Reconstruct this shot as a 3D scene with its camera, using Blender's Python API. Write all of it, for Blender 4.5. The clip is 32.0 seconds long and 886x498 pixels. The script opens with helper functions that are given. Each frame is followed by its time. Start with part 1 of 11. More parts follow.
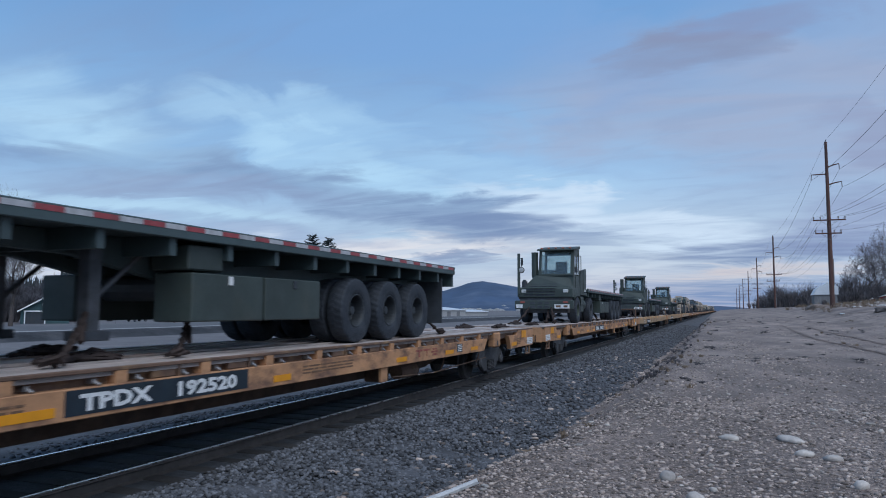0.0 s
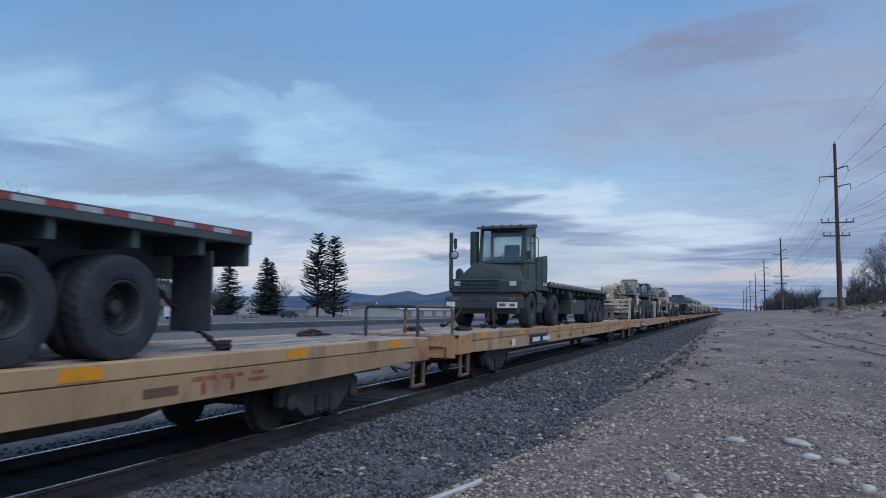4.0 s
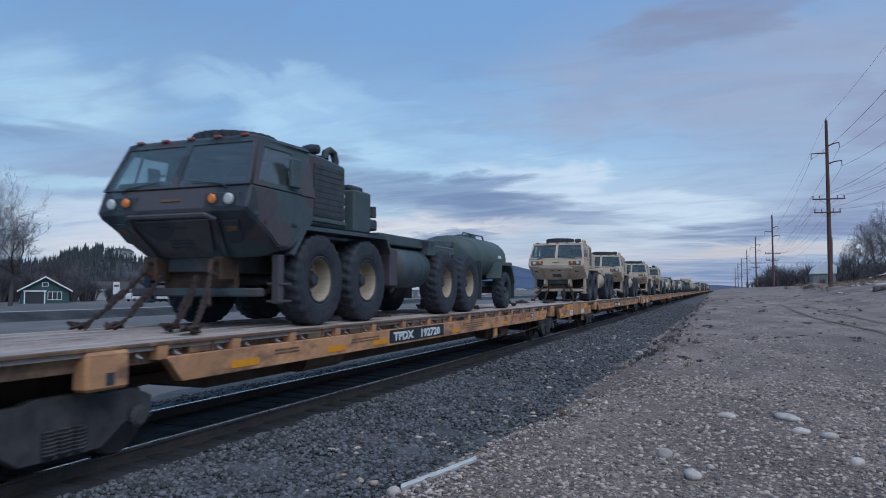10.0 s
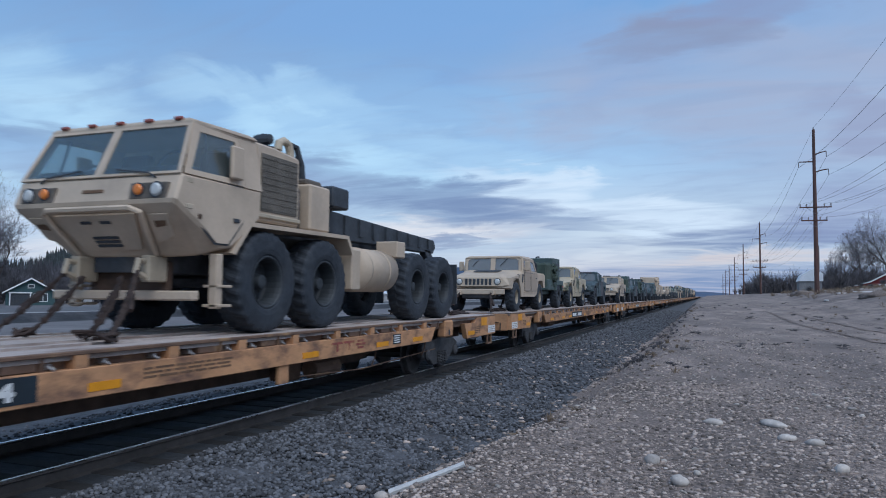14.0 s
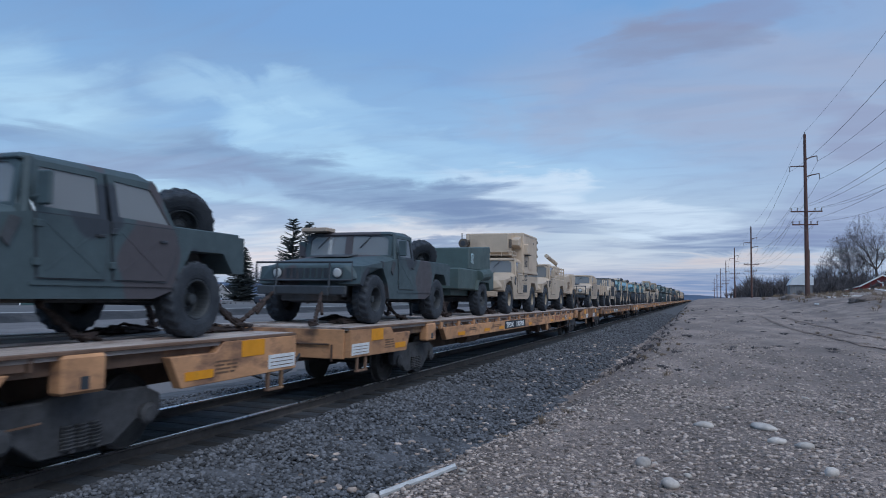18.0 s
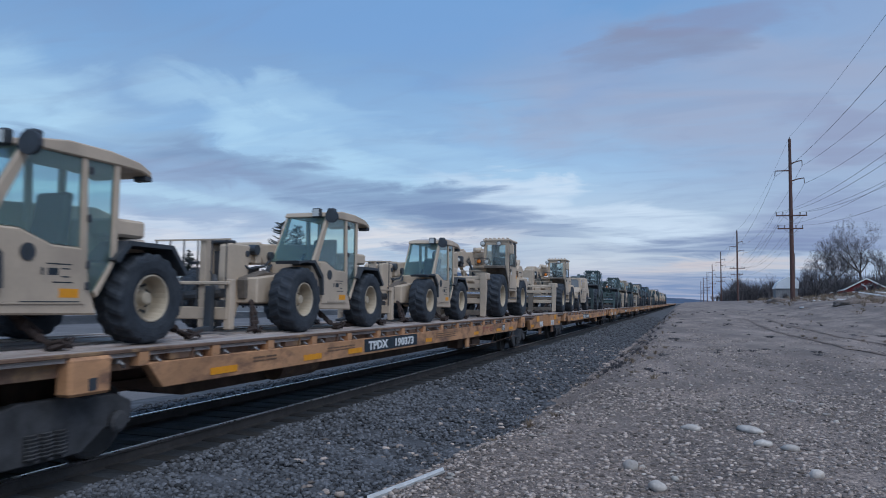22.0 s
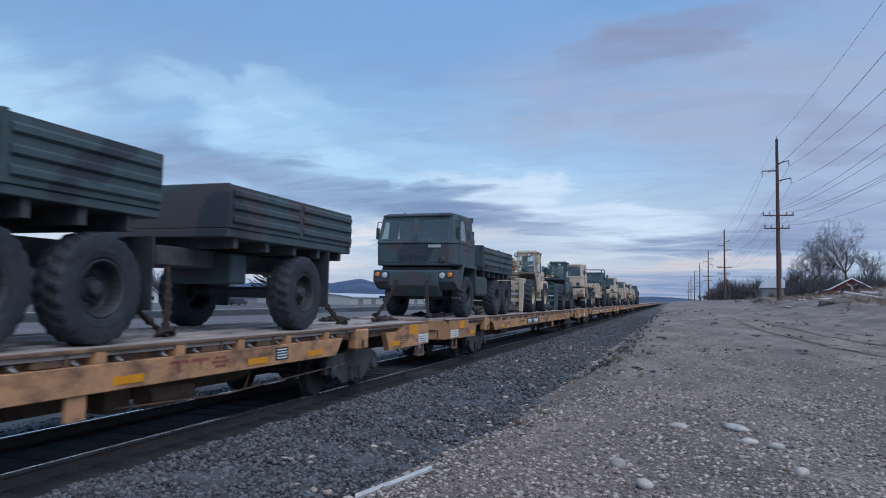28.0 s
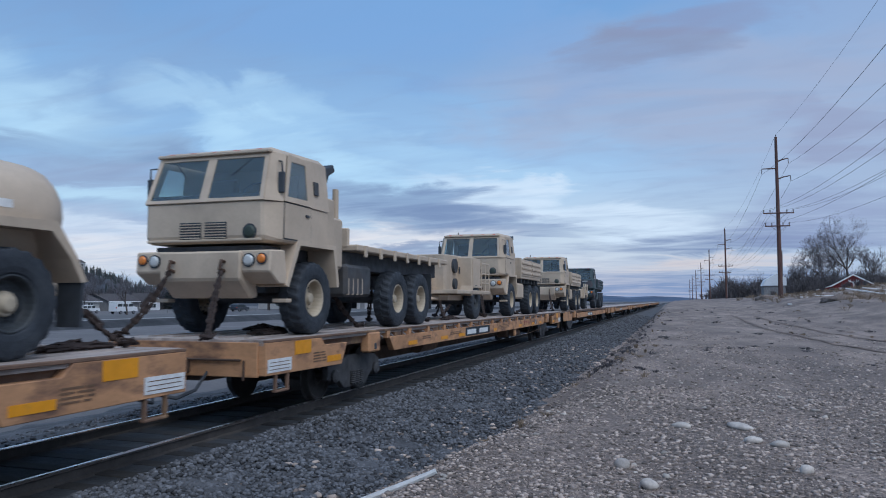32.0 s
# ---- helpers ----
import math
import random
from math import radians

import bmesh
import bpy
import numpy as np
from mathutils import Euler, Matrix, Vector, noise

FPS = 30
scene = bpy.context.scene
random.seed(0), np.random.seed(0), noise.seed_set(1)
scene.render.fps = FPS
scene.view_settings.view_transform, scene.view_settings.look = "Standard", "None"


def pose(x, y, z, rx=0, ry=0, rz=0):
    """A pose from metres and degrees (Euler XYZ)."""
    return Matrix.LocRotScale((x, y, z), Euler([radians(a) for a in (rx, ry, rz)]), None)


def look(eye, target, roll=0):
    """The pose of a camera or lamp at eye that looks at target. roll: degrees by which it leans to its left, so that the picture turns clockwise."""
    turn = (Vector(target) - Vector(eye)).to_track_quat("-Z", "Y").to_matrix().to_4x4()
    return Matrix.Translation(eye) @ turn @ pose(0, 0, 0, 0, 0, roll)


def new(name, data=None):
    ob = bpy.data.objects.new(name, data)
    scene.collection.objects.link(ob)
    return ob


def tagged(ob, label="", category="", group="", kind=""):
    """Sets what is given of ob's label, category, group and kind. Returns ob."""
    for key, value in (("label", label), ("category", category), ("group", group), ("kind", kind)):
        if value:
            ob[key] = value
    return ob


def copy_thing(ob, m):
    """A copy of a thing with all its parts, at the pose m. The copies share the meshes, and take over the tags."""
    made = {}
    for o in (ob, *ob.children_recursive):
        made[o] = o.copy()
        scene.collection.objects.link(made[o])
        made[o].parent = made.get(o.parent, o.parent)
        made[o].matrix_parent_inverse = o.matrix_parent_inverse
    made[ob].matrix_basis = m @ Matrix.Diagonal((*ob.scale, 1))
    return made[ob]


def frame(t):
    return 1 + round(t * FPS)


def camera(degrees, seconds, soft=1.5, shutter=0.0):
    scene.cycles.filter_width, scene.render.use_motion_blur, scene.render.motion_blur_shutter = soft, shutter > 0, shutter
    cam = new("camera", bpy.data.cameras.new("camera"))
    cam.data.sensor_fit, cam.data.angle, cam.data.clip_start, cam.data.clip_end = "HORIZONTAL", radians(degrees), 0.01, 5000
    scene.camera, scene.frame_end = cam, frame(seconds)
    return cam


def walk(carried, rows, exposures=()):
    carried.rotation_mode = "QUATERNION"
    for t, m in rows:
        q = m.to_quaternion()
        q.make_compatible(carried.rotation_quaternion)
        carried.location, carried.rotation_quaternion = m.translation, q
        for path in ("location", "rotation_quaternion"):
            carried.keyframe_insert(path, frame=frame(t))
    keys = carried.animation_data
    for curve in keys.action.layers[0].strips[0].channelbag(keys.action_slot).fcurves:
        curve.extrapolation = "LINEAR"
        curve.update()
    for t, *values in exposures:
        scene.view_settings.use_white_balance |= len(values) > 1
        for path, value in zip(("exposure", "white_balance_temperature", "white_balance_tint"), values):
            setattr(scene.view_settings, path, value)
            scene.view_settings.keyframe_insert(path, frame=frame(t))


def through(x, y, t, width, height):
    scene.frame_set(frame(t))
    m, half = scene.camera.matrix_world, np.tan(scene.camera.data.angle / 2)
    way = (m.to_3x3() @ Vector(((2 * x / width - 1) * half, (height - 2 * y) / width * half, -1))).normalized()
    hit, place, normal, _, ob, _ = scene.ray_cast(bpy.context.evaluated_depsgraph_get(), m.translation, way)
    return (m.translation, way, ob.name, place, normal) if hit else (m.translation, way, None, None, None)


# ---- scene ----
# Camera: a hand-held phone on a gravel bank beside the railway, standing still and panning slowly.
EYE = (0.0, 0.0, 1.743)
cam = camera(63.4, 32.0, soft=1.0, shutter=0.1)
CAMERA_ROWS = [  # seconds and the turn in degrees
    (0, 94.81, -0.14, 21.19),
    (0.5, 94.83, -0.25, 21.42),
    (1, 94.85, -0.33, 21.58),
    (1.5, 94.87, -0.39, 21.72),
    (2, 94.89, -0.36, 21.85),
    (2.5, 94.87, -0.40, 21.99),
    (3, 94.85, -0.44, 22.04),
    (3.5, 94.83, -0.52, 21.90),
    (5.5, 94.53, -0.72, 21.02),
    (6, 94.49, -0.64, 20.96),
    (6.5, 94.45, -0.51, 20.92),
    (7, 94.34, -0.29, 21.00),
    (7.5, 94.10, -0.23, 21.05),
    (8, 93.88, -0.04, 21.19),
    (8.5, 93.66, -0.02, 21.16),
    (9, 93.46, -0.03, 21.13),
    (9.5, 93.33, -0.01, 21.10),
    (10, 93.17, -0.07, 21.12),
    (10.5, 93.05, -0.03, 21.30),
    (11, 92.99, 0.09, 21.54),
    (11.5, 93.03, 0.22, 21.66),
    (12, 93.16, 0.21, 21.49),
    (12.5, 93.32, 0.05, 21.10),
    (13, 93.47, -0.22, 20.64),
    (13.5, 93.54, -0.40, 20.35),
    (14, 93.55, -0.49, 20.26),
    (14.5, 93.52, -0.54, 20.25),
    (16.5, 93.52, -0.50, 20.09),
    (17, 93.56, -0.55, 19.97),
    (17.5, 93.61, -0.68, 19.83),
    (18, 93.71, -0.79, 19.65),
    (18.5, 93.78, -0.89, 19.47),
    (19, 93.88, -0.89, 19.28),
    (19.5, 94.01, -0.83, 19.10),
    (20, 94.11, -0.86, 18.91),
    (20.5, 94.18, -0.82, 18.77),
    (21, 94.15, -0.80, 18.69),
    (21.5, 94.09, -0.76, 18.68),
    (22, 94.01, -0.75, 18.70),
    (22.5, 94.02, -0.74, 18.65),
    (23, 94.03, -0.88, 18.57),
    (23.5, 94.06, -1.06, 18.33),
    (24, 94.12, -1.26, 18.05),
    (24.5, 94.17, -1.32, 17.80),
    (25, 94.12, -1.35, 17.68),
    (25.5, 94.08, -1.26, 17.67),
    (27.5, 93.87, -1.05, 17.78),
    (28, 93.88, -0.93, 17.81),
    (28.5, 93.86, -0.85, 17.81),
    (29, 93.80, -0.78, 17.76),
    (29.5, 93.78, -0.69, 17.71),
    (30, 93.73, -0.67, 17.64),
    (30.5, 93.73, -0.58, 17.63),
    (31, 93.77, -0.47, 17.65),
    (31.5, 93.91, -0.24, 17.75),
    (32, 94.11, -0.04, 17.93),
]
EXPOSURES = [(0, -0.05), (1, -0.20), (3, -0.18), (5, -0.12), (6, -0.14), (7, -0.03), (8.5, -0.02), (10, -0.12), (12, -0.05), (14, 0.02), (17, -0.05), (20, -0.08), (22, -0.12), (24, -0.07), (25, -0.08), (28, 0.0), (30, -0.03), (32, 0.0)]
walk(cam, [(t, pose(*EYE, rx, ry, rz)) for t, rx, ry, rz in CAMERA_ROWS], [(t, stops, 6200, 10) for t, stops in EXPOSURES])

TRACK_X = -6.84      # centre line of the near track
DECK_Z = 1.19        # top of the flat cars' decks above the rail head
PITCH = 28.69        # length of a flat car over its couplers
SPEED = 16.624


# ---- world and light ----
def build_world():
    world = bpy.data.worlds.new("dusk_sky")
    scene.world = world
    world.use_nodes = True
    nt = world.node_tree
    nt.nodes.clear()

    def add(kind, **values):
        n = nt.nodes.new(kind)
        for key, value in values.items():
            n.inputs[key].default_value = value
        return n

    def math_node(op, a, b=None, clamp=False):
        n = nt.nodes.new("ShaderNodeMath")
        n.operation, n.use_clamp = op, clamp
        for k, v in enumerate((a, b)):
            if v is None:
                continue
            if isinstance(v, (int, float)):
                n.inputs[k].default_value = v
            else:
                nt.links.new(v, n.inputs[k])
        return n.outputs[0]

    def mix(fac, a, b, blend="MIX"):
        n = nt.nodes.new("ShaderNodeMix")
        n.data_type, n.blend_type = "RGBA", blend
        for socket, v in ((n.inputs[0], fac), (n.inputs[6], a), (n.inputs[7], b)):
            if isinstance(v, (int, float)):
                socket.default_value = v
            elif isinstance(v, tuple):
                socket.default_value = (*v, 1)
            else:
                nt.links.new(v, socket)
        return n.outputs[2]

    def ramp(v, stops, smooth=True):
        n = nt.nodes.new("ShaderNodeValToRGB")
        n.color_ramp.interpolation = "EASE" if smooth else "LINEAR"
        while len(n.color_ramp.elements) < len(stops):
            n.color_ramp.elements.new(0.5)
        for e, (p, c) in zip(n.color_ramp.elements, stops):
            e.position = p
            e.color = (*c, 1) if isinstance(c, tuple) else (c, c, c, 1)
        nt.links.new(v, n.inputs[0])
        return n.outputs[0]

    coords = add("ShaderNodeTexCoord").outputs["Generated"]
    sep = add("ShaderNodeSeparateXYZ")
    nt.links.new(coords, sep.inputs[0])
    x, y, z = sep.outputs
    up = math_node("MAXIMUM", z, 0.0)
    # Clouds lie on a high plane, so that they crowd together towards the horizon.
    flat = math_node("ADD", up, 0.10)
    px, py = math_node("DIVIDE", x, flat), math_node("DIVIDE", y, flat)

    def cloud(scale, sx, sy, turn, detail, seed, distortion=0.6):
        comb = add("ShaderNodeCombineXYZ", Z=seed)
        nt.links.new(px, comb.inputs[0])
        nt.links.new(py, comb.inputs[1])
        mapping = nt.nodes.new("ShaderNodeMapping")
        mapping.inputs["Rotation"].default_value = (0, 0, radians(turn))
        mapping.inputs["Scale"].default_value = (sx, sy, 1)
        nt.links.new(comb.outputs[0], mapping.inputs[0])
        n = add("ShaderNodeTexNoise", Scale=scale, Detail=detail, Roughness=0.55, Distortion=distortion)
        nt.links.new(mapping.outputs[0], n.inputs["Vector"])
        return n.outputs["Fac"]

    sky = add("ShaderNodeTexSky")
    sky.sky_type, sky.sun_disc = "NISHITA", False
    sky.sun_elevation, sky.sun_rotation = radians(4.0), radians(-8.0)
    sky.air_density, sky.dust_density, sky.ozone_density = 1.0, 0.6, 3.0
    clear = mix(1.0, sky.outputs[0], (0.085, 0.085, 0.085), "MULTIPLY")
    # Thin high veil that gives the evening blue.
    veil = ramp(up, [(0.0, (0.46, 0.56, 0.74)), (0.09, (0.50, 0.66, 0.86)), (0.20, (0.34, 0.56, 0.86)), (0.40, (0.20, 0.40, 0.74)), (1.0, (0.14, 0.26, 0.52))])
    base = mix(0.90, clear, veil)
    # Direction as the slopes x/y and z/y over the forward half, ruffled so that clouds fray.
    ahead = math_node("MAXIMUM", y, 0.12)
    calm = ramp(up, [(0.0, 0.12), (0.08, 0.35), (0.28, 1.0)])
    warp = cloud(1.6, 0.8, 1.2, 60, 7.0, 3.1, 0.8)
    warp2 = cloud(1.3, 0.9, 1.2, 60, 7.0, 14.2, 0.8)
    u = math_node("ADD", math_node("DIVIDE", x, ahead), math_node("MULTIPLY", math_node("MULTIPLY", math_node("SUBTRACT", warp, 0.5), 0.55), calm))
    v = math_node("ADD", math_node("DIVIDE", up, ahead), math_node("MULTIPLY", math_node("MULTIPLY", math_node("SUBTRACT", warp2, 0.5), 0.20), calm))
    grain = ramp(cloud(1.8, 0.5, 1.7, 62, 8.0, 8.8, 1.0), [(0.30, 0.50), (0.62, 1.0)])

    def patch(base, cu, cv, w, h, turn, color, strength):
        c, s = math.cos(radians(turn)), math.sin(radians(turn))
        du, dv = math_node("SUBTRACT", u, cu), math_node("SUBTRACT", v, cv)
        a = math_node("DIVIDE", math_node("ADD", math_node("MULTIPLY", du, c), math_node("MULTIPLY", dv, s)), w)
        b = math_node("DIVIDE", math_node("SUBTRACT", math_node("MULTIPLY", dv, c), math_node("MULTIPLY", du, s)), h)
        q = math_node("ADD", math_node("MULTIPLY", a, a), math_node("MULTIPLY", b, b))
        fall = ramp(q, [(0.0, 1.0), (1.0, 0.0)])
        return mix(math_node("MULTIPLY", math_node("MULTIPLY", fall, grain), strength), base, color)

    # Uneven veil everywhere.
    sheet = ramp(cloud(0.62, 0.60, 1.5, 60, 7.0, 11.3, 1.0), [(0.42, 0.0), (0.70, 1.0)])
    base = mix(math_node("MULTIPLY", sheet, 0.36), base, (0.255, 0.355, 0.56))
    # Lilac sheet to the right, pale gaps, then the darker clouds.
    side = ramp(math_node("ADD", math_node("MULTIPLY", x, 0.9), math_node("MULTIPLY", y, 0.1)), [(0.0, 0.0), (0.30, 0.85), (1.0, 0.9)])
    high = ramp(up, [(0.03, 0.2), (0.16, 1.0)])
    base = mix(math_node("MULTIPLY", math_node("MULTIPLY", side, high), 0.55), base, (0.395, 0.45, 0.62))
    pale, dark, lilac = (0.50, 0.74, 0.95), (0.195, 0.275, 0.47), (0.385, 0.435, 0.60)
    for row in ((-0.55, 0.225, 0.30, 0.055, -20, pale, 0.85), (-1.18, 0.36, 0.42, 0.10, -18, pale, 0.75), (-0.85, 0.26, 0.5, 0.04, -14, pale, 0.5), (-0.30, 0.20, 0.25, 0.05, -16, pale, 0.35), (-0.68, 0.32, 0.30, 0.05, -12, pale, 0.5), (-0.13, 0.122, 0.34, 0.032, -14, (0.68, 0.80, 0.95), 0.95),
                (-0.95, 0.12, 0.55, 0.05, -3, (0.66, 0.74, 0.88), 0.85), (-0.46, 0.095, 0.30, 0.028, 0, (0.80, 0.78, 0.82), 0.9), (-0.98, 0.078, 0.42, 0.040, 0, (0.80, 0.79, 0.84), 0.85), (-0.66, 0.052, 0.26, 0.030, 0, (0.86, 0.78, 0.80), 0.85), (-1.05, 0.19, 0.55, 0.028, -7, (0.52, 0.74, 0.92), 0.7), (-0.85, 0.145, 0.45, 0.022, -6, (0.27, 0.38, 0.60), 0.6), (0.02, 0.281, 0.42, 0.14, -12, lilac, 0.75), (-0.40, 0.42, 0.5, 0.10, -14, (0.22, 0.40, 0.72), 0.7),
                (-0.60, 0.195, 0.50, 0.045, -15, dark, 0.75), (-0.34, 0.142, 0.22, 0.032, -10, dark, 0.9), (-1.07, 0.275, 0.40, 0.035, -8, dark, 0.55), (-0.90, 0.22, 0.45, 0.03, -6, (0.28, 0.34, 0.52), 0.6),
                (-0.10, 0.352, 0.11, 0.045, 16, (0.27, 0.32, 0.48), 0.75), (-0.03, 0.368, 0.13, 0.045, -4, (0.26, 0.305, 0.46), 0.8), (0.06, 0.395, 0.16, 0.03, 8, (0.27, 0.30, 0.47), 0.7), (0.05, 0.014, 0.40, 0.034, 0, (0.23, 0.32, 0.53), 1.0), (0.07, 0.074, 0.22, 0.022, 2, (0.19, 0.26, 0.45), 1.0), (0.20, 0.10, 0.20, 0.05, 0, (0.30, 0.36, 0.56), 0.8), (-0.24, 0.103, 0.18, 0.012, -4, dark, 0.7),
                (-0.36, 0.078, 0.08, 0.009, 2, dark, 0.8), (0.06, 0.048, 0.15, 0.011, 2, (0.66, 0.62, 0.66), 1.0), (0.20, 0.20, 0.14, 0.03, -6, (0.30, 0.34, 0.52), 0.6)):
        base = patch(base, *row)
    wisps = ramp(cloud(2.6, 0.6, 1.5, 66, 8.0, 19.0, 1.2), [(0.48, 0.0), (0.68, 1.0)])
    base = mix(math_node("MULTIPLY", wisps, 0.16), base, (0.24, 0.31, 0.50))
    below = math_node("LESS_THAN", z, -0.02)
    base = mix(below, base, (0.10, 0.10, 0.11))
    base = mix(1.0, base, (0.99, 1.0, 0.98), "MULTIPLY")
    bg = add("ShaderNodeBackground", Strength=1.0)
    nt.links.new(base, bg.inputs[0])
    out = add("ShaderNodeOutputWorld")
    nt.links.new(bg.outputs[0], out.inputs[0])


build_world()
sun = new("sun", bpy.data.lights.new("sun", "SUN"))
sun.data.energy, sun.data.angle, sun.data.color = 2.0, radians(50), (0.91, 0.955, 1.0)
sun.matrix_basis = look((42, -28, 75), (0, 12, 0))


# ---- materials ----
def material(name, color, rough=0.6, metal=0.0, vary=0.12, scale=3.0, dirt=None, dirt_at=(0.52, 0.75), dirt_scale=0.9,
             bump=0.15, bump_scale=60.0, random=0.0, island=0.0, spec=0.5, coords="Object", stretch=(1, 1, 1)):
    """A painted, worn or mineral surface: two scales of colour, stains and fine relief."""
    mat = bpy.data.materials.new(name)
    mat.use_nodes = True
    nt = mat.node_tree
    bsdf = nt.nodes["Principled BSDF"]
    bsdf.inputs["Roughness"].default_value, bsdf.inputs["Metallic"].default_value = rough, metal
    bsdf.inputs["Specular IOR Level"].default_value = spec
    tex = nt.nodes.new("ShaderNodeTexCoord")
    mapping = nt.nodes.new("ShaderNodeMapping")
    mapping.inputs["Scale"].default_value = stretch
    nt.links.new(tex.outputs[coords], mapping.inputs[0])
    vec = mapping.outputs[0]

    def noise_of(s, detail=5.0):
        n = nt.nodes.new("ShaderNodeTexNoise")
        n.inputs["Scale"].default_value, n.inputs["Detail"].default_value = s, detail
        n.inputs["Roughness"].default_value = 0.6
        nt.links.new(vec, n.inputs["Vector"])
        return n.outputs["Fac"]

    def ramp(v, a, b, ca, cb):
        n = nt.nodes.new("ShaderNodeValToRGB")
        n.color_ramp.elements[0].position, n.color_ramp.elements[1].position = a, b
        n.color_ramp.elements[0].color, n.color_ramp.elements[1].color = ca, cb
        nt.links.new(v, n.inputs[0])
        return n.outputs[0]

    def mix(fac, a, b, blend="MIX"):
        n = nt.nodes.new("ShaderNodeMix")
        n.data_type, n.blend_type = "RGBA", blend
        for socket, v in ((n.inputs[0], fac), (n.inputs[6], a), (n.inputs[7], b)):
            if isinstance(v, (int, float, tuple)):
                socket.default_value = v
            else:
                nt.links.new(v, socket)
        return n.outputs[2]

    col = (*color, 1)
    dark, light = tuple(c * (1 - vary) for c in color) + (1,), tuple(min(1, c * (1 + vary)) for c in color) + (1,)
    out = ramp(noise_of(scale), 0.35, 0.65, dark, light)
    fine = ramp(noise_of(scale * 14, 3.0), 0.3, 0.7, (1 - vary * 0.7,) * 3 + (1,), (1 + vary * 0.0,) * 3 + (1,))
    out = mix(1.0, out, fine, "MULTIPLY")
    if dirt:
        mask = ramp(noise_of(dirt_scale, 7.0), dirt_at[0], dirt_at[1], (0, 0, 0, 1), (1, 1, 1, 1))
        out = mix(mask, out, (*dirt, 1))
    if random or island:
        info = nt.nodes.new("ShaderNodeObjectInfo") if random else nt.nodes.new("ShaderNodeNewGeometry")
        value = info.outputs["Random"] if random else info.outputs["Random Per Island"]
        k = random or island
        out = mix(1.0, out, ramp(value, 0.0, 1.0, (1 - k,) * 3 + (1,), (1 + k,) * 3 + (1,)), "MULTIPLY")
    nt.links.new(out, bsdf.inputs["Base Color"])
    rr = ramp(noise_of(scale * 2.3), 0.3, 0.7, (max(0.02, rough - 0.1),) * 3 + (1,), (min(1, rough + 0.1),) * 3 + (1,))
    nt.links.new(rr, bsdf.inputs["Roughness"])
    if bump:
        b = nt.nodes.new("ShaderNodeBump")
        b.inputs["Strength"].default_value, b.inputs["Distance"].default_value = bump, 0.02
        nt.links.new(noise_of(bump_scale, 4.0), b.inputs["Height"])
        nt.links.new(b.outputs[0], bsdf.inputs["Normal"])
    return mat


def camouflage(name, colors, rough=0.65):
    """Three-colour disruptive pattern with hard, wavy edges."""
    mat = material(name, colors[0], rough)
    nt = mat.node_tree
    bsdf = nt.nodes["Principled BSDF"]
    tex = nt.nodes.new("ShaderNodeTexCoord")
    last = bsdf.inputs["Base Color"].links[0].from_socket
    for k, (color, level) in enumerate(zip(colors[1:], (0.53, 0.60))):
        n = nt.nodes.new("ShaderNodeTexNoise")
        n.noise_dimensions = "4D"
        n.inputs["Scale"].default_value, n.inputs["Detail"].default_value, n.inputs["W"].default_value = 0.85, 1.0, 4.0 + 9 * k
        nt.links.new(tex.outputs["Object"], n.inputs["Vector"])
        r = nt.nodes.new("ShaderNodeValToRGB")
        r.color_ramp.elements[0].position, r.color_ramp.elements[1].position = level, level + 0.015
        nt.links.new(n.outputs["Fac"], r.inputs[0])
        m = nt.nodes.new("ShaderNodeMix")
        m.data_type = "RGBA"
        nt.links.new(r.outputs[0], m.inputs[0])
        nt.links.new(last, m.inputs[6])
        m.inputs[7].default_value = (*color, 1)
        last = m.outputs[2]
    nt.links.new(last, bsdf.inputs["Base Color"])
    return mat


def glass_material(name, color, rough=0.05, through=0.0, ior=1.5):
    mat = bpy.data.materials.new(name)
    mat.use_nodes = True
    bsdf = mat.node_tree.nodes["Principled BSDF"]
    bsdf.inputs["Base Color"].default_value = (*color, 1)
    bsdf.inputs["Roughness"].default_value = rough
    bsdf.inputs["IOR"].default_value = ior
    bsdf.inputs["Transmission Weight"].default_value = through
    return mat


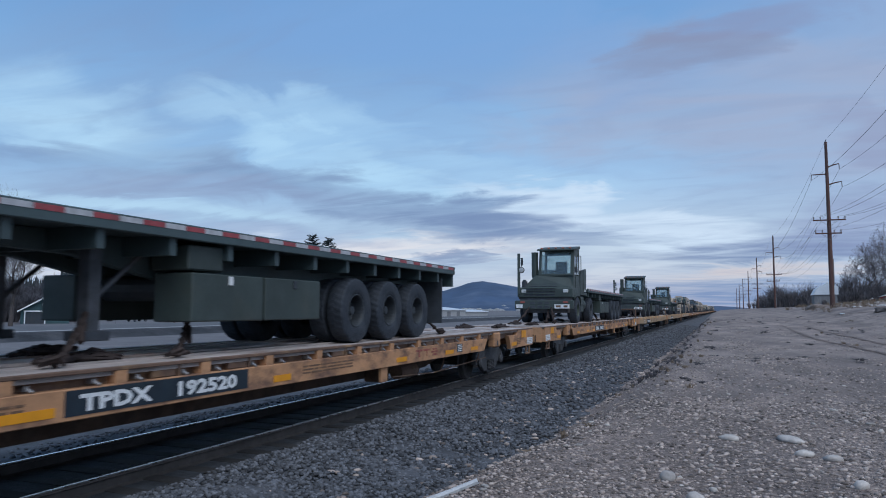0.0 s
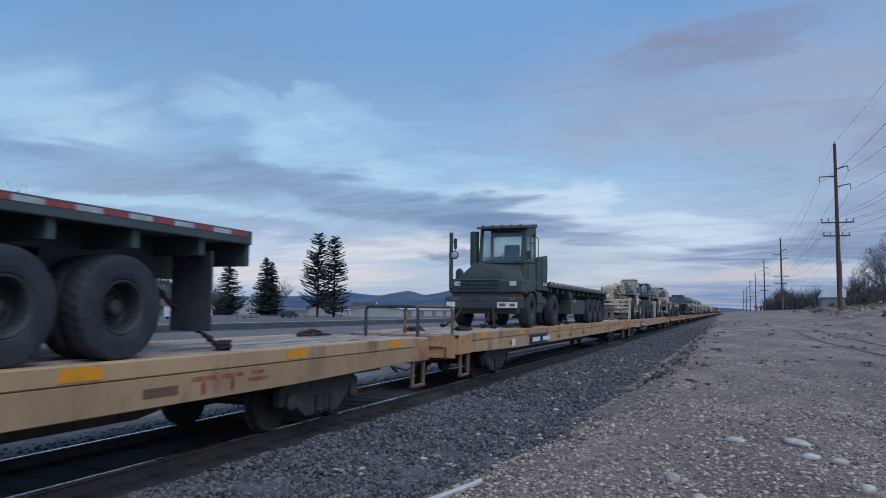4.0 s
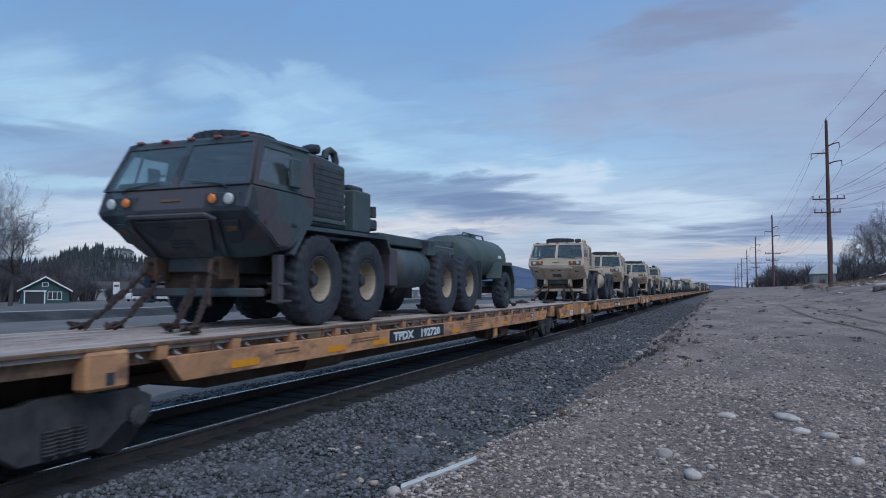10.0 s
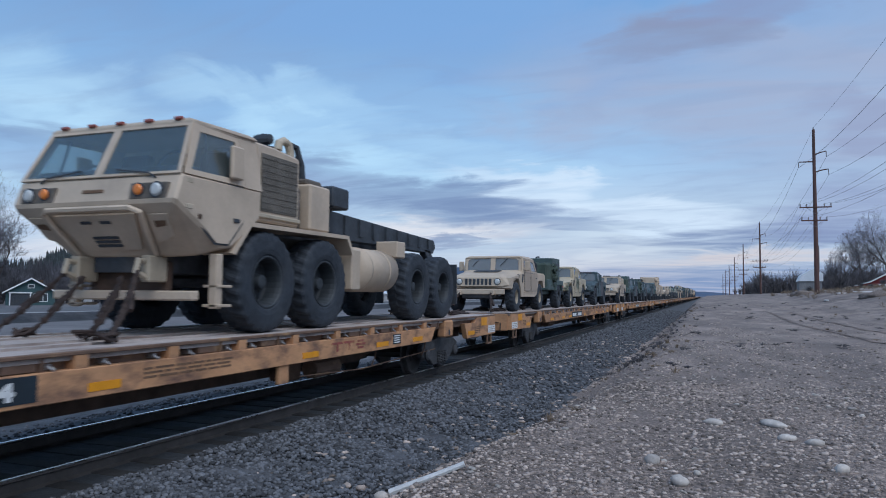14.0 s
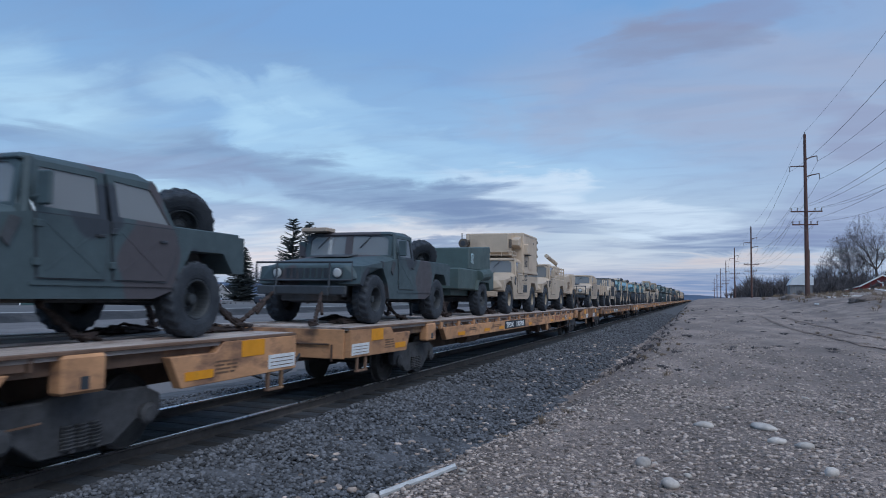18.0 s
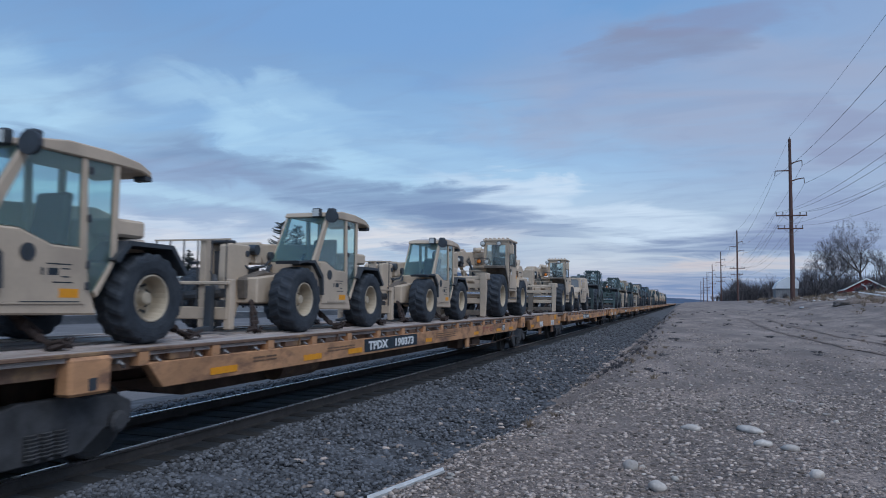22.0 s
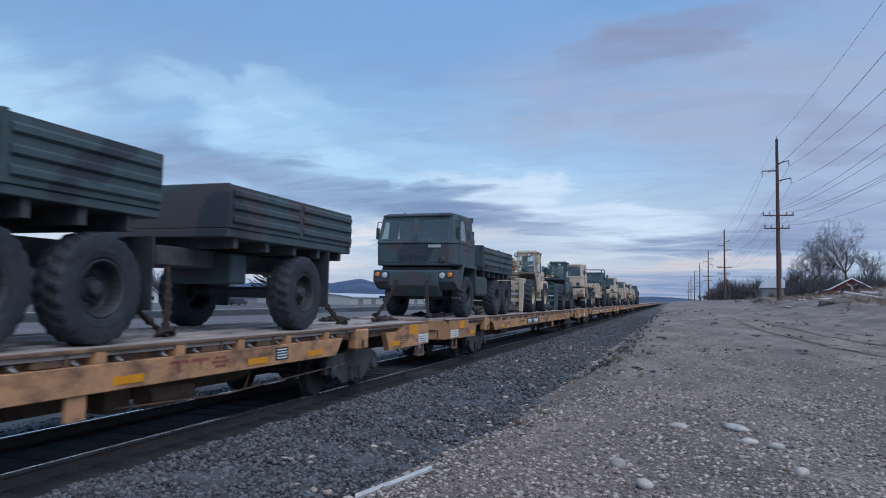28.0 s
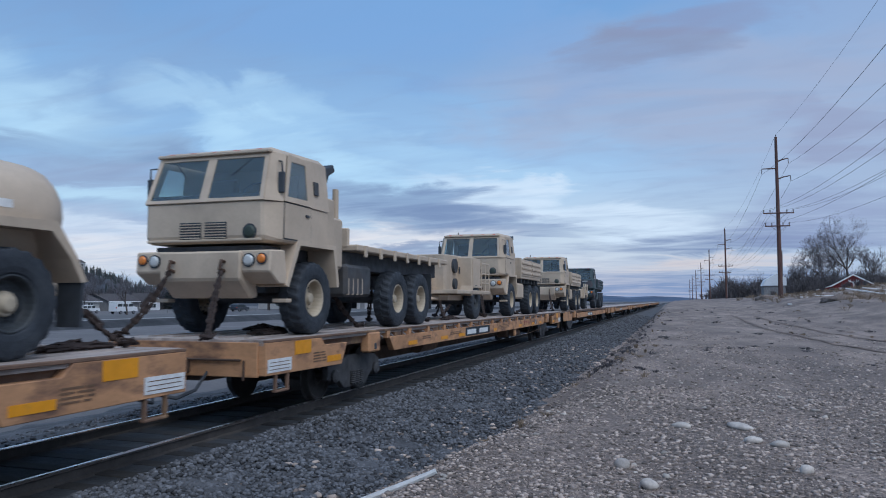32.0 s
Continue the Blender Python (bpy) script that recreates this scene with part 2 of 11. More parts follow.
M = {
    "tan": material("tan_paint", (0.53, 0.418, 0.312), 0.62, vary=0.09, scale=1.4, dirt=(0.33, 0.26, 0.20), dirt_at=(0.52, 0.80), random=0.06),
    "olive": material("olive_green_paint", (0.043, 0.058, 0.052), 0.55, vary=0.16, scale=1.4, dirt=(0.062, 0.066, 0.050), dirt_at=(0.56, 0.85), random=0.08),
    "green": material("green_paint", (0.066, 0.100, 0.098), 0.6, vary=0.14, scale=1.4, dirt=(0.085, 0.088, 0.07), dirt_at=(0.56, 0.85), random=0.08),
    "dkgreen": material("dark_green_paint", (0.054, 0.080, 0.083), 0.6, vary=0.14, scale=1.4, dirt=(0.07, 0.07, 0.06), dirt_at=(0.58, 0.85), random=0.08),
    "camo": camouflage("camouflage_paint", [(0.058, 0.086, 0.096), (0.072, 0.064, 0.071), (0.034, 0.042, 0.054)]),
    "tancamo": material("patched_tan_paint", (0.46, 0.38, 0.27), 0.62, vary=0.1, dirt=(0.12, 0.13, 0.09), dirt_at=(0.56, 0.60), dirt_scale=0.8),
    "doortan": material("pinkish_canvas_doors", (0.40, 0.315, 0.245), 0.8, vary=0.08, scale=1.8, dirt=(0.30, 0.24, 0.19), dirt_at=(0.5, 0.8), bump=0.3, bump_scale=8),
    "rubber": material("tyre_rubber", (0.028, 0.035, 0.046), 0.8, vary=0.3, scale=5, dirt=(0.045, 0.048, 0.052), dirt_at=(0.5, 0.9), dirt_scale=2.5, bump=0.4),
    "hub_dark": material("dark_wheel_hub", (0.036, 0.042, 0.048), 0.6, vary=0.2),
    "black": material("black_steel", (0.040, 0.047, 0.057), 0.6, vary=0.25, scale=4, dirt=(0.06, 0.052, 0.045), dirt_at=(0.55, 0.9)),
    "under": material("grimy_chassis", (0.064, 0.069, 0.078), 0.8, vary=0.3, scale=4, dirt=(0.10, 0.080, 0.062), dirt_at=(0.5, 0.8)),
    "glass": glass_material("tinted_window_glass", (0.52, 0.74, 0.74), 0.02, 0.93),
    "clearglass": glass_material("clear_window_glass", (0.78, 0.86, 0.86), 0.02, 0.95),
    # grey base stands in for sky reflected in and seen through the panes
    "skytintglass": glass_material("sky_tinted_windscreen_glass", (0.42, 0.44, 0.45), 0.06, 0.60, 1.5),
    "cabglass": glass_material("smoked_cab_glass", (0.60, 0.70, 0.70), 0.02, 0.93, 1.6),
    "darkglass": glass_material("dark_windscreen_glass", (0.050, 0.062, 0.070), 0.04, 0.10, 1.75),
    "lens": glass_material("headlamp_lens", (0.52, 0.53, 0.52), 0.10),
    "amber": material("amber_lamp", (0.75, 0.22, 0.04), 0.25, vary=0.05, bump=0),
    "redlens": material("dull_red_lens", (0.30, 0.075, 0.055), 0.35, vary=0.05, bump=0),
    "red": material("red_lamp", (0.50, 0.05, 0.04), 0.3, vary=0.05, bump=0),
    "tapered": material("faded_red_reflective_tape", (0.33, 0.055, 0.06), 0.45, vary=0.15, scale=9, dirt=(0.16, 0.06, 0.06), dirt_at=(0.55, 0.8), dirt_scale=3),
    "tapewhite": material("dull_white_reflective_tape", (0.46, 0.46, 0.47), 0.45, vary=0.15, scale=9, dirt=(0.25, 0.24, 0.24), dirt_at=(0.5, 0.8), dirt_scale=3),
    "white": material("white_marking", (0.72, 0.72, 0.71), 0.6, vary=0.1, scale=9, dirt=(0.35, 0.33, 0.30), dirt_at=(0.6, 0.8), dirt_scale=3),
    "chain": material("rusty_chain", (0.055, 0.038, 0.033), 0.75, 0.4, vary=0.3, scale=12),
    "car": material("yellow_car_paint", (0.52, 0.268, 0.132), 0.78, vary=0.18, scale=0.9, dirt=(0.15, 0.080, 0.055), dirt_at=(0.47, 0.68), dirt_scale=1.9, random=0.12, stretch=(1, 1, 2.2)),
    "carrust": material("rusted_car_paint", (0.33, 0.175, 0.098), 0.85, vary=0.25, scale=0.9, dirt=(0.115, 0.070, 0.052), dirt_at=(0.44, 0.62), dirt_scale=1.9, random=0.12, stretch=(1, 1, 2.2)),
    "carpale": material("faded_car_paint", (0.43, 0.282, 0.158), 0.78, vary=0.14, scale=0.9, dirt=(0.15, 0.075, 0.052), dirt_at=(0.53, 0.72), dirt_scale=1.6, random=0.1, stretch=(1, 1, 0.45)),
    "carbrown": material("rusty_sill", (0.165, 0.098, 0.066), 0.85, vary=0.25, scale=2.5, dirt=(0.33, 0.20, 0.10), dirt_at=(0.55, 0.7), dirt_scale=2.0),
    "safety": material("orange_yellow_decal", (0.76, 0.30, 0.006), 0.5, vary=0.07, scale=6, dirt=(0.36, 0.20, 0.05), dirt_at=(0.62, 0.8), dirt_scale=2.5),
    "board": material("dark_number_board", (0.012, 0.022, 0.032), 0.65, vary=0.2),
    "logo": material("faded_red_lettering", (0.30, 0.075, 0.055), 0.7, vary=0.3, scale=6, dirt=(0.45, 0.27, 0.12), dirt_at=(0.5, 0.75), dirt_scale=5),
    "stencil": material("dark_stencil_lettering", (0.16, 0.09, 0.05), 0.7, vary=0.2),
    "deck": material("worn_deck_planks", (0.43, 0.365, 0.33), 0.78, vary=0.22, scale=1.6, dirt=(0.17, 0.10, 0.07), dirt_at=(0.55, 0.72), dirt_scale=1.1, random=0.15, stretch=(3, 0.6, 1)),
    "bogie": material("black_brown_bogie", (0.060, 0.060, 0.064), 0.85, vary=0.3, scale=5),
    "rust": material("dark_rust", (0.085, 0.050, 0.034), 0.85, vary=0.3, scale=3),
    "steel": material("bright_worn_steel", (0.80, 0.80, 0.81), 0.30, 1.0, vary=0.06, bump=0.02),
    "hook": material("worn_hook_steel", (0.36, 0.34, 0.33), 0.4, 0.8, vary=0.2, scale=12),
    "wheeltread": material("worn_wheel_steel", (0.055, 0.052, 0.05), 0.6, 0.4, vary=0.2),
    "canvas": material("green_canvas", (0.050, 0.070, 0.055), 0.9, vary=0.15, scale=2.0, bump=0.5, bump_scale=9),
    "blackcanvas": material("dark_soft_top", (0.030, 0.037, 0.045), 0.9, vary=0.15, bump=0.4, bump_scale=10),
    "hubtan": material("tan_wheel_hub", (0.46, 0.38, 0.28), 0.6, vary=0.12, scale=4, dirt=(0.2, 0.17, 0.13), dirt_at=(0.55, 0.8)),
    "hubdirty": material("dirty_wheel_hub", (0.150, 0.122, 0.098), 0.7, vary=0.25, scale=6, dirt=(0.05, 0.045, 0.04), dirt_at=(0.45, 0.75), dirt_scale=4),
    "hubring": material("tan_wheel_ring", (0.40, 0.33, 0.25), 0.6, vary=0.15, scale=4, dirt=(0.15, 0.13, 0.10), dirt_at=(0.5, 0.8)),
    "hubolive": material("olive_wheel_hub", (0.050, 0.064, 0.046), 0.6, vary=0.2, scale=5),
    "insulm": material("pale_grey_plate", (0.42, 0.43, 0.43), 0.4, vary=0.1, scale=8),
    "amberdull": material("orange_marker_lens", (0.42, 0.13, 0.07), 0.35, vary=0.05, bump=0),
    "hubgreen": material("green_wheel_hub", (0.038, 0.054, 0.043), 0.6, vary=0.15),
    "insul": material("dull_grey_plate", (0.13, 0.14, 0.14), 0.6, vary=0.15),
    "mesh_grey": material("grey_grille_mesh", (0.16, 0.14, 0.115), 0.8, vary=0.2, bump=0.9, bump_scale=90),
}


# ---- mesh helpers ----
def link_mesh(name, bm, mat, smooth=None):
    mesh = bpy.data.meshes.new(name)
    if smooth is not None:
        for f in bm.faces:
            f.smooth = smooth
    bm.normal_update()
    bm.to_mesh(mesh)
    bm.free()
    for m in (mat if isinstance(mat, (list, tuple)) else [mat]):
        mesh.materials.append(m)
    return mesh


def part(name, bm, mat, parent, label="", smooth=None):
    """Links a bmesh (or a ready mesh) as one mesh object under a thing or a part."""
    mesh = bm if isinstance(bm, bpy.types.Mesh) else link_mesh(name, bm, mat, smooth)
    ob = new(name, mesh)
    ob.parent = parent
    if label:
        ob["label"] = label
    return ob


def thing(name, label, category, group="", kind=""):
    ob = new(name)
    ob.empty_display_size = 0.3
    return tagged(ob, label, category, group, kind)


def B():
    return bmesh.new()


def bevel(bm, w):
    if w > 0:
        edges = [e for e in bm.edges if len(e.link_faces) == 2 and e.calc_face_angle(0) > 0.5]
        bmesh.ops.bevel(bm, geom=edges, offset=w, segments=1, affect="EDGES", clamp_overlap=True)
    return bm


def box(bm, x0, x1, y0, y1, z0, z1, w=0.0):
    """A box, with its edges broken by w."""
    t = bmesh.new() if w else bm
    r = bmesh.ops.create_cube(t, size=1)
    for v in r["verts"]:
        v.co = Vector(((x0 + x1) / 2 + v.co.x * (x1 - x0), (y0 + y1) / 2 + v.co.y * (y1 - y0), (z0 + z1) / 2 + v.co.z * (z1 - z0)))
    if w:
        bevel(t, w)
        add_to(bm, t)
    return bm


def add_to(bm, t):
    verts = {v: bm.verts.new(v.co) for v in t.verts}
    for f in t.faces:
        try:
            bm.faces.new([verts[v] for v in f.verts])
        except ValueError:
            pass
    t.free()


def prism(bm, pts, x0, x1, w=0.0, axis="x", taper=None):
    """A profile of (y, z) points pulled along x (or of (x, z) along y, or (x, y) along z). taper: scale of the far end's profile about its centre."""
    t = bmesh.new()
    order = {"x": lambda p, s: (s, p[0], p[1]), "y": lambda p, s: (p[0], s, p[1]), "z": lambda p, s: (p[0], p[1], s)}[axis]
    cx, cy = sum(p[0] for p in pts) / len(pts), sum(p[1] for p in pts) / len(pts)
    k = 1.0 if taper is None else taper
    a = [t.verts.new(order(p, x0)) for p in pts]
    b = [t.verts.new(order((cx + (p[0] - cx) * k, cy + (p[1] - cy) * k), x1)) for p in pts]
    n = len(pts)
    t.faces.new(a)
    t.faces.new(b[::-1])
    for i in range(n):
        t.faces.new((a[i], b[i], b[(i + 1) % n], a[(i + 1) % n]))
    bmesh.ops.recalc_face_normals(t, faces=t.faces)
    if w:
        bevel(t, w)
    add_to(bm, t)
    return bm


def hull(bm, pts, w=0.0):
    """The convex hull of points, its edges broken by w."""
    t = bmesh.new()
    vs = [t.verts.new(p) for p in pts]
    bmesh.ops.convex_hull(t, input=vs)
    bmesh.ops.dissolve_limit(t, angle_limit=0.02, verts=t.verts, edges=t.edges)
    bmesh.ops.recalc_face_normals(t, faces=t.faces)
    if w:
        bevel(t, w)
    add_to(bm, t)
    return bm


def tube(bm, pts, r, seg=8, r_end=None, caps=True):
    """A round bar along points."""
    pts = [Vector(p) for p in pts]
    rings = []
    for i, p in enumerate(pts):
        d = (pts[min(i + 1, len(pts) - 1)] - pts[max(i - 1, 0)]).normalized()
        a = d.orthogonal().normalized()
        if i and rings:
            a = (last - d * last.dot(d)).normalized() if (last - d * last.dot(d)).length > 1e-4 else a
        last = a
        b = d.cross(a)
        rad = r if r_end is None else r + (r_end - r) * i / (len(pts) - 1)
        rings.append([bm.verts.new(p + (a * math.cos(u) + b * math.sin(u)) * rad) for u in (2 * math.pi * k / seg for k in range(seg))])
    for q, s in zip(rings, rings[1:]):
        for k in range(seg):
            bm.faces.new((q[k], q[(k + 1) % seg], s[(k + 1) % seg], s[k]))
    if caps:
        bm.faces.new(rings[0][::-1])
        bm.faces.new(rings[-1])
    return bm


def lathe_x(bm, profile, cx, cy, cz, seg=28, close=False, caps=True):
    """Turns a profile of (x, radius) about the x axis through (cx, cy, cz)."""
    rings = []
    for px, r in profile:
        rings.append([bm.verts.new((cx + px, cy + r * math.cos(u), cz + r * math.sin(u))) for u in (2 * math.pi * k / seg for k in range(seg))])
    pairs = list(zip(rings, rings[1:])) + ([(rings[-1], rings[0])] if close else [])
    for q, s in pairs:
        for k in range(seg):
            bm.faces.new((q[k], s[k], s[(k + 1) % seg], q[(k + 1) % seg]))
    if not close and caps:
        for ring, flip in ((rings[0], False), (rings[-1], True)):
            if profile[0 if not flip else -1][1] > 0.001:
                bm.faces.new(ring if not flip else ring[::-1])
    return bm


def transform(bm, m):
    bmesh.ops.transform(bm, matrix=m, verts=bm.verts)
    return bm


def writing(name, text, size, m, mat, parent, label="", width=None, bold=0.0):
    """Words in the built-in font, as a thin mesh. width: the length that the line fills."""
    curve = bpy.data.curves.new(name, "FONT")
    curve.body, curve.size, curve.extrude, curve.offset = text, size, 0.003, bold
    curve.resolution_u = 2
    holder = bpy.data.objects.new(name, curve)
    mesh = bpy.data.meshes.new_from_object(holder)
    bpy.data.objects.remove(holder)
    mesh.materials.clear()
    mesh.materials.append(mat)
    if width and len(mesh.vertices):
        xs = [v.co.x for v in mesh.vertices]
        k = width / (max(xs) - min(xs))
        for v in mesh.vertices:
            v.co.x = (v.co.x - min(xs)) * k
    mesh.transform(m)
    ob = new(name, mesh)
    ob.parent = parent
    if label:
        ob["label"] = label
    return ob


def mesh_from(name, verts, faces, mat, smooth=False):
    mesh = bpy.data.meshes.new(name)
    mesh.from_pydata(verts, [], faces)
    mesh.materials.append(mat)
    if smooth:
        mesh.polygons.foreach_set("use_smooth", [True] * len(mesh.polygons))
    mesh.update()
    return mesh


# ---- ground and railway ----
def smooth(v, a, b):
    k = min(1.0, max(0.0, (v - a) / (b - a)))
    return k * k * (3 - 2 * k)


def bank_edge(y):
    """Where the gravel bank begins beside the ballast; it spills nearer to the rails by the camera."""
    if not 0 < y < 200:
        return -2.8
    return -2.75 - 0.95 * (1 - smooth(y, 7.0, 15.0)) + 0.34 * noise.noise((0.3, y * 0.42, 4.0)) + 0.14 * noise.noise((3.1, y * 1.5, 4.0))


def ground_z(x, y):
    """Height of the ground: the track bed lies low, the gravel bank on which the camera stands rises beside it, and the yard beyond is flat."""
    road = 0.12 + 0.0125 * min(max(y, 0.0), 100.0) + 0.0008 * max(0.0, min(y, 600) - 100)
    edge = bank_edge(y)
    if x > edge:
        k = smooth(x, edge, edge + 1.9)
        z = -0.47 + (road + 0.47) * k
        bank = smooth(x, 7.0, 13.0) * smooth(y, 12.0, 60.0)
        z += bank * 0.95 + smooth(x, 12.0, 40.0) * smooth(y, 20, 110) * 2.8 * (1 - 0.9 * smooth(y, 125, 148))
    elif x > -11.0:
        z = -0.47
    else:
        z = -0.47 + 0.17 * smooth(-x, 11.0, 14.0)
        z += 0.50 * smooth(-x, 40.2, 42.0)
        z -= 1.12 * smooth(-x, 56.0, 76.0)
    if -14 < x < 30 and 0 < y < 130:
        z += 0.035 * noise.noise((x * 0.7, y * 0.7, 0.3)) * smooth(x, -3.2, -2.0) + 0.10 * noise.noise((x * 0.2, y * 0.13, 5.0)) * smooth(x, -1.5, 3)
    return z


def on_ground(d):
    """The place where a ray from the eye meets the ground."""
    d = Vector(d).normalized()
    s = 1.0
    while s < 400:
        p = Vector(EYE) + d * s
        if p.z <= ground_z(p.x, p.y):
            return p
        s += 0.01 if s < 40 else 0.1
    return p


def spread(stops):
    out = [stops[0][0]]
    for (a, step), (b, _) in zip(stops, stops[1:]):
        n = max(1, round((b - a) / step))
        out += [a + (b - a) * (k + 1) / n for k in range(n)]
    return out


M["ground"] = material("gravelly_ground", (0.312, 0.244, 0.206), 0.95, vary=0.30, scale=0.9, dirt=(0.148, 0.117, 0.102), dirt_at=(0.44, 0.68), dirt_scale=0.42, bump=1.0, bump_scale=14.0, stretch=(1.25, 0.45, 1))
M["ballast"] = material("dark_ballast_bed", (0.084, 0.086, 0.094), 0.95, vary=0.35, scale=2.5, bump=1.0, bump_scale=18.0)
M["rock"] = material("dark_basalt_stones", (0.100, 0.103, 0.113), 0.9, vary=0.2, scale=30, island=0.7, bump=0.3)
M["pebble"] = material("grey_river_pebbles", (0.345, 0.278, 0.238), 0.85, vary=0.2, scale=20, island=0.75, bump=0.2)
M["palepebble"] = material("pale_pebbles", (0.45, 0.40, 0.355), 0.95, vary=0.2, scale=14, island=0.35, spec=0.2)
M["railside"] = material("dark_rail_side", (0.055, 0.047, 0.043), 0.8, vary=0.25, scale=3)
# oil stain, with the shade under the train put into the colour too
M["oil_and_shade"] = material("oil_and_shade_dark_bed", (0.034, 0.038, 0.044), 0.9, vary=0.35, scale=2.5, bump=1.0, bump_scale=18.0)
M["stone"] = material("pale_rounded_stone", (0.52, 0.465, 0.42), 0.95, vary=0.2, scale=14, random=0.25, island=0.0, spec=0.2, dirt=(0.33, 0.28, 0.24), dirt_at=(0.5, 0.75), dirt_scale=9)
M["asphalt"] = material("pale_road_shoulder", (0.33, 0.31, 0.30), 0.9, vary=0.15, scale=0.3)
M["road"] = material("grey_road_surface", (0.105, 0.102, 0.102), 0.9, vary=0.15, scale=0.3)
M["yard"] = material("grey_gravel_yard", (0.165, 0.152, 0.150), 0.95, vary=0.22, scale=0.4, dirt=(0.105, 0.098, 0.098), dirt_at=(0.45, 0.72), dirt_scale=0.2, bump=0.8, bump_scale=16.0)
M["embank"] = material("dark_embankment", (0.036, 0.035, 0.037), 0.95, vary=0.4, scale=0.5, dirt=(0.085, 0.08, 0.075), dirt_at=(0.55, 0.8), dirt_scale=0.5, bump=1.0, bump_scale=4)


def shingle(mat):
    """Adds the fine stones of the bank to a soil: cells of two sizes, thinning out towards the dirt road."""
    nt = mat.node_tree
    bsdf = nt.nodes["Principled BSDF"]
    tex = nt.nodes.new("ShaderNodeTexCoord")
    last = bsdf.inputs["Base Color"].links[0].from_socket
    xyz = nt.nodes.new("ShaderNodeSeparateXYZ")
    nt.links.new(tex.outputs["Object"], xyz.inputs[0])
    away = nt.nodes.new("ShaderNodeMapRange")
    away.inputs["From Min"].default_value, away.inputs["From Max"].default_value = 9.0, 24.0
    away.inputs["To Min"].default_value, away.inputs["To Max"].default_value = 1.0, 0.30
    nt.links.new(xyz.outputs["Y"], away.inputs["Value"])
    for scale, low, high in ((58.0, 0.30, 1.75), (24.0, 0.52, 1.45)):
        mapping = nt.nodes.new("ShaderNodeMapping")
        mapping.inputs["Scale"].default_value = (0.75, 1.2, 1.0)
        nt.links.new(tex.outputs["Object"], mapping.inputs[0])
        cells = nt.nodes.new("ShaderNodeTexVoronoi")
        cells.inputs["Scale"].default_value = scale
        nt.links.new(mapping.outputs[0], cells.inputs["Vector"])
        tone = nt.nodes.new("ShaderNodeValToRGB")
        tone.color_ramp.elements[0].color = (low, low, low * 1.03, 1)
        tone.color_ramp.elements[1].color = (high, high * 0.99, high * 0.96, 1)
        tone.color_ramp.elements.new(0.72).color = (1.0, 0.99, 0.98, 1)
        nt.links.new(cells.outputs["Color"], tone.inputs[0])
        m = nt.nodes.new("ShaderNodeMix")
        m.data_type, m.blend_type = "RGBA", "MULTIPLY"
        nt.links.new(away.outputs[0], m.inputs[0])
        nt.links.new(last, m.inputs[6])
        nt.links.new(tone.outputs[0], m.inputs[7])
        last = m.outputs[2]
    nt.links.new(last, bsdf.inputs["Base Color"])


shingle(M["ground"])


def ground():
    xs = spread([(-4600, 900), (-1000, 200), (-400, 60), (-160, 20), (-60, 4), (-44.2, 0.7), (-39, 5), (-14, 1.5), (-8, 1.0), (-4.4, 0.18), (-1.0, 0.3), (5.0, 0.6), (16, 2.5), (40, 15), (160, 80), (400, 300), (1000, 900), (4600, 1)])
    ys = spread([(-4600, 900), (-1000, 300), (-100, 30), (-10, 2.5), (1.5, 0.3), (14, 0.6), (40, 2.0), (130, 10), (400, 60), (1000, 300), (4600, 1)])
    verts = [(x, y, ground_z(x, y)) for y in ys for x in xs]
    n = len(xs)
    faces = [(j * n + i, j * n + i + 1, (j + 1) * n + i + 1, (j + 1) * n + i) for j in range(len(ys) - 1) for i in range(n - 1)]
    ob = new("ground", mesh_from("ground", verts, faces, M["ground"], True))
    mesh = ob.data
    for m in ("embank", "asphalt", "road", "yard"):
        mesh.materials.append(M[m])
    for p in mesh.polygons:
        c = p.center
        if -42.4 < c.x < -39.8:
            p.material_index = 1
        elif -43.9 < c.x < -42.4:
            p.material_index = 2
        elif -57 < c.x < -43.9:
            p.material_index = 3
        elif c.x < -10.0:
            p.material_index = 4
    tagged(ob, "flat stony ground with pale gravel bank and yard", "ground", kind="structure")


def strip(name, profile, y0, y1, mat, step=1.0, rough=0.0):
    """A long strip of one cross-section of (x, z) points."""
    ys = spread([(y0, 20), (-4, step), (45, step * 4), (140, 30), (y1, 1)])
    verts, faces, n = [], [], len(profile)
    for y in ys:
        for x, z in profile:
            k = rough * noise.noise((x * 3, y * 2.1, 1.7)) if rough and -4 < y < 60 else 0
            verts.append((x, y, z + k))
    for j in range(len(ys) - 1):
        for i in range(n - 1):
            faces.append((j * n + i, j * n + i + 1, (j + 1) * n + i + 1, (j + 1) * n + i))
    return mesh_from(name, verts, faces, mat)


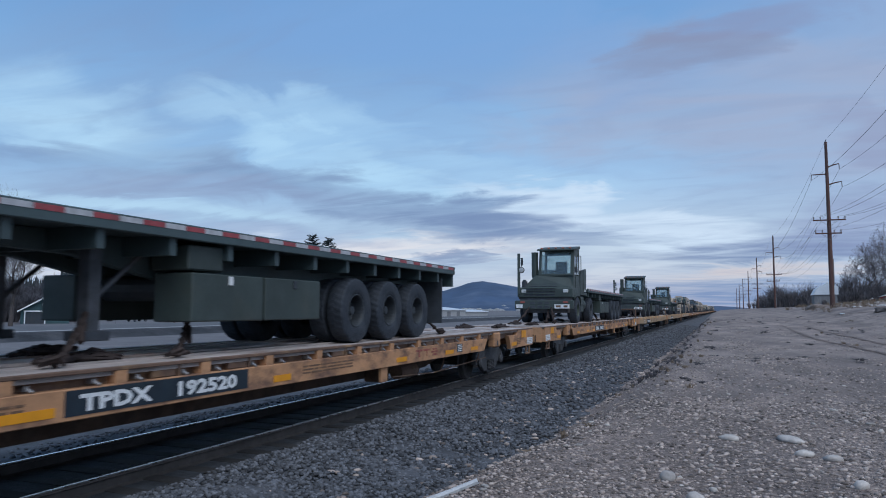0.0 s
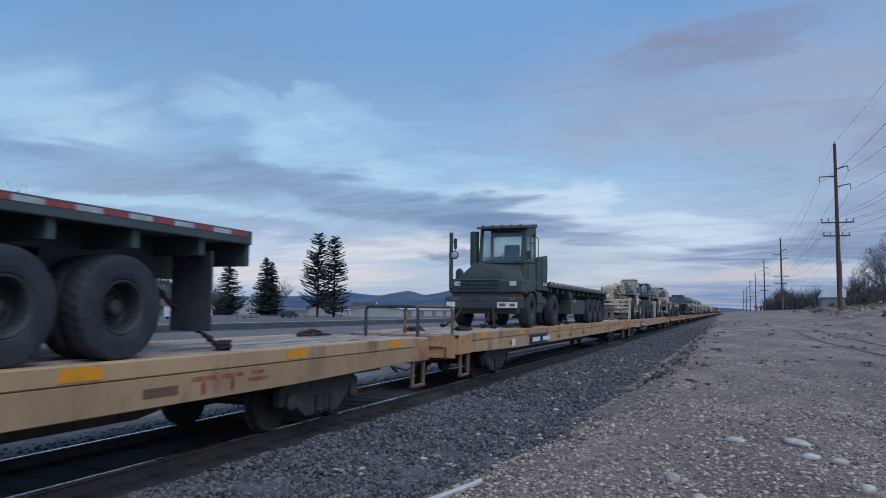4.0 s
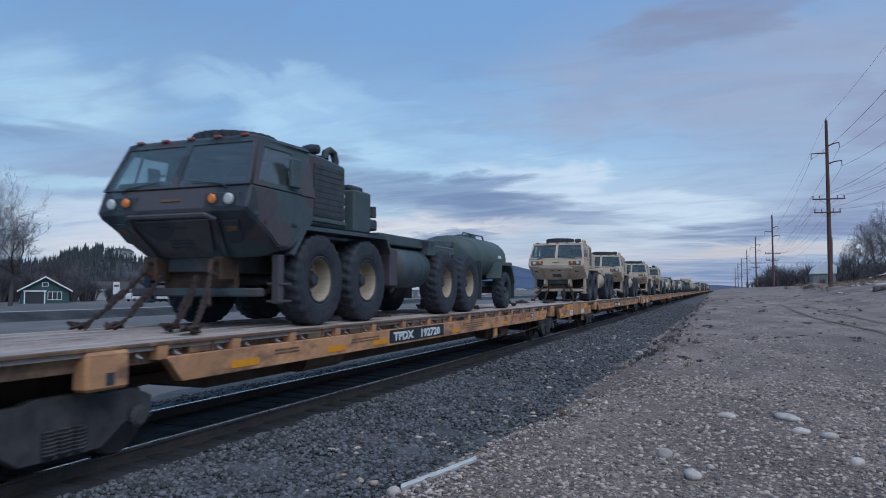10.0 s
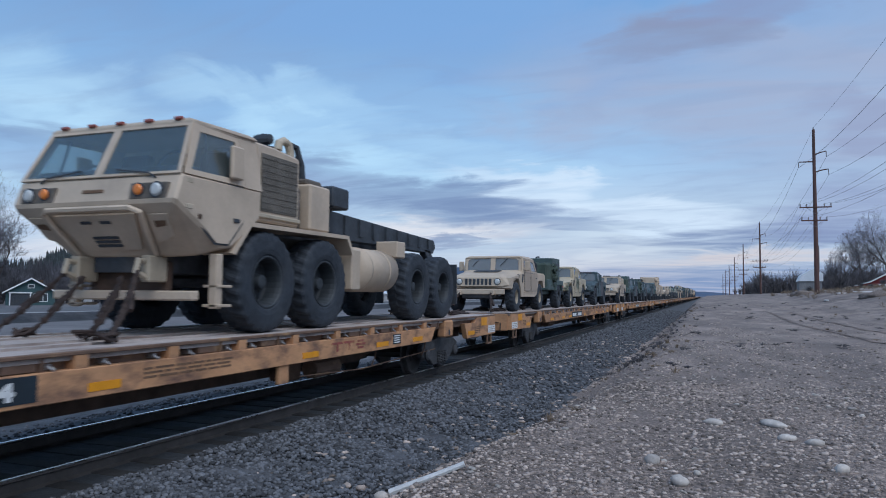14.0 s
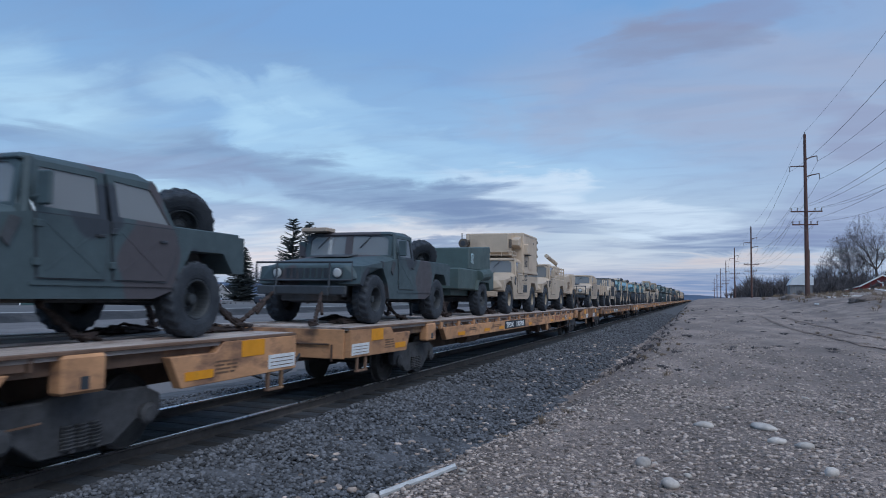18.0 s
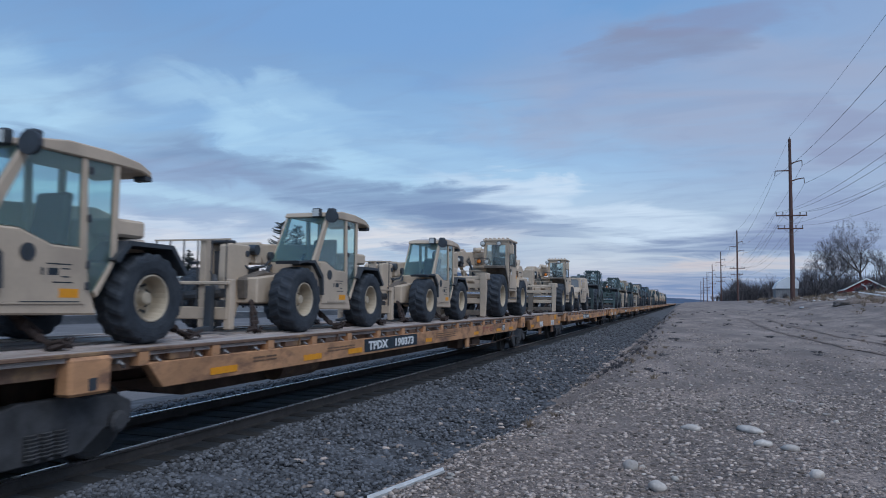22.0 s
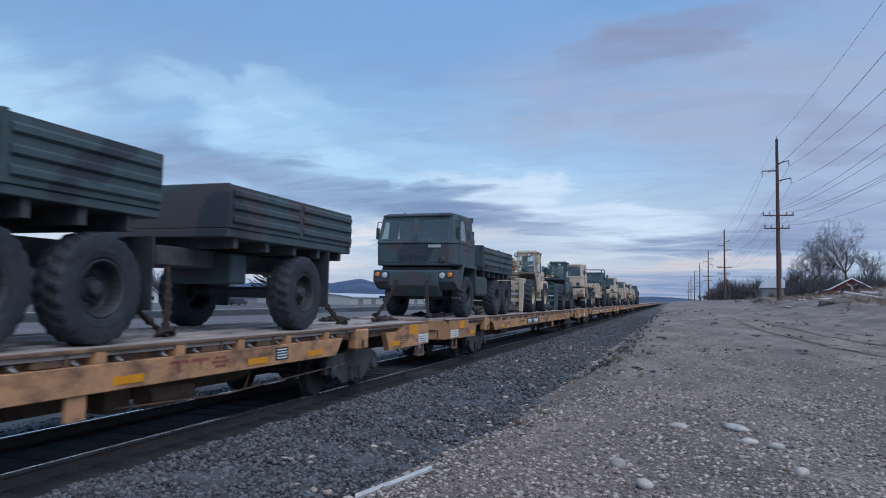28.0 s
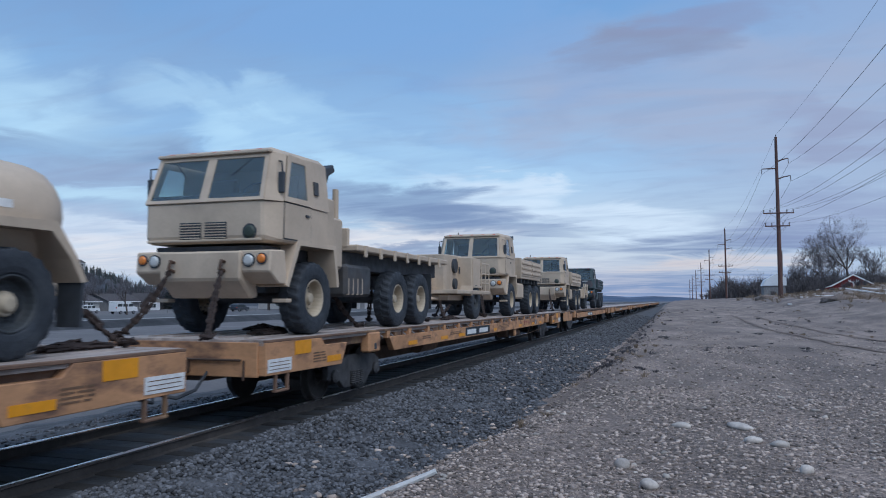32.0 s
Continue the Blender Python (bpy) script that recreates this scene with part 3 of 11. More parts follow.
def rocks_mesh(name, places, sizes, mat, seed, squash=0.7, fine=0.011):
    """Many small angular stones in one mesh."""
    rng = np.random.default_rng(seed)
    phi = (1 + 5 ** 0.5) / 2
    base = np.array([(-1, phi, 0), (1, phi, 0), (-1, -phi, 0), (1, -phi, 0), (0, -1, phi), (0, 1, phi), (0, -1, -phi), (0, 1, -phi), (phi, 0, -1), (phi, 0, 1), (-phi, 0, -1), (-phi, 0, 1)]) / 1.9
    tri = np.array([(0, 11, 5), (0, 5, 1), (0, 1, 7), (0, 7, 10), (0, 10, 11), (1, 5, 9), (5, 11, 4), (11, 10, 2), (10, 7, 6), (7, 1, 8), (3, 9, 4), (3, 4, 2), (3, 2, 6), (3, 6, 8), (3, 8, 9), (4, 9, 5), (2, 4, 11), (6, 2, 10), (8, 6, 7), (9, 8, 1)])
    octa = np.array([(1, 0, 0), (0, 1, 0), (-1, 0, 0), (0, -1, 0), (0, 0, 1), (0, 0, -1)]) * 0.95
    octa_tri = np.array([(0, 1, 4), (1, 2, 4), (2, 3, 4), (3, 0, 4), (1, 0, 5), (2, 1, 5), (3, 2, 5), (0, 3, 5)])
    places, sizes = np.asarray(places), np.asarray(sizes)
    small = sizes < fine
    verts, faces, first = [], [], 0
    for pick, base, tri in ((~small, base, tri), (small, octa, octa_tri)):
        n, m = int(pick.sum()), len(base)
        if not n:
            continue
        v = base[None] * (1 + rng.uniform(-0.32, 0.32, (n, m, 1)))
        v = v * rng.uniform(0.6, 1.15, (n, 1, 3))
        a = rng.uniform(0, 6.283, n)
        c, s = np.cos(a)[:, None], np.sin(a)[:, None]
        v = np.stack([v[..., 0] * c - v[..., 1] * s, v[..., 0] * s + v[..., 1] * c, v[..., 2] * squash], -1)
        v = v * sizes[pick][:, None, None] + places[pick][:, None, :]
        verts.append(v.reshape(-1, 3))
        faces.append((tri[None] + first + (np.arange(n) * m)[:, None, None]).reshape(-1, 3))
        first += n * m
    verts, faces = np.concatenate(verts), np.concatenate(faces)
    mesh = bpy.data.meshes.new(name)
    mesh.vertices.add(len(verts))
    mesh.vertices.foreach_set("co", verts.reshape(-1).astype(np.float32))
    mesh.loops.add(len(faces) * 3)
    mesh.loops.foreach_set("vertex_index", faces.reshape(-1).astype(np.int32))
    mesh.polygons.add(len(faces))
    mesh.polygons.foreach_set("loop_start", np.arange(0, len(faces) * 3, 3, dtype=np.int32))
    mesh.update(calc_edges=True)
    mesh.materials.append(mat)
    return mesh


BED = [(-11.2, -0.50), (-9.0, -0.24), (-8.55, -0.16), (-8.1, -0.15), (-7.5, -0.19), (-6.2, -0.19), (-5.62, -0.165), (-5.45, -0.15), (-5.1, -0.18), (-4.3, -0.27), (-3.4, -0.39), (-2.55, -0.50)]


def bed_z(x):
    for (x0, z0), (x1, z1) in zip(BED, BED[1:]):
        if x0 <= x <= x1:
            return z0 + (z1 - z0) * (x - x0) / (x1 - x0)
    return -0.5


def railway():
    bed = new("ballast_bed", strip("ballast_bed", BED, -400, 900, M["ballast"], 0.5, 0.05))
    tagged(bed, "dark crushed stone bed under the rails", "ballast", kind="structure")
    track = tagged(new("railway_track", strip("railway_track", [(TRACK_X - 1.20, -0.16), (TRACK_X - 0.95, -0.150), (TRACK_X + 0.95, -0.150), (TRACK_X + 1.20, -0.152)], -380, 880, M["oil_and_shade"])), "single railway track on dark ballast", "track", kind="structure")
    head = [(-0.036, -0.032), (-0.034, -0.012), (-0.020, -0.001), (0.020, -0.001), (0.034, -0.012), (0.036, -0.032), (0.010, -0.045), (0.009, -0.13), (0.068, -0.152), (0.068, -0.165), (-0.068, -0.165), (-0.068, -0.152), (-0.009, -0.13), (-0.010, -0.045)]
    for side in (-1, 1):
        mesh = strip("rail", [(TRACK_X + side * 0.7535 + x, z) for x, z in head + head[:1]], -380, 880, M["railside"], 10)
        mesh.materials.append(M["steel"])
        n = len(head)
        for i, p in enumerate(mesh.polygons):
            if i % n in (1, 2, 3):
                p.material_index = 1
        mesh.flip_normals()
        part("rail", mesh, None, track, "steel rail with a bright worn head")
    tie = link_mesh("sleeper", box(B(), -1.3, 1.3, -0.115, 0.115, -0.25, -0.144, 0.012), material("tarred_sleeper", (0.026, 0.024, 0.023), 0.95, vary=0.3, random=0.25))
    for k in range(48):
        ob = part("sleeper", tie, None, track)
        ob.location = (TRACK_X, 1.0 + k * 0.55, random.uniform(-0.006, 0.006))
    rng = np.random.default_rng(5)
    places, sizes = [], []
    for y0, y1, density, lo, hi in ((2.5, 9, 520, 0.020, 0.042), (9, 15, 330, 0.022, 0.045), (15, 40, 90, 0.03, 0.055), (40, 100, 22, 0.04, 0.08)):
        n = int((y1 - y0) * 3.4 * density)
        for x, y, s in zip(rng.uniform(-5.62, -2.2, n), rng.uniform(y0, y1, n), rng.uniform(lo, hi, n)):
            if ground_z(x, y) > bed_z(x) + 0.03:
                continue
            places.append((x, y, bed_z(x) + s * 0.3 + 0.03 * noise.noise((x * 3, y * 2.1, 1.7))))
            sizes.append(s)
    for x, y, s in zip(rng.uniform(-9.6, -7.7, 3500), rng.uniform(4, 40, 3500), rng.uniform(0.025, 0.045, 3500)):
        places.append((x, y, bed_z(x) + s * 0.3))
        sizes.append(s)
    tagged(new("ballast_stones", rocks_mesh("ballast_stones", places, sizes, M["rock"], 3, fine=0.026)), "loose dark crushed ballast stones", "stones", kind="stuff")
    places, sizes = [], []
    for y0, y1, x1, density, lo, hi in ((2.5, 7, 3.5, 1500, 0.005, 0.032), (7, 13, 5, 700, 0.007, 0.036), (13, 30, 8, 110, 0.010, 0.045), (30, 70, 10, 14, 0.02, 0.08)):
        n = int((y1 - y0) * (x1 + 3.7) * density)
        for x, y, s in zip(rng.uniform(-3.7, x1, n), rng.uniform(y0, y1, n), rng.uniform(0, 1, n)):
            s = lo + (hi - lo) * s ** 4.6
            if ground_z(x, y) < bed_z(x) - 0.01 or noise.noise((x * 0.55, y * 0.4, 12.0)) + noise.noise((x * 1.9, y * 1.6, 2.0)) * 0.6 < -0.85 + 0.5 * smooth(y, 12, 24) + 0.30 * smooth(y, 9, 26) * smooth(x, -2.0, 2.0) + (0.5 if s > 0.03 else 0.0) * smooth(y, 14, 30):
                continue
            places.append((x, y, ground_z(x, y) + s * 0.12))
            sizes.append(s)
    for x, y, s in zip(rng.uniform(-4.8, -2.4, 900), 3 + 32 * rng.uniform(0, 1, 900) ** 1.6, rng.uniform(0.02, 0.055, 900)):
        if rng.random() < smooth(x, -5.6, -2.4):
            places.append((x, y, max(bed_z(x), ground_z(x, y)) + s * 0.3))
            sizes.append(s * (1.0 + 0.02 * y))
    tagged(new("gravel", rocks_mesh("gravel", places, sizes, M["pebble"], 4, 0.52, fine=0.0195)), "loose grey and brown river gravel", "gravel", kind="stuff")
    places, sizes = [], []
    for x, y, s in zip(rng.uniform(-3.4, 5.0, 420), 3.2 + 13 * rng.uniform(0, 1, 420) ** 1.3, rng.uniform(0, 1, 420)):
        if ground_z(x, y) > bed_z(x) and noise.noise((x * 0.6, y * 0.5, 31.0)) + 0.35 * smooth(x, -1.5, 2.0) > -0.05:
            places.append((x, y, ground_z(x, y) + 0.005))
            sizes.append(0.016 + 0.042 * s ** 2.4)
    tagged(new("pale_pebbles", rocks_mesh("pale_pebbles", places, sizes, M["palepebble"], 14, 0.5)), "scattered pale pebbles lying on the gravel", "pebbles", kind="stuff")


def stone(name, d, size, seed, mat="stone", label="pale rounded stone lying on the gravel"):
    p = on_ground(d)
    bm = bmesh.new()
    bmesh.ops.create_icosphere(bm, subdivisions=2, radius=1)
    for v in bm.verts:
        k = 1 + 0.28 * noise.noise(v.co * 1.1 + Vector((seed * 7.3, 0, 0)))
        v.co = Vector((v.co.x * size[0], v.co.y * size[1], v.co.z * size[2])) * k
    mesh = link_mesh(name, bm, M[mat], True)
    ob = new(name, mesh)
    ob.matrix_basis = pose(p.x, p.y, ground_z(p.x, p.y) + size[2] * 0.45, 0, 0, seed * 67)
    return tagged(ob, label, "stone", "stones on the gravel bank")


ground()
railway()


# ---- background: poles and wires ----
M["pole"] = material("brown_creosoted_pole", (0.115, 0.058, 0.048), 0.85, vary=0.25, scale=1.2, dirt=(0.06, 0.042, 0.04), dirt_at=(0.5, 0.75), dirt_scale=0.5, stretch=(4, 4, 0.4))
M["wire"] = material("dark_cable", (0.05, 0.05, 0.055), 0.6, vary=0.1, bump=0)
M["insulator"] = material("grey_porcelain", (0.22, 0.21, 0.22), 0.3, vary=0.1, bump=0)
M["bark"] = material("grey_brown_bark", (0.085, 0.070, 0.064), 0.9, vary=0.3, scale=4, island=0.2)
M["twig"] = material("grey_brown_twigs", (0.178, 0.166, 0.184), 0.9, vary=0.2, scale=4, island=0.25)
M["needle"] = material("dark_green_needles", (0.034, 0.045, 0.047), 0.8, vary=0.25, scale=2, island=0.45)
M["brush"] = material("brown_winter_brush", (0.094, 0.088, 0.096), 0.95, vary=0.25, scale=1, island=0.4)
M["drygrass"] = material("dry_straw_grass", (0.22, 0.165, 0.12), 0.95, vary=0.2, scale=3, island=0.4)
# bluish tint stands in for slight haze over the hill
M["hill"] = material("haze_tinted_hill_ground", (0.052, 0.056, 0.068), 0.95, vary=0.35, scale=0.05, dirt=(0.078, 0.074, 0.080), dirt_at=(0.5, 0.7), dirt_scale=0.03, bump=0)
# haze of distance is painted into the mountain's blue
M["mountain"] = material("haze_tinted_mountain", (0.050, 0.085, 0.150), 1.0, vary=0.2, scale=0.008, dirt=(0.10, 0.135, 0.20), dirt_at=(0.5, 0.7), dirt_scale=0.006, bump=0)
M["cottage"] = material("teal_green_siding", (0.042, 0.088, 0.095), 0.8, vary=0.12, scale=2, stretch=(1, 1, 8))
M["trim"] = material("white_trim_paint", (0.78, 0.78, 0.78), 0.6, vary=0.06)
M["siding"] = material("white_siding", (0.42, 0.41, 0.40), 0.75, vary=0.1, scale=1.2, stretch=(1, 1, 6))
M["shingle"] = material("grey_brown_shingles", (0.080, 0.070, 0.070), 0.9, vary=0.25, scale=1.5, stretch=(1, 1, 3))
M["metalroof"] = material("pale_metal_roof", (0.66, 0.68, 0.70), 0.45, 0.2, vary=0.08, scale=0.6)
M["barnred"] = material("red_barn_boards", (0.21, 0.033, 0.034), 0.85, vary=0.18, scale=2, stretch=(3, 3, 0.5))
M["greyboards"] = material("weathered_grey_boards", (0.20, 0.20, 0.205), 0.85, vary=0.18, scale=2, stretch=(3, 3, 0.5))
M["carwhite"] = material("white_car_paint", (0.70, 0.71, 0.72), 0.3, vary=0.03, bump=0)
M["carsilver"] = material("silver_car_paint", (0.34, 0.35, 0.37), 0.35, 0.3, vary=0.03, bump=0)
M["cardark"] = material("dark_car_paint", (0.030, 0.036, 0.048), 0.3, vary=0.05, bump=0)


def limbs_mesh(name, segs, mat, sides=3):
    """Tapered bars (x0, y0, z0, x1, y1, z1, r0, r1), joined into one mesh."""
    s = np.asarray(segs, dtype=np.float64)
    n = len(s)
    p, q = s[:, 0:3], s[:, 3:6]
    d = q - p
    d = d / np.maximum(np.linalg.norm(d, axis=1, keepdims=True), 1e-6)
    ref = np.where(np.abs(d[:, 2:3]) > 0.8, np.array([[1.0, 0, 0]]), np.array([[0, 0, 1.0]]))
    a = np.cross(d, ref)
    a = a / np.linalg.norm(a, axis=1, keepdims=True)
    b = np.cross(d, a)
    u = np.arange(sides) * 2 * np.pi / sides
    ring = a[:, None] * np.cos(u)[None, :, None] + b[:, None] * np.sin(u)[None, :, None]
    v = np.concatenate([p[:, None] + ring * s[:, 6][:, None, None], q[:, None] + ring * s[:, 7][:, None, None]], axis=1)
    k = np.arange(sides)
    f = np.stack([k, (k + 1) % sides, (k + 1) % sides + sides, k + sides], -1)
    f = f[None] + (np.arange(n) * 2 * sides)[:, None, None]
    mesh = bpy.data.meshes.new(name)
    mesh.vertices.add(n * 2 * sides)
    mesh.vertices.foreach_set("co", v.reshape(-1).astype(np.float32))
    mesh.loops.add(n * sides * 4)
    mesh.loops.foreach_set("vertex_index", f.reshape(-1).astype(np.int32))
    mesh.polygons.add(n * sides)
    mesh.polygons.foreach_set("loop_start", np.arange(0, n * sides * 4, 4, dtype=np.int32))
    mesh.update(calc_edges=True)
    mesh.materials.append(mat)
    return mesh


POLE_X = 11.5
POLES = [(-4.0, 20.0), (90.5, 20.8), (183.0, 18.9), (268.0, 19.6), (356.0, 19.5), (446.0, 19.5), (540.0, 19.5), (640.0, 19.5)]


def power_pole():
    """Tall pole on its foot: z counts from the ground, 18.7 m to the top."""
    th = thing("utility_pole", "tall brown wooden power pole with staggered arms and double crossarm", "utility pole", "power poles beside the track")
    part("shaft", tube(B(), [(0, 0, -0.5), (0, 0, 6), (0, 0, 12), (0, 0, 18.7)], 0.27, 12, 0.15), M["pole"], th)
    part("top_bracket", tube(B(), [(0, 0, 18.5), (0.0, 0, 18.95)], 0.06, 6), M["insulator"], th)
    for x, z0, z1 in ((1.25, 15.75, 16.15), (-1.6, 15.0, 15.0), (1.45, 13.75, 14.1)):
        arm = part("davit_arm", tube(B(), [(0, 0, z0), (x * 0.5, 0, z0 + (z1 - z0) * 0.65), (x, 0, z1)], 0.085, 6, 0.055), M["pole"], th)
        bm = B()
        for k in range(6):
            lathe_x(bm, [(-0.02, 0.03), (-0.02, 0.085), (0.02, 0.06), (0.02, 0.03)], 0, 0, 0, 8)
        bm.free()
        pts = [(x, 0, z1 - 0.02), (x * 1.02, 0, z1 - 0.62)]
        part("insulator_string", tube(B(), pts, 0.055, 6, 0.045), M["insulator"], arm)
    for z, x0, x1 in ((9.75, -1.65, 1.65), (8.25, -1.5, 1.2)):
        arm = part("crossarm", box(B(), x0, x1, -0.30, -0.18, z - 0.07, z + 0.07, 0.01), M["pole"], th)
        for x in (x0 + 0.08, x0 + 0.75, x1 - 0.75, x1 - 0.08):
            bm = tube(B(), [(x, -0.24, z + 0.07), (x, -0.24, z + 0.22), (x, -0.24, z + 0.40)], 0.05, 6, 0.075)
            part("insulator", bm, M["insulator"], arm)
        bm = tube(B(), [(x0 * 0.55, -0.22, z - 0.06), (0, -0.24, z - 0.75)], 0.022, 4)
        tube(bm, [(x1 * 0.55, -0.22, z - 0.06), (0, -0.24, z - 0.75)], 0.022, 4)
        part("brace", bm, M["insulator"], th)
    bm = tube(B(), [(0.26, -0.05, 2.4), (0.27, -0.05, 5.4)], 0.05, 6)
    part("conduit", bm, M["insulator"], th)
    return th


def power_line():
    first = None
    for k, (y, top) in enumerate(POLES):
        foot = top - 18.7
        if first is None:
            first = power_pole()
            first.matrix_basis = pose(POLE_X, y, foot)
        else:
            copy_thing(first, pose(POLE_X, y, foot, 0, 0, (0, 3, -2, 1, -3)[k % 5]))
    points = [(0, 18.95, 1.6, 0.011), (1.27, 15.5, 2.0, 0.015), (-1.63, 14.35, 2.0, 0.015), (1.48, 13.45, 2.0, 0.015),
              (-1.57, 10.15, 2.2, 0.011), (-0.9, 10.15, 2.2, 0.011), (0.9, 10.15, 2.2, 0.011), (1.57, 10.15, 2.2, 0.011), (-1.42, 8.65, 2.2, 0.010), (1.12, 8.65, 2.2, 0.010)]
    for x, z, sag, r in points:
        pts = []
        for (ya, ta), (yb, tb) in zip(POLES, POLES[1:]):
            for i in range(14):
                u = i / 14
                pts.append((POLE_X + x, ya + (yb - ya) * u, z - 18.7 + ta + (tb - ta) * u - sag * 4 * u * (1 - u)))
        pts.append((POLE_X + x, POLES[-1][0], z - 18.7 + POLES[-1][1]))
        ob = new("power_cable", link_mesh("power_cable", tube(B(), pts, r, 5), M["wire"]))
        tagged(ob, "dark sagging power cable strung between the poles", "cable", "power cables")


# ---- background: trees and brush ----
def bare_segments(rng, height, spread_r, trunk_r, levels=5, fork=(3, 4), lean=0.0, fine=0.012):
    """Trunk and limb segments of a leafless tree that grows from the origin."""
    trunk, crown = [], []

    def grow(p, d, length, r, level):
        steps = 3
        for k in range(steps):
            q = p + d * (length / steps)
            r1 = r * 0.86
            (trunk if level <= 2 else crown).append((*p, *q, r, r1))
            p, r = q, r1
            d = (d + Vector(rng.normal(0, 0.06 + 0.018 * level, 3)) + Vector((0, 0, 0.04))).normalized()
            if level and level < levels and k < steps - 1:
                side = (d + Vector(rng.normal(0, 0.55, 3))).normalized()
                grow(p, side, length * rng.uniform(0.45, 0.65), r * 0.55, level + 1)
        if level < levels:
            for _ in range(rng.integers(fork[0], fork[1] + 1) if level < 2 else 2):
                wide = rng.normal(0, 0.42 * spread_r, 3)
                nd = (d + Vector((wide[0], wide[1], wide[2] * 0.5 + 0.12))).normalized()
                grow(p, nd, length * rng.uniform(0.62, 0.86), r * rng.uniform(0.55, 0.75), level + 1)

    grow(Vector((0, 0, -0.3)), Vector((lean, 0, 1)).normalized(), height * 0.27, trunk_r, 0)
    top = max(s[5] for s in crown)
    k = height / top
    return [tuple(c * k for c in s[:6]) + (max(fine, s[6] * k), max(fine * 0.8, s[7] * k)) for s in trunk], [tuple(c * k for c in s[:6]) + (max(fine, s[6] * k), max(fine * 0.8, s[7] * k)) for s in crown]


def bare_tree(x, y, z, height, seed, label, spread_r=1.0, trunk_r=0.35, levels=5, name="bare_tree", lean=0.0, turn=0, fine=0.022, dome=0.0):
    rng = np.random.default_rng(seed)
    trunk, crown = bare_segments(rng, height * (1.16 if dome else 1.0), spread_r, trunk_r, levels, lean=lean, fine=fine)
    if dome:  # a rounded crown: nothing grows past the outline
        crown = [c for c in crown if math.hypot(c[3], c[4]) ** 2 / (dome * (0.9 + 0.2 * noise.noise((c[3] * 0.3, c[4] * 0.3, c[5] * 0.3)))) ** 2 + ((c[5] - 0.58 * height) / (0.43 * height)) ** 2 < 1]
    if len(crown) > 26000:  # thin out the finest twigs
        thin = sorted(c[6] for c in crown)[len(crown) * 3 // 5]
        crown = [c for c in crown if c[6] > thin or rng.random() < 24000 / len(crown)]
    th = thing(name, label, "tree", "bare trees")
    th.matrix_basis = pose(x, y, z, 0, 0, turn)
    part("trunk", limbs_mesh("trunk", trunk, M["bark"], 8), None, th)
    part("crown", limbs_mesh("crown", crown, M["twig"], 3), None, th)
    return th


def conifer(x, y, z, height, radius, seed, label, gaps=0.1, bare=0.06, droop=-0.25, dense=1.0, name="fir_tree", taper=0.72):
    rng = np.random.default_rng(seed)
    th = thing(name, label, "tree", "conifers")
    th.matrix_basis = pose(x, y, z)
    part("trunk", limbs_mesh("trunk", [(0, 0, -0.3, 0, 0, height * 0.5, height * 0.016, height * 0.009), (0, 0, height * 0.5, 0, 0, height * 0.985, height * 0.009, 0.03)], M["bark"], 8), None, th)
    segs = []
    h = height * bare
    while h < height * 0.985:
        u = h / height
        reach = radius * (1 - u) ** taper * (0.55 + 0.45 * min(1.0, (u - bare) / 0.12 + 0.4))
        for k in range(int(7 * dense)):
            if rng.random() < gaps:
                continue
            a = rng.uniform(0, 6.283)
            L = reach * rng.uniform(0.62, 1.12) + 0.15
            d = Vector((math.cos(a), math.sin(a), droop + 0.5 * max(0.0, u - 0.6) + rng.normal(0, 0.08)))
            p = Vector((0, 0, h + rng.normal(0, 0.15)))
            n = max(2, int(L / 0.34))
            for j in range(n):
                q = p + d * (L / n)
                d = d + Vector((0, 0, 0.05))
                w = 0.06 + 0.10 * (1 - j / n)
                segs.append((*p, *q, w, w * 0.6))
                for s in (-1, 1):
                    side = Vector((-d.y, d.x, 0)).normalized() * s
                    tip = q + (side * rng.uniform(0.5, 0.9) + d * 0.7 + Vector((0, 0, rng.normal(-0.16, 0.12)))) * min(0.75, 0.32 * L + 0.18)
                    segs.append((*q, *tip, 0.10, 0.015))
                p = q
            segs.append((*p, *(p + d * 0.35), 0.09, 0.01))
        h += height * 0.021 * rng.uniform(0.7, 1.3) + 0.06
    segs.append((0, 0, height * 0.95, 0, 0, height, 0.07, 0.01))
    part("crown", limbs_mesh("crown", segs, M["needle"], 3), None, th)
    return th


def brush_mesh(name, places, mat, seed, twigs=26):
    """Leafless bushes: places are (x, y, z, height, radius)."""
    rng = np.random.default_rng(seed)
    out = []
    for x, y, z, h, r in places:
        n = max(8, int(twigs * rng.uniform(0.7, 1.2)))
        a, b = rng.uniform(0, 6.283, n), rng.uniform(0, 1, n) ** 0.6
        for k in range(n):
            tx, ty = math.cos(a[k]) * r * b[k], math.sin(a[k]) * r * b[k]
            tz = h * rng.uniform(0.55, 1.0) * (1 - 0.35 * b[k])
            mid = (x + tx * 0.45, y + ty * 0.45, z + tz * 0.55)
            w = 0.010 * h + 0.012
            out.append((x + tx * 0.2, y + ty * 0.2, z - 0.1, *mid, w, w * 0.6))
            out.append((*mid, x + tx, y + ty, z + tz, w * 0.6, w * 0.2))
            for _ in range(2):
                e = rng.normal(0, 0.14 * h, 3)
                out.append((*mid, mid[0] + e[0], mid[1] + e[1], mid[2] + abs(e[2]) + 0.12 * h, w * 0.5, w * 0.15))
    return limbs_mesh(name, out, mat, 3)


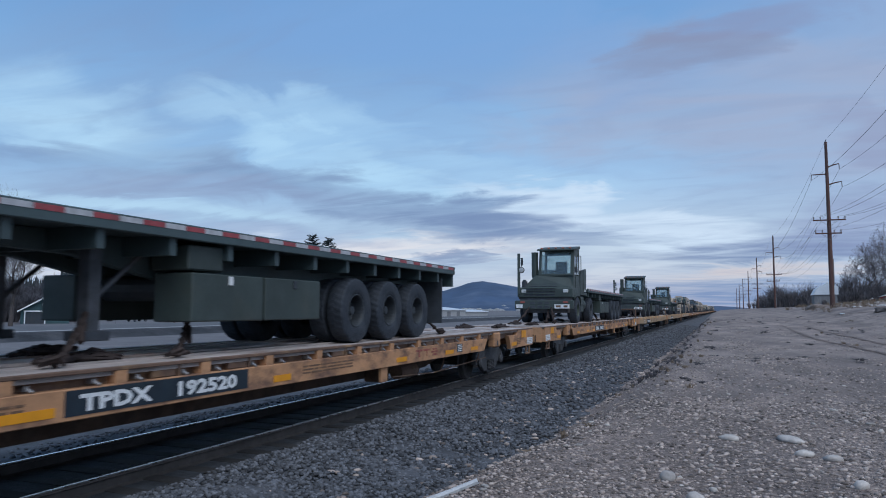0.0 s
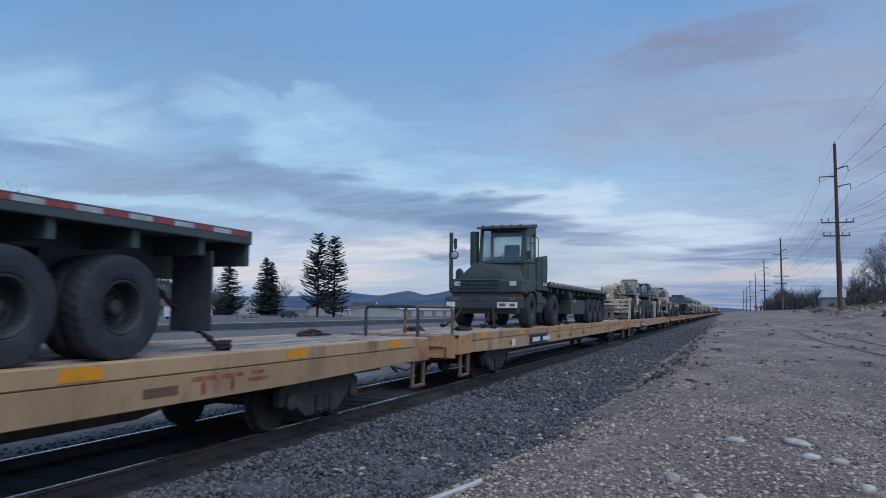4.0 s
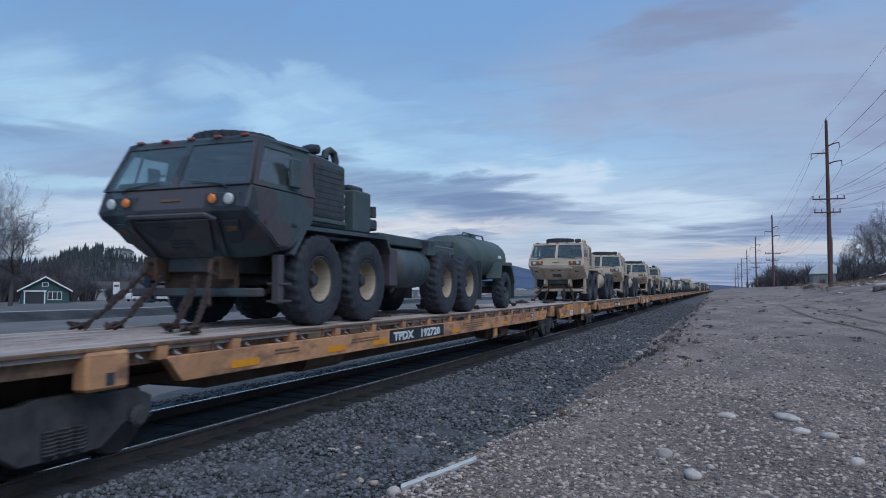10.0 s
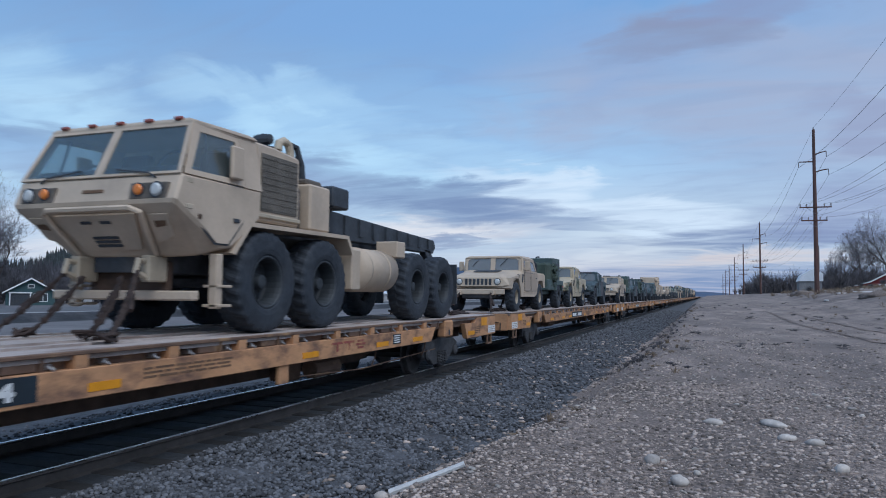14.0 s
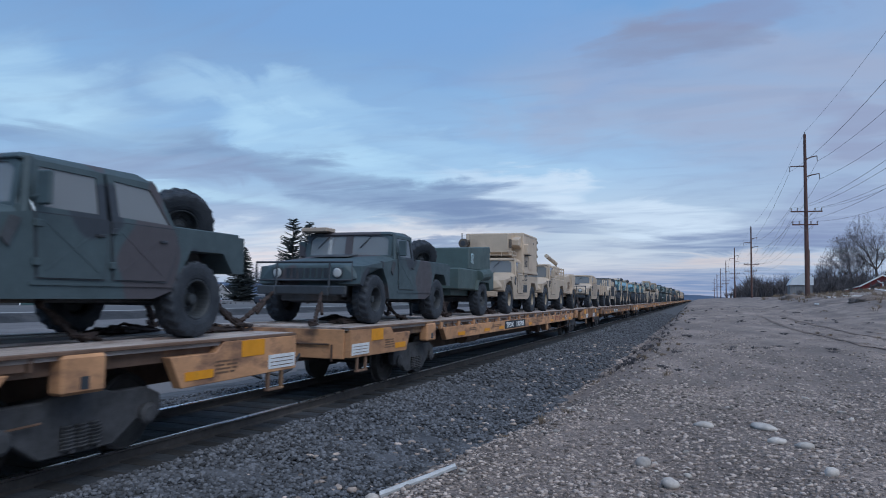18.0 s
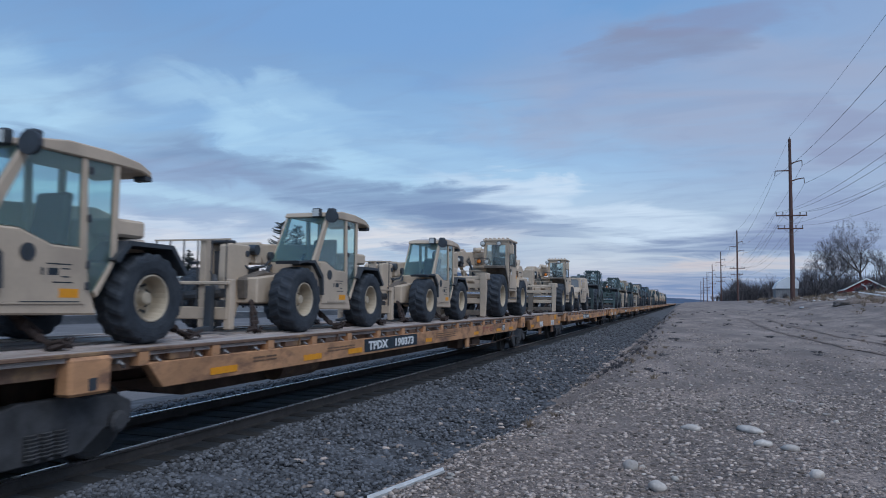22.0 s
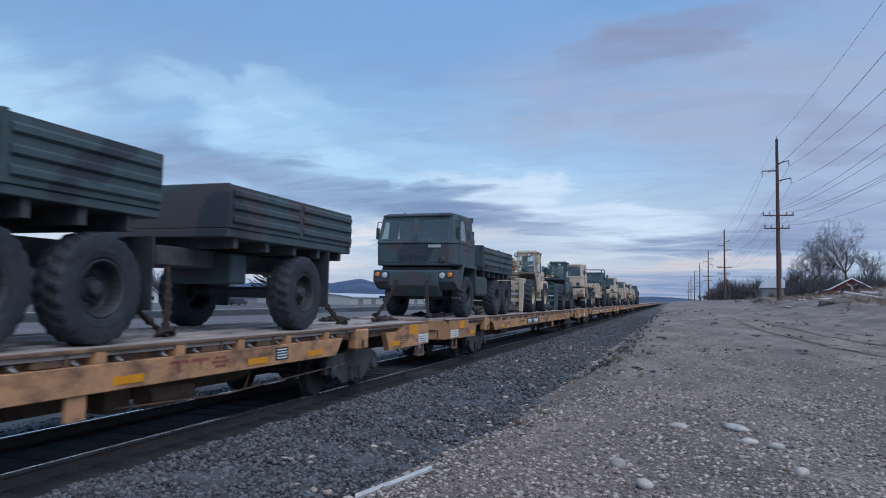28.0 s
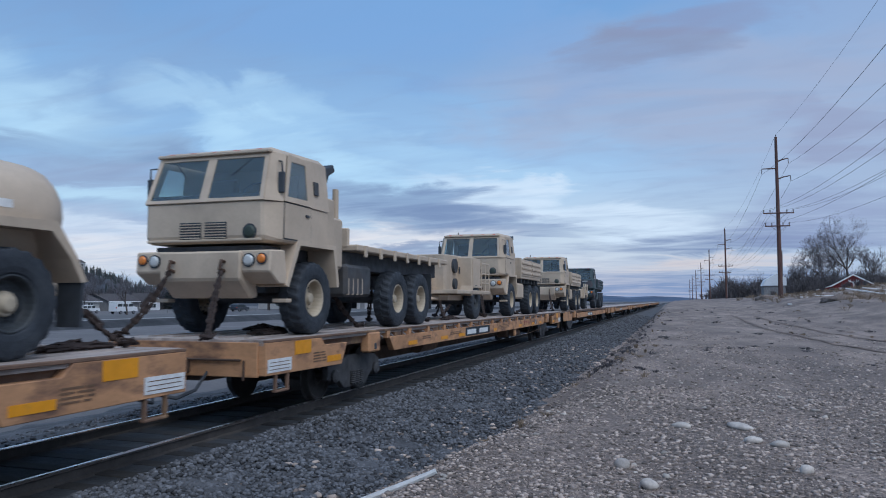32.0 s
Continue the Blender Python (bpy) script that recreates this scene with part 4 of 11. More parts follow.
HILL = [(-1.75, 0.045), (-1.45, 0.050), (-1.318, 0.046), (-1.24, 0.044), (-1.168, 0.048), (-1.135, 0.058), (-1.105, 0.062), (-1.057, 0.064), (-1.009, 0.056), (-0.957, 0.043), (-0.899, 0.026), (-0.838, 0.012), (-0.78, 0.004), (-0.70, -0.004), (-0.55, -0.006)]


def curve_at(stops, v):
    if v <= stops[0][0]:
        return stops[0][1]
    for (a, p), (b, q) in zip(stops, stops[1:]):
        if a <= v <= b:
            return p + (q - p) * (v - a) / (b - a)
    return stops[-1][1]


def hill_z(x, y):
    """The wooded hill beyond the houses rises from y 210 to its crest at y 380."""
    k = smooth(y, 205, 380)
    crest = 1.743 + curve_at(HILL, x / max(y, 1.0)) * 380
    fall = 1 - 0.5 * smooth(y, 390, 560)
    return -1.6 + (crest + 1.6) * (0.62 * k + 0.38 * k * k) * fall + 0.8 * noise.noise((x * 0.02, y * 0.02, 3)) * k


def hills():
    verts, faces = [], []
    rows = [205 + 11 * j for j in range(33)]
    n = 70
    for y in rows:
        for i in range(n):
            r = -1.75 + 1.2 * i / (n - 1)
            verts.append((r * y, y, hill_z(r * y, y)))
    for j in range(len(rows) - 1):
        for i in range(n - 1):
            faces.append((j * n + i, j * n + i + 1, (j + 1) * n + i + 1, (j + 1) * n + i))
    tagged(new("hill", mesh_from("hill", verts, faces, M["hill"], True)), "low wooded hill behind the houses", "hill", kind="structure")
    rng = np.random.default_rng(11)
    segs, bushes = [], []
    for _ in range(2600):
        y = rng.uniform(225, 400)
        r = rng.uniform(-1.5, -0.72)
        dense = 0.85 if -1.15 < r < -1.03 and y > 300 else 0.36
        if y > 340:
            dense = max(dense, 0.6)
        x = r * y
        z = hill_z(x, y)
        if noise.noise((x * 0.025, y * 0.025, 8)) + dense < rng.uniform(0.15, 0.95):
            if rng.random() < 0.35:
                bushes.append((x, y, z, rng.uniform(4, 8), rng.uniform(2, 3.5)))
            continue
        h = rng.uniform(3.5, 7.5) * (1.15 if -1.16 < r < -1.0 else 0.85)
        for k in range(6):
            a, b = k / 6, min(1.0, (k + 1.9) / 6)
            w = h * 0.19 * (1 - a) * rng.uniform(0.75, 1.2)
            dx, dy = rng.normal(0, 0.12, 2)
            segs.append((x + dx, y + dy, z + h * (0.08 + 0.92 * a), x, y, z + h * (0.08 + 0.92 * b), w, 0.03))
    tagged(new("conifer_wood", limbs_mesh("conifer_wood", segs, M["needle"], 6)), "dark conifers covering the hill", "woods", kind="stuff")
    for _ in range(420):
        y = rng.uniform(175, 260)
        r = rng.uniform(-1.5, -0.78)
        x = r * y
        bushes.append((x, y, max(ground_z(x, y), hill_z(x, y)) - 0.2, rng.uniform(3, 9), rng.uniform(1.5, 3.5)))
    tagged(new("hillside_brush", brush_mesh("hillside_brush", bushes, M["brush"], 12, 11)), "brown leafless brush on the lower hillside", "brush", kind="stuff")

    def ridge(name, label, y0, depth, stops, r0, r1, n, seed):
        verts, faces = [], []
        for j in range(7):
            k = j / 6
            y = y0 - depth * (1 - k)
            for i in range(n):
                r = r0 + (r1 - r0) * i / (n - 1)
                el = curve_at(stops, r) + 0.0016 * noise.noise((r * 16, 0, seed)) + 0.0007 * noise.noise((r * 60, 2, seed))
                z = -8 + (1.743 + el * y0 + 8) * (math.sin(k * 1.5708) ** 1.3) + 14 * noise.noise((r * 22, k * 3, seed)) * k * (1 - k)
                verts.append((r * y, y, z))
        for j in range(6):
            for i in range(n - 1):
                faces.append((j * n + i, j * n + i + 1, (j + 1) * n + i + 1, (j + 1) * n + i))
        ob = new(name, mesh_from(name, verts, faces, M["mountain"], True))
        tagged(ob, label, "mountains", kind="structure")

    ridge("backdrop", "wooded mountains in the distance, tinted blue for haze", 2600, 900, [(-1.2, 0.012), (-0.75, 0.017), (-0.62, 0.019), (-0.563, 0.025), (-0.503, 0.0195), (-0.45, 0.0262), (-0.427, 0.0205), (-0.40, 0.025), (-0.372, 0.031), (-0.345, 0.038), (-0.325, 0.040), (-0.29, 0.036), (-0.24, 0.024), (-0.18, 0.013), (-0.12, 0.009), (-0.06, 0.0048), (-0.03, 0.0062), (0.0, 0.0052), (0.03, 0.003), (0.08, 0.001), (0.4, 0.004), (1.2, 0.01)], -1.2, 1.2, 300, 4.0)
    town = B()
    for _ in range(46):
        y = rng.uniform(1450, 1900)
        r = rng.choice([rng.uniform(-0.40, -0.26), rng.uniform(-0.60, -0.43), rng.uniform(-0.36, -0.30)])
        k = 1 - (2600 - y) / 900
        z = max(-1.5, -8 + (1.743 + 0.028 * 2600 + 8) * (math.sin(max(0, k) * 1.5708) ** 1.3)) - 1
        w, d, h = rng.uniform(9, 26), rng.uniform(8, 12), rng.uniform(4, 8)
        x = r * y
        prism(town, [(x - w / 2, z), (x + w / 2, z), (x + w / 2, z + h * 0.65), (x, z + h), (x - w / 2, z + h * 0.65)], y, y + d, 0.0, "y")
    tagged(new("distant_town", link_mesh("distant_town", town, M["siding"])), "pale small houses of a town under the mountain", "houses", kind="stuff")


# ---- background: buildings ----
def window_part(parent, x, y0, y1, z0, z1, name="window", panes=1):
    """A framed window in a wall that faces +x."""
    bm = B()
    t = 0.09
    box(bm, x, x + 0.06, y0, y1, z0, z0 + t)
    box(bm, x, x + 0.06, y0, y1, z1 - t, z1)
    box(bm, x, x + 0.06, y0, y0 + t, z0 + t, z1 - t)
    box(bm, x, x + 0.06, y1 - t, y1, z0 + t, z1 - t)
    for k in range(1, panes):
        c = y0 + (y1 - y0) * k / panes
        box(bm, x, x + 0.06, c - t / 2, c + t / 2, z0 + t, z1 - t)
    w = part(name, bm, M["trim"], parent, "white framed window")
    part("pane", box(B(), x + 0.005, x + 0.02, y0 + t * 0.9, y1 - t * 0.9, z0 + t * 0.9, z1 - t * 0.9), M["darkglass"], w)
    return w


def gable_body(th, w, d, eave, ridge, wall, roof, trim="trim", over=0.45, x0=0.0, y0=0.0, along="x", base=-0.4):
    """Walls and roof; the ridge runs along x (gable faces +x) or along y (eaves face +x)."""
    mid = (ridge - eave)
    if along == "x":
        c = y0 + w / 2
        part("wall", prism(B(), [(y0, base), (y0 + w, base), (y0 + w, eave), (c, ridge), (y0, eave)], x0 - d, x0, 0.0), M[wall], th)
        k = mid / (w / 2)
        for s in (-1, 1):
            e = c + s * (w / 2 + over)
            ez = eave - k * over
            part("roof", prism(B(), [(c, ridge + 0.03), (c, ridge + 0.19), (e, ez + 0.19), (e, ez + 0.03)], x0 - d - over, x0 + over, 0.0), M[roof], th, "shingled roof slope")
            part("bargeboard", prism(B(), [(c, ridge - 0.05), (c, ridge + 0.22), (e, ez + 0.22), (e, ez - 0.05)], x0 + over + 0.003, x0 + over + 0.06, 0.0), M[trim], th, "white bargeboard")
    else:
        part("wall", prism(B(), [(x0, base), (x0 - d, base), (x0 - d, eave), (x0 - d / 2, ridge), (x0, eave)], y0, y0 + w, 0.0, "y"), M[wall], th)
        k = mid / (d / 2)
        for s in (-1, 1):
            e = x0 - d / 2 + s * (d / 2 + over)
            ez = eave - k * over
            part("roof", prism(B(), [(x0 - d / 2, ridge + 0.03), (x0 - d / 2, ridge + 0.19), (e, ez + 0.19), (e, ez + 0.03)], y0 - over, y0 + w + over, 0.0, "y"), M[roof], th, "roof slope")
        part("fascia", box(B(), x0 + over, x0 + over + 0.04, y0 - over, y0 + w + over, eave - k * over - 0.05, eave - k * over + 0.2), M[trim], th)


def door_part(parent, x, y0, z0, w=0.95, h=2.05, mat="cardark"):
    d = part("door", box(B(), x, x + 0.05, y0, y0 + w, z0, z0 + h, 0.01), M[mat], parent)
    part("handle", box(B(), x + 0.05, x + 0.10, y0 + w - 0.14, y0 + w - 0.08, z0 + 0.95, z0 + 1.05), M["insulator"], d)


def cottage():
    th = thing("cottage", "small teal-green cottage with white trim and dark porch", "house")
    gable_body(th, 7.4, 8.0, 2.5, 4.7, "cottage", "shingle", over=0.55)
    for y0, y1, n in ((4.1, 6.3, 3),):
        window_part(th, 0.0, y0, y1, 0.75, 2.2, "window", n)
    window_part(th, 0.0, 3.2, 4.2, 3.1, 3.8, "attic_window")
    # flat black panel on the wall stands in for the porch's shade
    part("porch_recess", box(B(), 0.002, 0.03, 0.7, 3.6, 0.1, 2.25), M["black"], th, "black panel standing for the shaded porch opening")
    part("porch_beam", box(B(), 0.03, 0.20, 0.4, 3.9, 2.2, 2.42), M["trim"], th)
    for y in (0.5, 3.55):
        part("porch_post", box(B(), 0.03, 0.22, y, y + 0.2, -0.3, 2.2, 0.01), M["trim"], th)
    part("porch_floor", box(B(), 0.03, 1.1, 0.4, 3.9, -0.35, 0.1), M["greyboards"], th)
    part("steps", box(B(), 1.1, 1.7, 1.6, 2.6, -0.35, -0.1), M["greyboards"], th)
    part("chimney", box(B(), -4.6, -3.9, 5.0, 5.7, 2.6, 4.6, 0.02), M["rust"], th)
    th.matrix_basis = pose(-110.0, 92.0, -1.05, 0, 0, -38) @ Matrix.Translation((0, -3.7, 0)) @ Matrix.Scale(1.0, 4)


def white_houses():
    th = thing("bungalow", "long low white bungalow with grey shingle roof", "house")
    gable_body(th, 15.0, 9.0, 2.5, 4.2, "siding", "shingle", along="y")
    for y in (1.6, 7.4, 11.2):
        window_part(th, 0, y, y + 1.7, 0.85, 2.1, panes=2)
    door_part(th, 0, 4.9, 0.05)
    part("chimney", box(B(), -5.2, -4.5, 9.0, 9.7, 3.7, 5.0, 0.02), M["rust"], th)
    th.matrix_basis = pose(-135, 127.5, -1.0)
    th = thing("bungalow", "white house with a bright gable and brown roof", "house")
    gable_body(th, 11.5, 9.0, 2.5, 4.3, "greyboards", "shingle", along="y")
    for y in (2.0, 7.0):
        window_part(th, 0, y, y + 1.5, 0.9, 2.1, panes=2)
    gable_body(th, 6.6, 6.0, 2.3, 4.5, "trim", "shingle", x0=1.2, y0=11.0, over=0.4)
    window_part(th, 1.2, 13.6, 16.0, 0.7, 1.9, panes=2)
    # black panel in place of a shaded porch opening
    part("porch_recess", box(B(), 1.203, 1.24, 11.4, 12.8, 0.0, 1.95), M["black"], th)
    th.matrix_basis = pose(-136, 146.5, -1.0)
    th = thing("house", "pale gabled house behind the fir trees", "house")
    gable_body(th, 9.0, 10.0, 2.6, 5.4, "siding", "shingle")
    window_part(th, 0, 3.4, 5.2, 0.9, 2.2, panes=2)
    th.matrix_basis = pose(-150, 196, -1.1)
    th = thing("house", "low white house with grey roof behind the pines", "house")
    gable_body(th, 12.0, 8.0, 2.4, 4.2, "siding", "shingle", along="y")
    window_part(th, 0, 2, 3.6, 0.9, 2.1)
    window_part(th, 0, 7, 8.6, 0.9, 2.1)
    th.matrix_basis = pose(-116, 196, -1.1)
    th = thing("house", "white gabled house beside the pines", "house")
    gable_body(th, 7.5, 8.0, 2.4, 4.6, "trim", "shingle")
    window_part(th, 0, 3.0, 4.6, 0.9, 2.1)
    th.matrix_basis = pose(-112, 216, -1.1)
    th = thing("house", "pale house standing on top of the wooded hill", "house")
    gable_body(th, 10.0, 8.0, 4.0, 6.0, "siding", "shingle", along="y")
    for y in (1.5, 6.5):
        window_part(th, 0, y, y + 1.8, 2.0, 3.4)
    th.matrix_basis = pose(-0.995 * 352, 347, hill_z(-0.995 * 352, 350) + 1.2)


def warehouse():
    th = thing("warehouse", "long white warehouse with a low pale metal roof", "warehouse")
    gable_body(th, 62.0, 16.0, 2.6, 3.5, "siding", "metalroof", along="y", over=0.3, base=-1.0)
    for k in range(6):
        part("loading_door", box(B(), 0.0, 0.05, 5 + 9.5 * k, 8.2 + 9.5 * k, -0.2, 2.1), M["greyboards"], th)
    gable_body(th, 26.0, 10.0, 1.9, 2.6, "siding", "metalroof", along="y", over=0.3, y0=62.6, base=-1.0)
    th.matrix_basis = pose(-88, 188, -1.1)


def barn():
    th = thing("barn", "red barn with white trim and a pale horned gable ornament", "barn")
    # the gable faces the railway camera side, -y
    body = prism(B(), [(-3.65, -0.4), (3.65, -0.4), (3.65, 2.25), (0, 4.3), (-3.65, 2.25)], 0, 9, 0.0, "y")
    part("wall", body, M["barnred"], th, "red board wall")
    k = 2.05 / 3.65
    for s in (-1, 1):
        e, ez = s * 4.15, 2.25 - k * 0.5
        part("roof", prism(B(), [(0, 4.33), (0, 4.50), (e, ez + 0.20), (e, ez + 0.03)], -0.45, 9.4, 0.0, "y"), M["metalroof"], th)
        part("bargeboard", prism(B(), [(0, 4.25), (0, 4.54), (e, ez + 0.24), (e, ez - 0.05)], -0.52, -0.453, 0.0, "y"), M["trim"], th, "white bargeboard")
    door = part("door", box(B(), -2.4, 2.2, -0.05, -0.003, -0.3, 1.55), M["barnred"], th)
    part("door_frame", box(B(), -2.65, 2.45, -0.09, -0.052, 1.5, 1.80), M["trim"], door)
    part("door_frame", box(B(), -2.65, -2.40, -0.09, -0.052, -0.3, 1.5), M["trim"], door)
    part("door_frame", box(B(), 2.20, 2.45, -0.09, -0.052, -0.3, 1.5), M["trim"], door)
    bm = tube(B(), [(-0.95, -0.08, 3.35), (-0.75, -0.08, 3.0), (-0.3, -0.08, 2.9), (0, -0.08, 2.75), (0.3, -0.08, 2.9), (0.75, -0.08, 3.0), (0.95, -0.08, 3.35)], 0.09, 6)
    tube(bm, [(0, -0.08, 3.0), (0, -0.08, 2.0)], 0.22, 6, 0.10)
    tube(bm, [(-0.6, -0.08, 3.0), (-0.5, -0.08, 3.4)], 0.06, 5)
    tube(bm, [(0.6, -0.08, 3.0), (0.5, -0.08, 3.4)], 0.06, 5)
    part("gable_ornament", bm, M["trim"], th, "pale horned ornament")
    part("lean_to_roof", prism(B(), [(-3.7, 2.2), (-3.7, 2.36), (-8.6, 0.95), (-8.6, 0.80)], -0.4, 8, 0.0, "y"), M["metalroof"], th, "pale lean-to roof")
    part("lean_to_wall", prism(B(), [(-3.7, -0.3), (-3.7, 2.15), (-8.4, 0.8), (-8.4, -0.3)], 0, 7.8, 0.0, "y"), M["barnred"], th)
    part("side_canopy", box(B(), 4.1, 6.4, -0.3, 5.0, 1.75, 1.9), M["metalroof"], th)
    part("canopy_post", box(B(), 6.1, 6.25, -0.2, -0.05, -0.3, 1.75), M["trim"], th)
    th.matrix_basis = pose(34.6, 165, 2.65, 0, 0, -12)
    th = thing("shed", "small weathered grey shed with a pale roof", "shed")
    part("wall", prism(B(), [(-1.9, -0.5), (1.9, -0.5), (1.9, 2.25), (-0.9, 2.4), (-1.9, 2.25)], 0, 4, 0.0, "y"), M["greyboards"], th)
    part("roof", prism(B(), [(-2.1, 2.22), (-1.55, 3.35), (0.4, 4.5), (2.1, 3.7), (2.1, 2.27)], -0.25, 4.3, 0.0, "y"), M["metalroof"], th)
    part("door", box(B(), 0.2, 1.1, -0.05, -0.003, -0.4, 1.75), M["greyboards"], th)
    th.matrix_basis = pose(18.0, 150, ground_z(18.0, 150))


# ---- background: parked vehicles, sign, fence ----
def parked(name, label, paint, L, W, H, profile, x, y, z, turn=0, hood=None):
    """A small road vehicle that stands along y; profile: (y, z) outline as shares of length and height."""
    th = thing(name, label, "car" if name != "van" else "van", "parked vehicles")
    part("body", prism(B(), [(a * L, 0.22 * H + b * 0.78 * H) for a, b in profile], -W / 2, W / 2, 0.05), M[paint], th)
    glass = [(a, b) for a, b in profile if b > 0.5]
    y0, y1 = min(a for a, b in glass) * L, max(a for a, b in glass) * L
    for k in range(3):
        a = y0 + (y1 - y0) * (0.04 + 0.32 * k)
        part("window", box(B(), W / 2 - 0.01, W / 2 + 0.012, a, a + (y1 - y0) * 0.27, H * 0.64, H * 0.88), M["darkglass"], th)
    for a in (0.18, 0.80):
        for s in (-1, 1):
            bm = lathe_x(B(), [(-0.1, 0.0), (-0.1, 0.32), (0.0, 0.34), (0.1, 0.32), (0.1, 0.0)], s * (W / 2 - 0.08), a * L, 0.34, 14)
            bmesh.ops.recalc_face_normals(bm, faces=bm.faces)
            w = part("wheel", bm, M["rubber"], th)
            part("rim", lathe_x(B(), [(0, 0.0), (0, 0.2), (s * 0.02, 0.0)], s * (W / 2 + 0.02), a * L, 0.34, 10), M["insulator"], w)
    part("tail_lamp", box(B(), W / 2 - 0.25, W / 2 - 0.02, -0.02, 0.02, H * 0.5, H * 0.62), M["red"], th)
    th.matrix_basis = pose(x, y, z, 0, 0, turn)


def roadside():
    z = -0.9
    suv = [(0.0, 0.05), (0.0, 0.55), (0.04, 0.97), (0.55, 1.0), (0.72, 0.58), (0.97, 0.50), (1.0, 0.05)]
    van = [(0.0, 0.0), (0.0, 0.98), (0.66, 1.0), (0.80, 0.56), (0.98, 0.45), (1.0, 0.0)]
    parked("parked_car", "dark blue sport utility car parked at the roadside", "cardark", 5.0, 1.9, 1.75, suv, -99, 146, z)
    parked("van", "white delivery van parked before the house", "carwhite", 5.6, 2.0, 2.25, van, -102, 111, z)
    parked("parked_car", "white sport utility car parked before the bungalow", "carwhite", 4.6, 1.8, 1.7, suv, -112, 113, z)
    parked("parked_car", "silver saloon car parked beside the fir trees", "carsilver", 4.6, 1.8, 1.4, suv, -104, 138, z)
    th = thing("road_sign", "white road sign on a thin grey post", "sign")
    part("post", tube(B(), [(0, 0, -1.2), (0, 0, 2.3)], 0.05, 6), M["insulator"], th)
    part("panel", box(B(), 0.05, 0.08, -0.42, 0.42, 1.0, 2.25, 0.01), M["trim"], th, "white sign panel")
    bm = box(B(), 0.081, 0.085, -0.3, 0.3, 1.75, 1.95)
    part("writing_bar", bm, M["stencil"], th)
    th.matrix_basis = pose(-58, 56.8, 0.15)
    fence = thing("fence", "low weathered grey board fence along the road", "fence")
    for k in range(12):
        part("post", box(B(), -0.07, 0.07, k * 3 - 0.07, k * 3 + 0.07, -0.3, 0.8, 0.01), M["greyboards"], fence)
    for zz in (0.35, 0.62):
        part("rail", box(B(), 0.073, 0.11, 0, 33, zz, zz + 0.10), M["greyboards"], fence)
    fence.matrix_basis = pose(-100, 124, z)


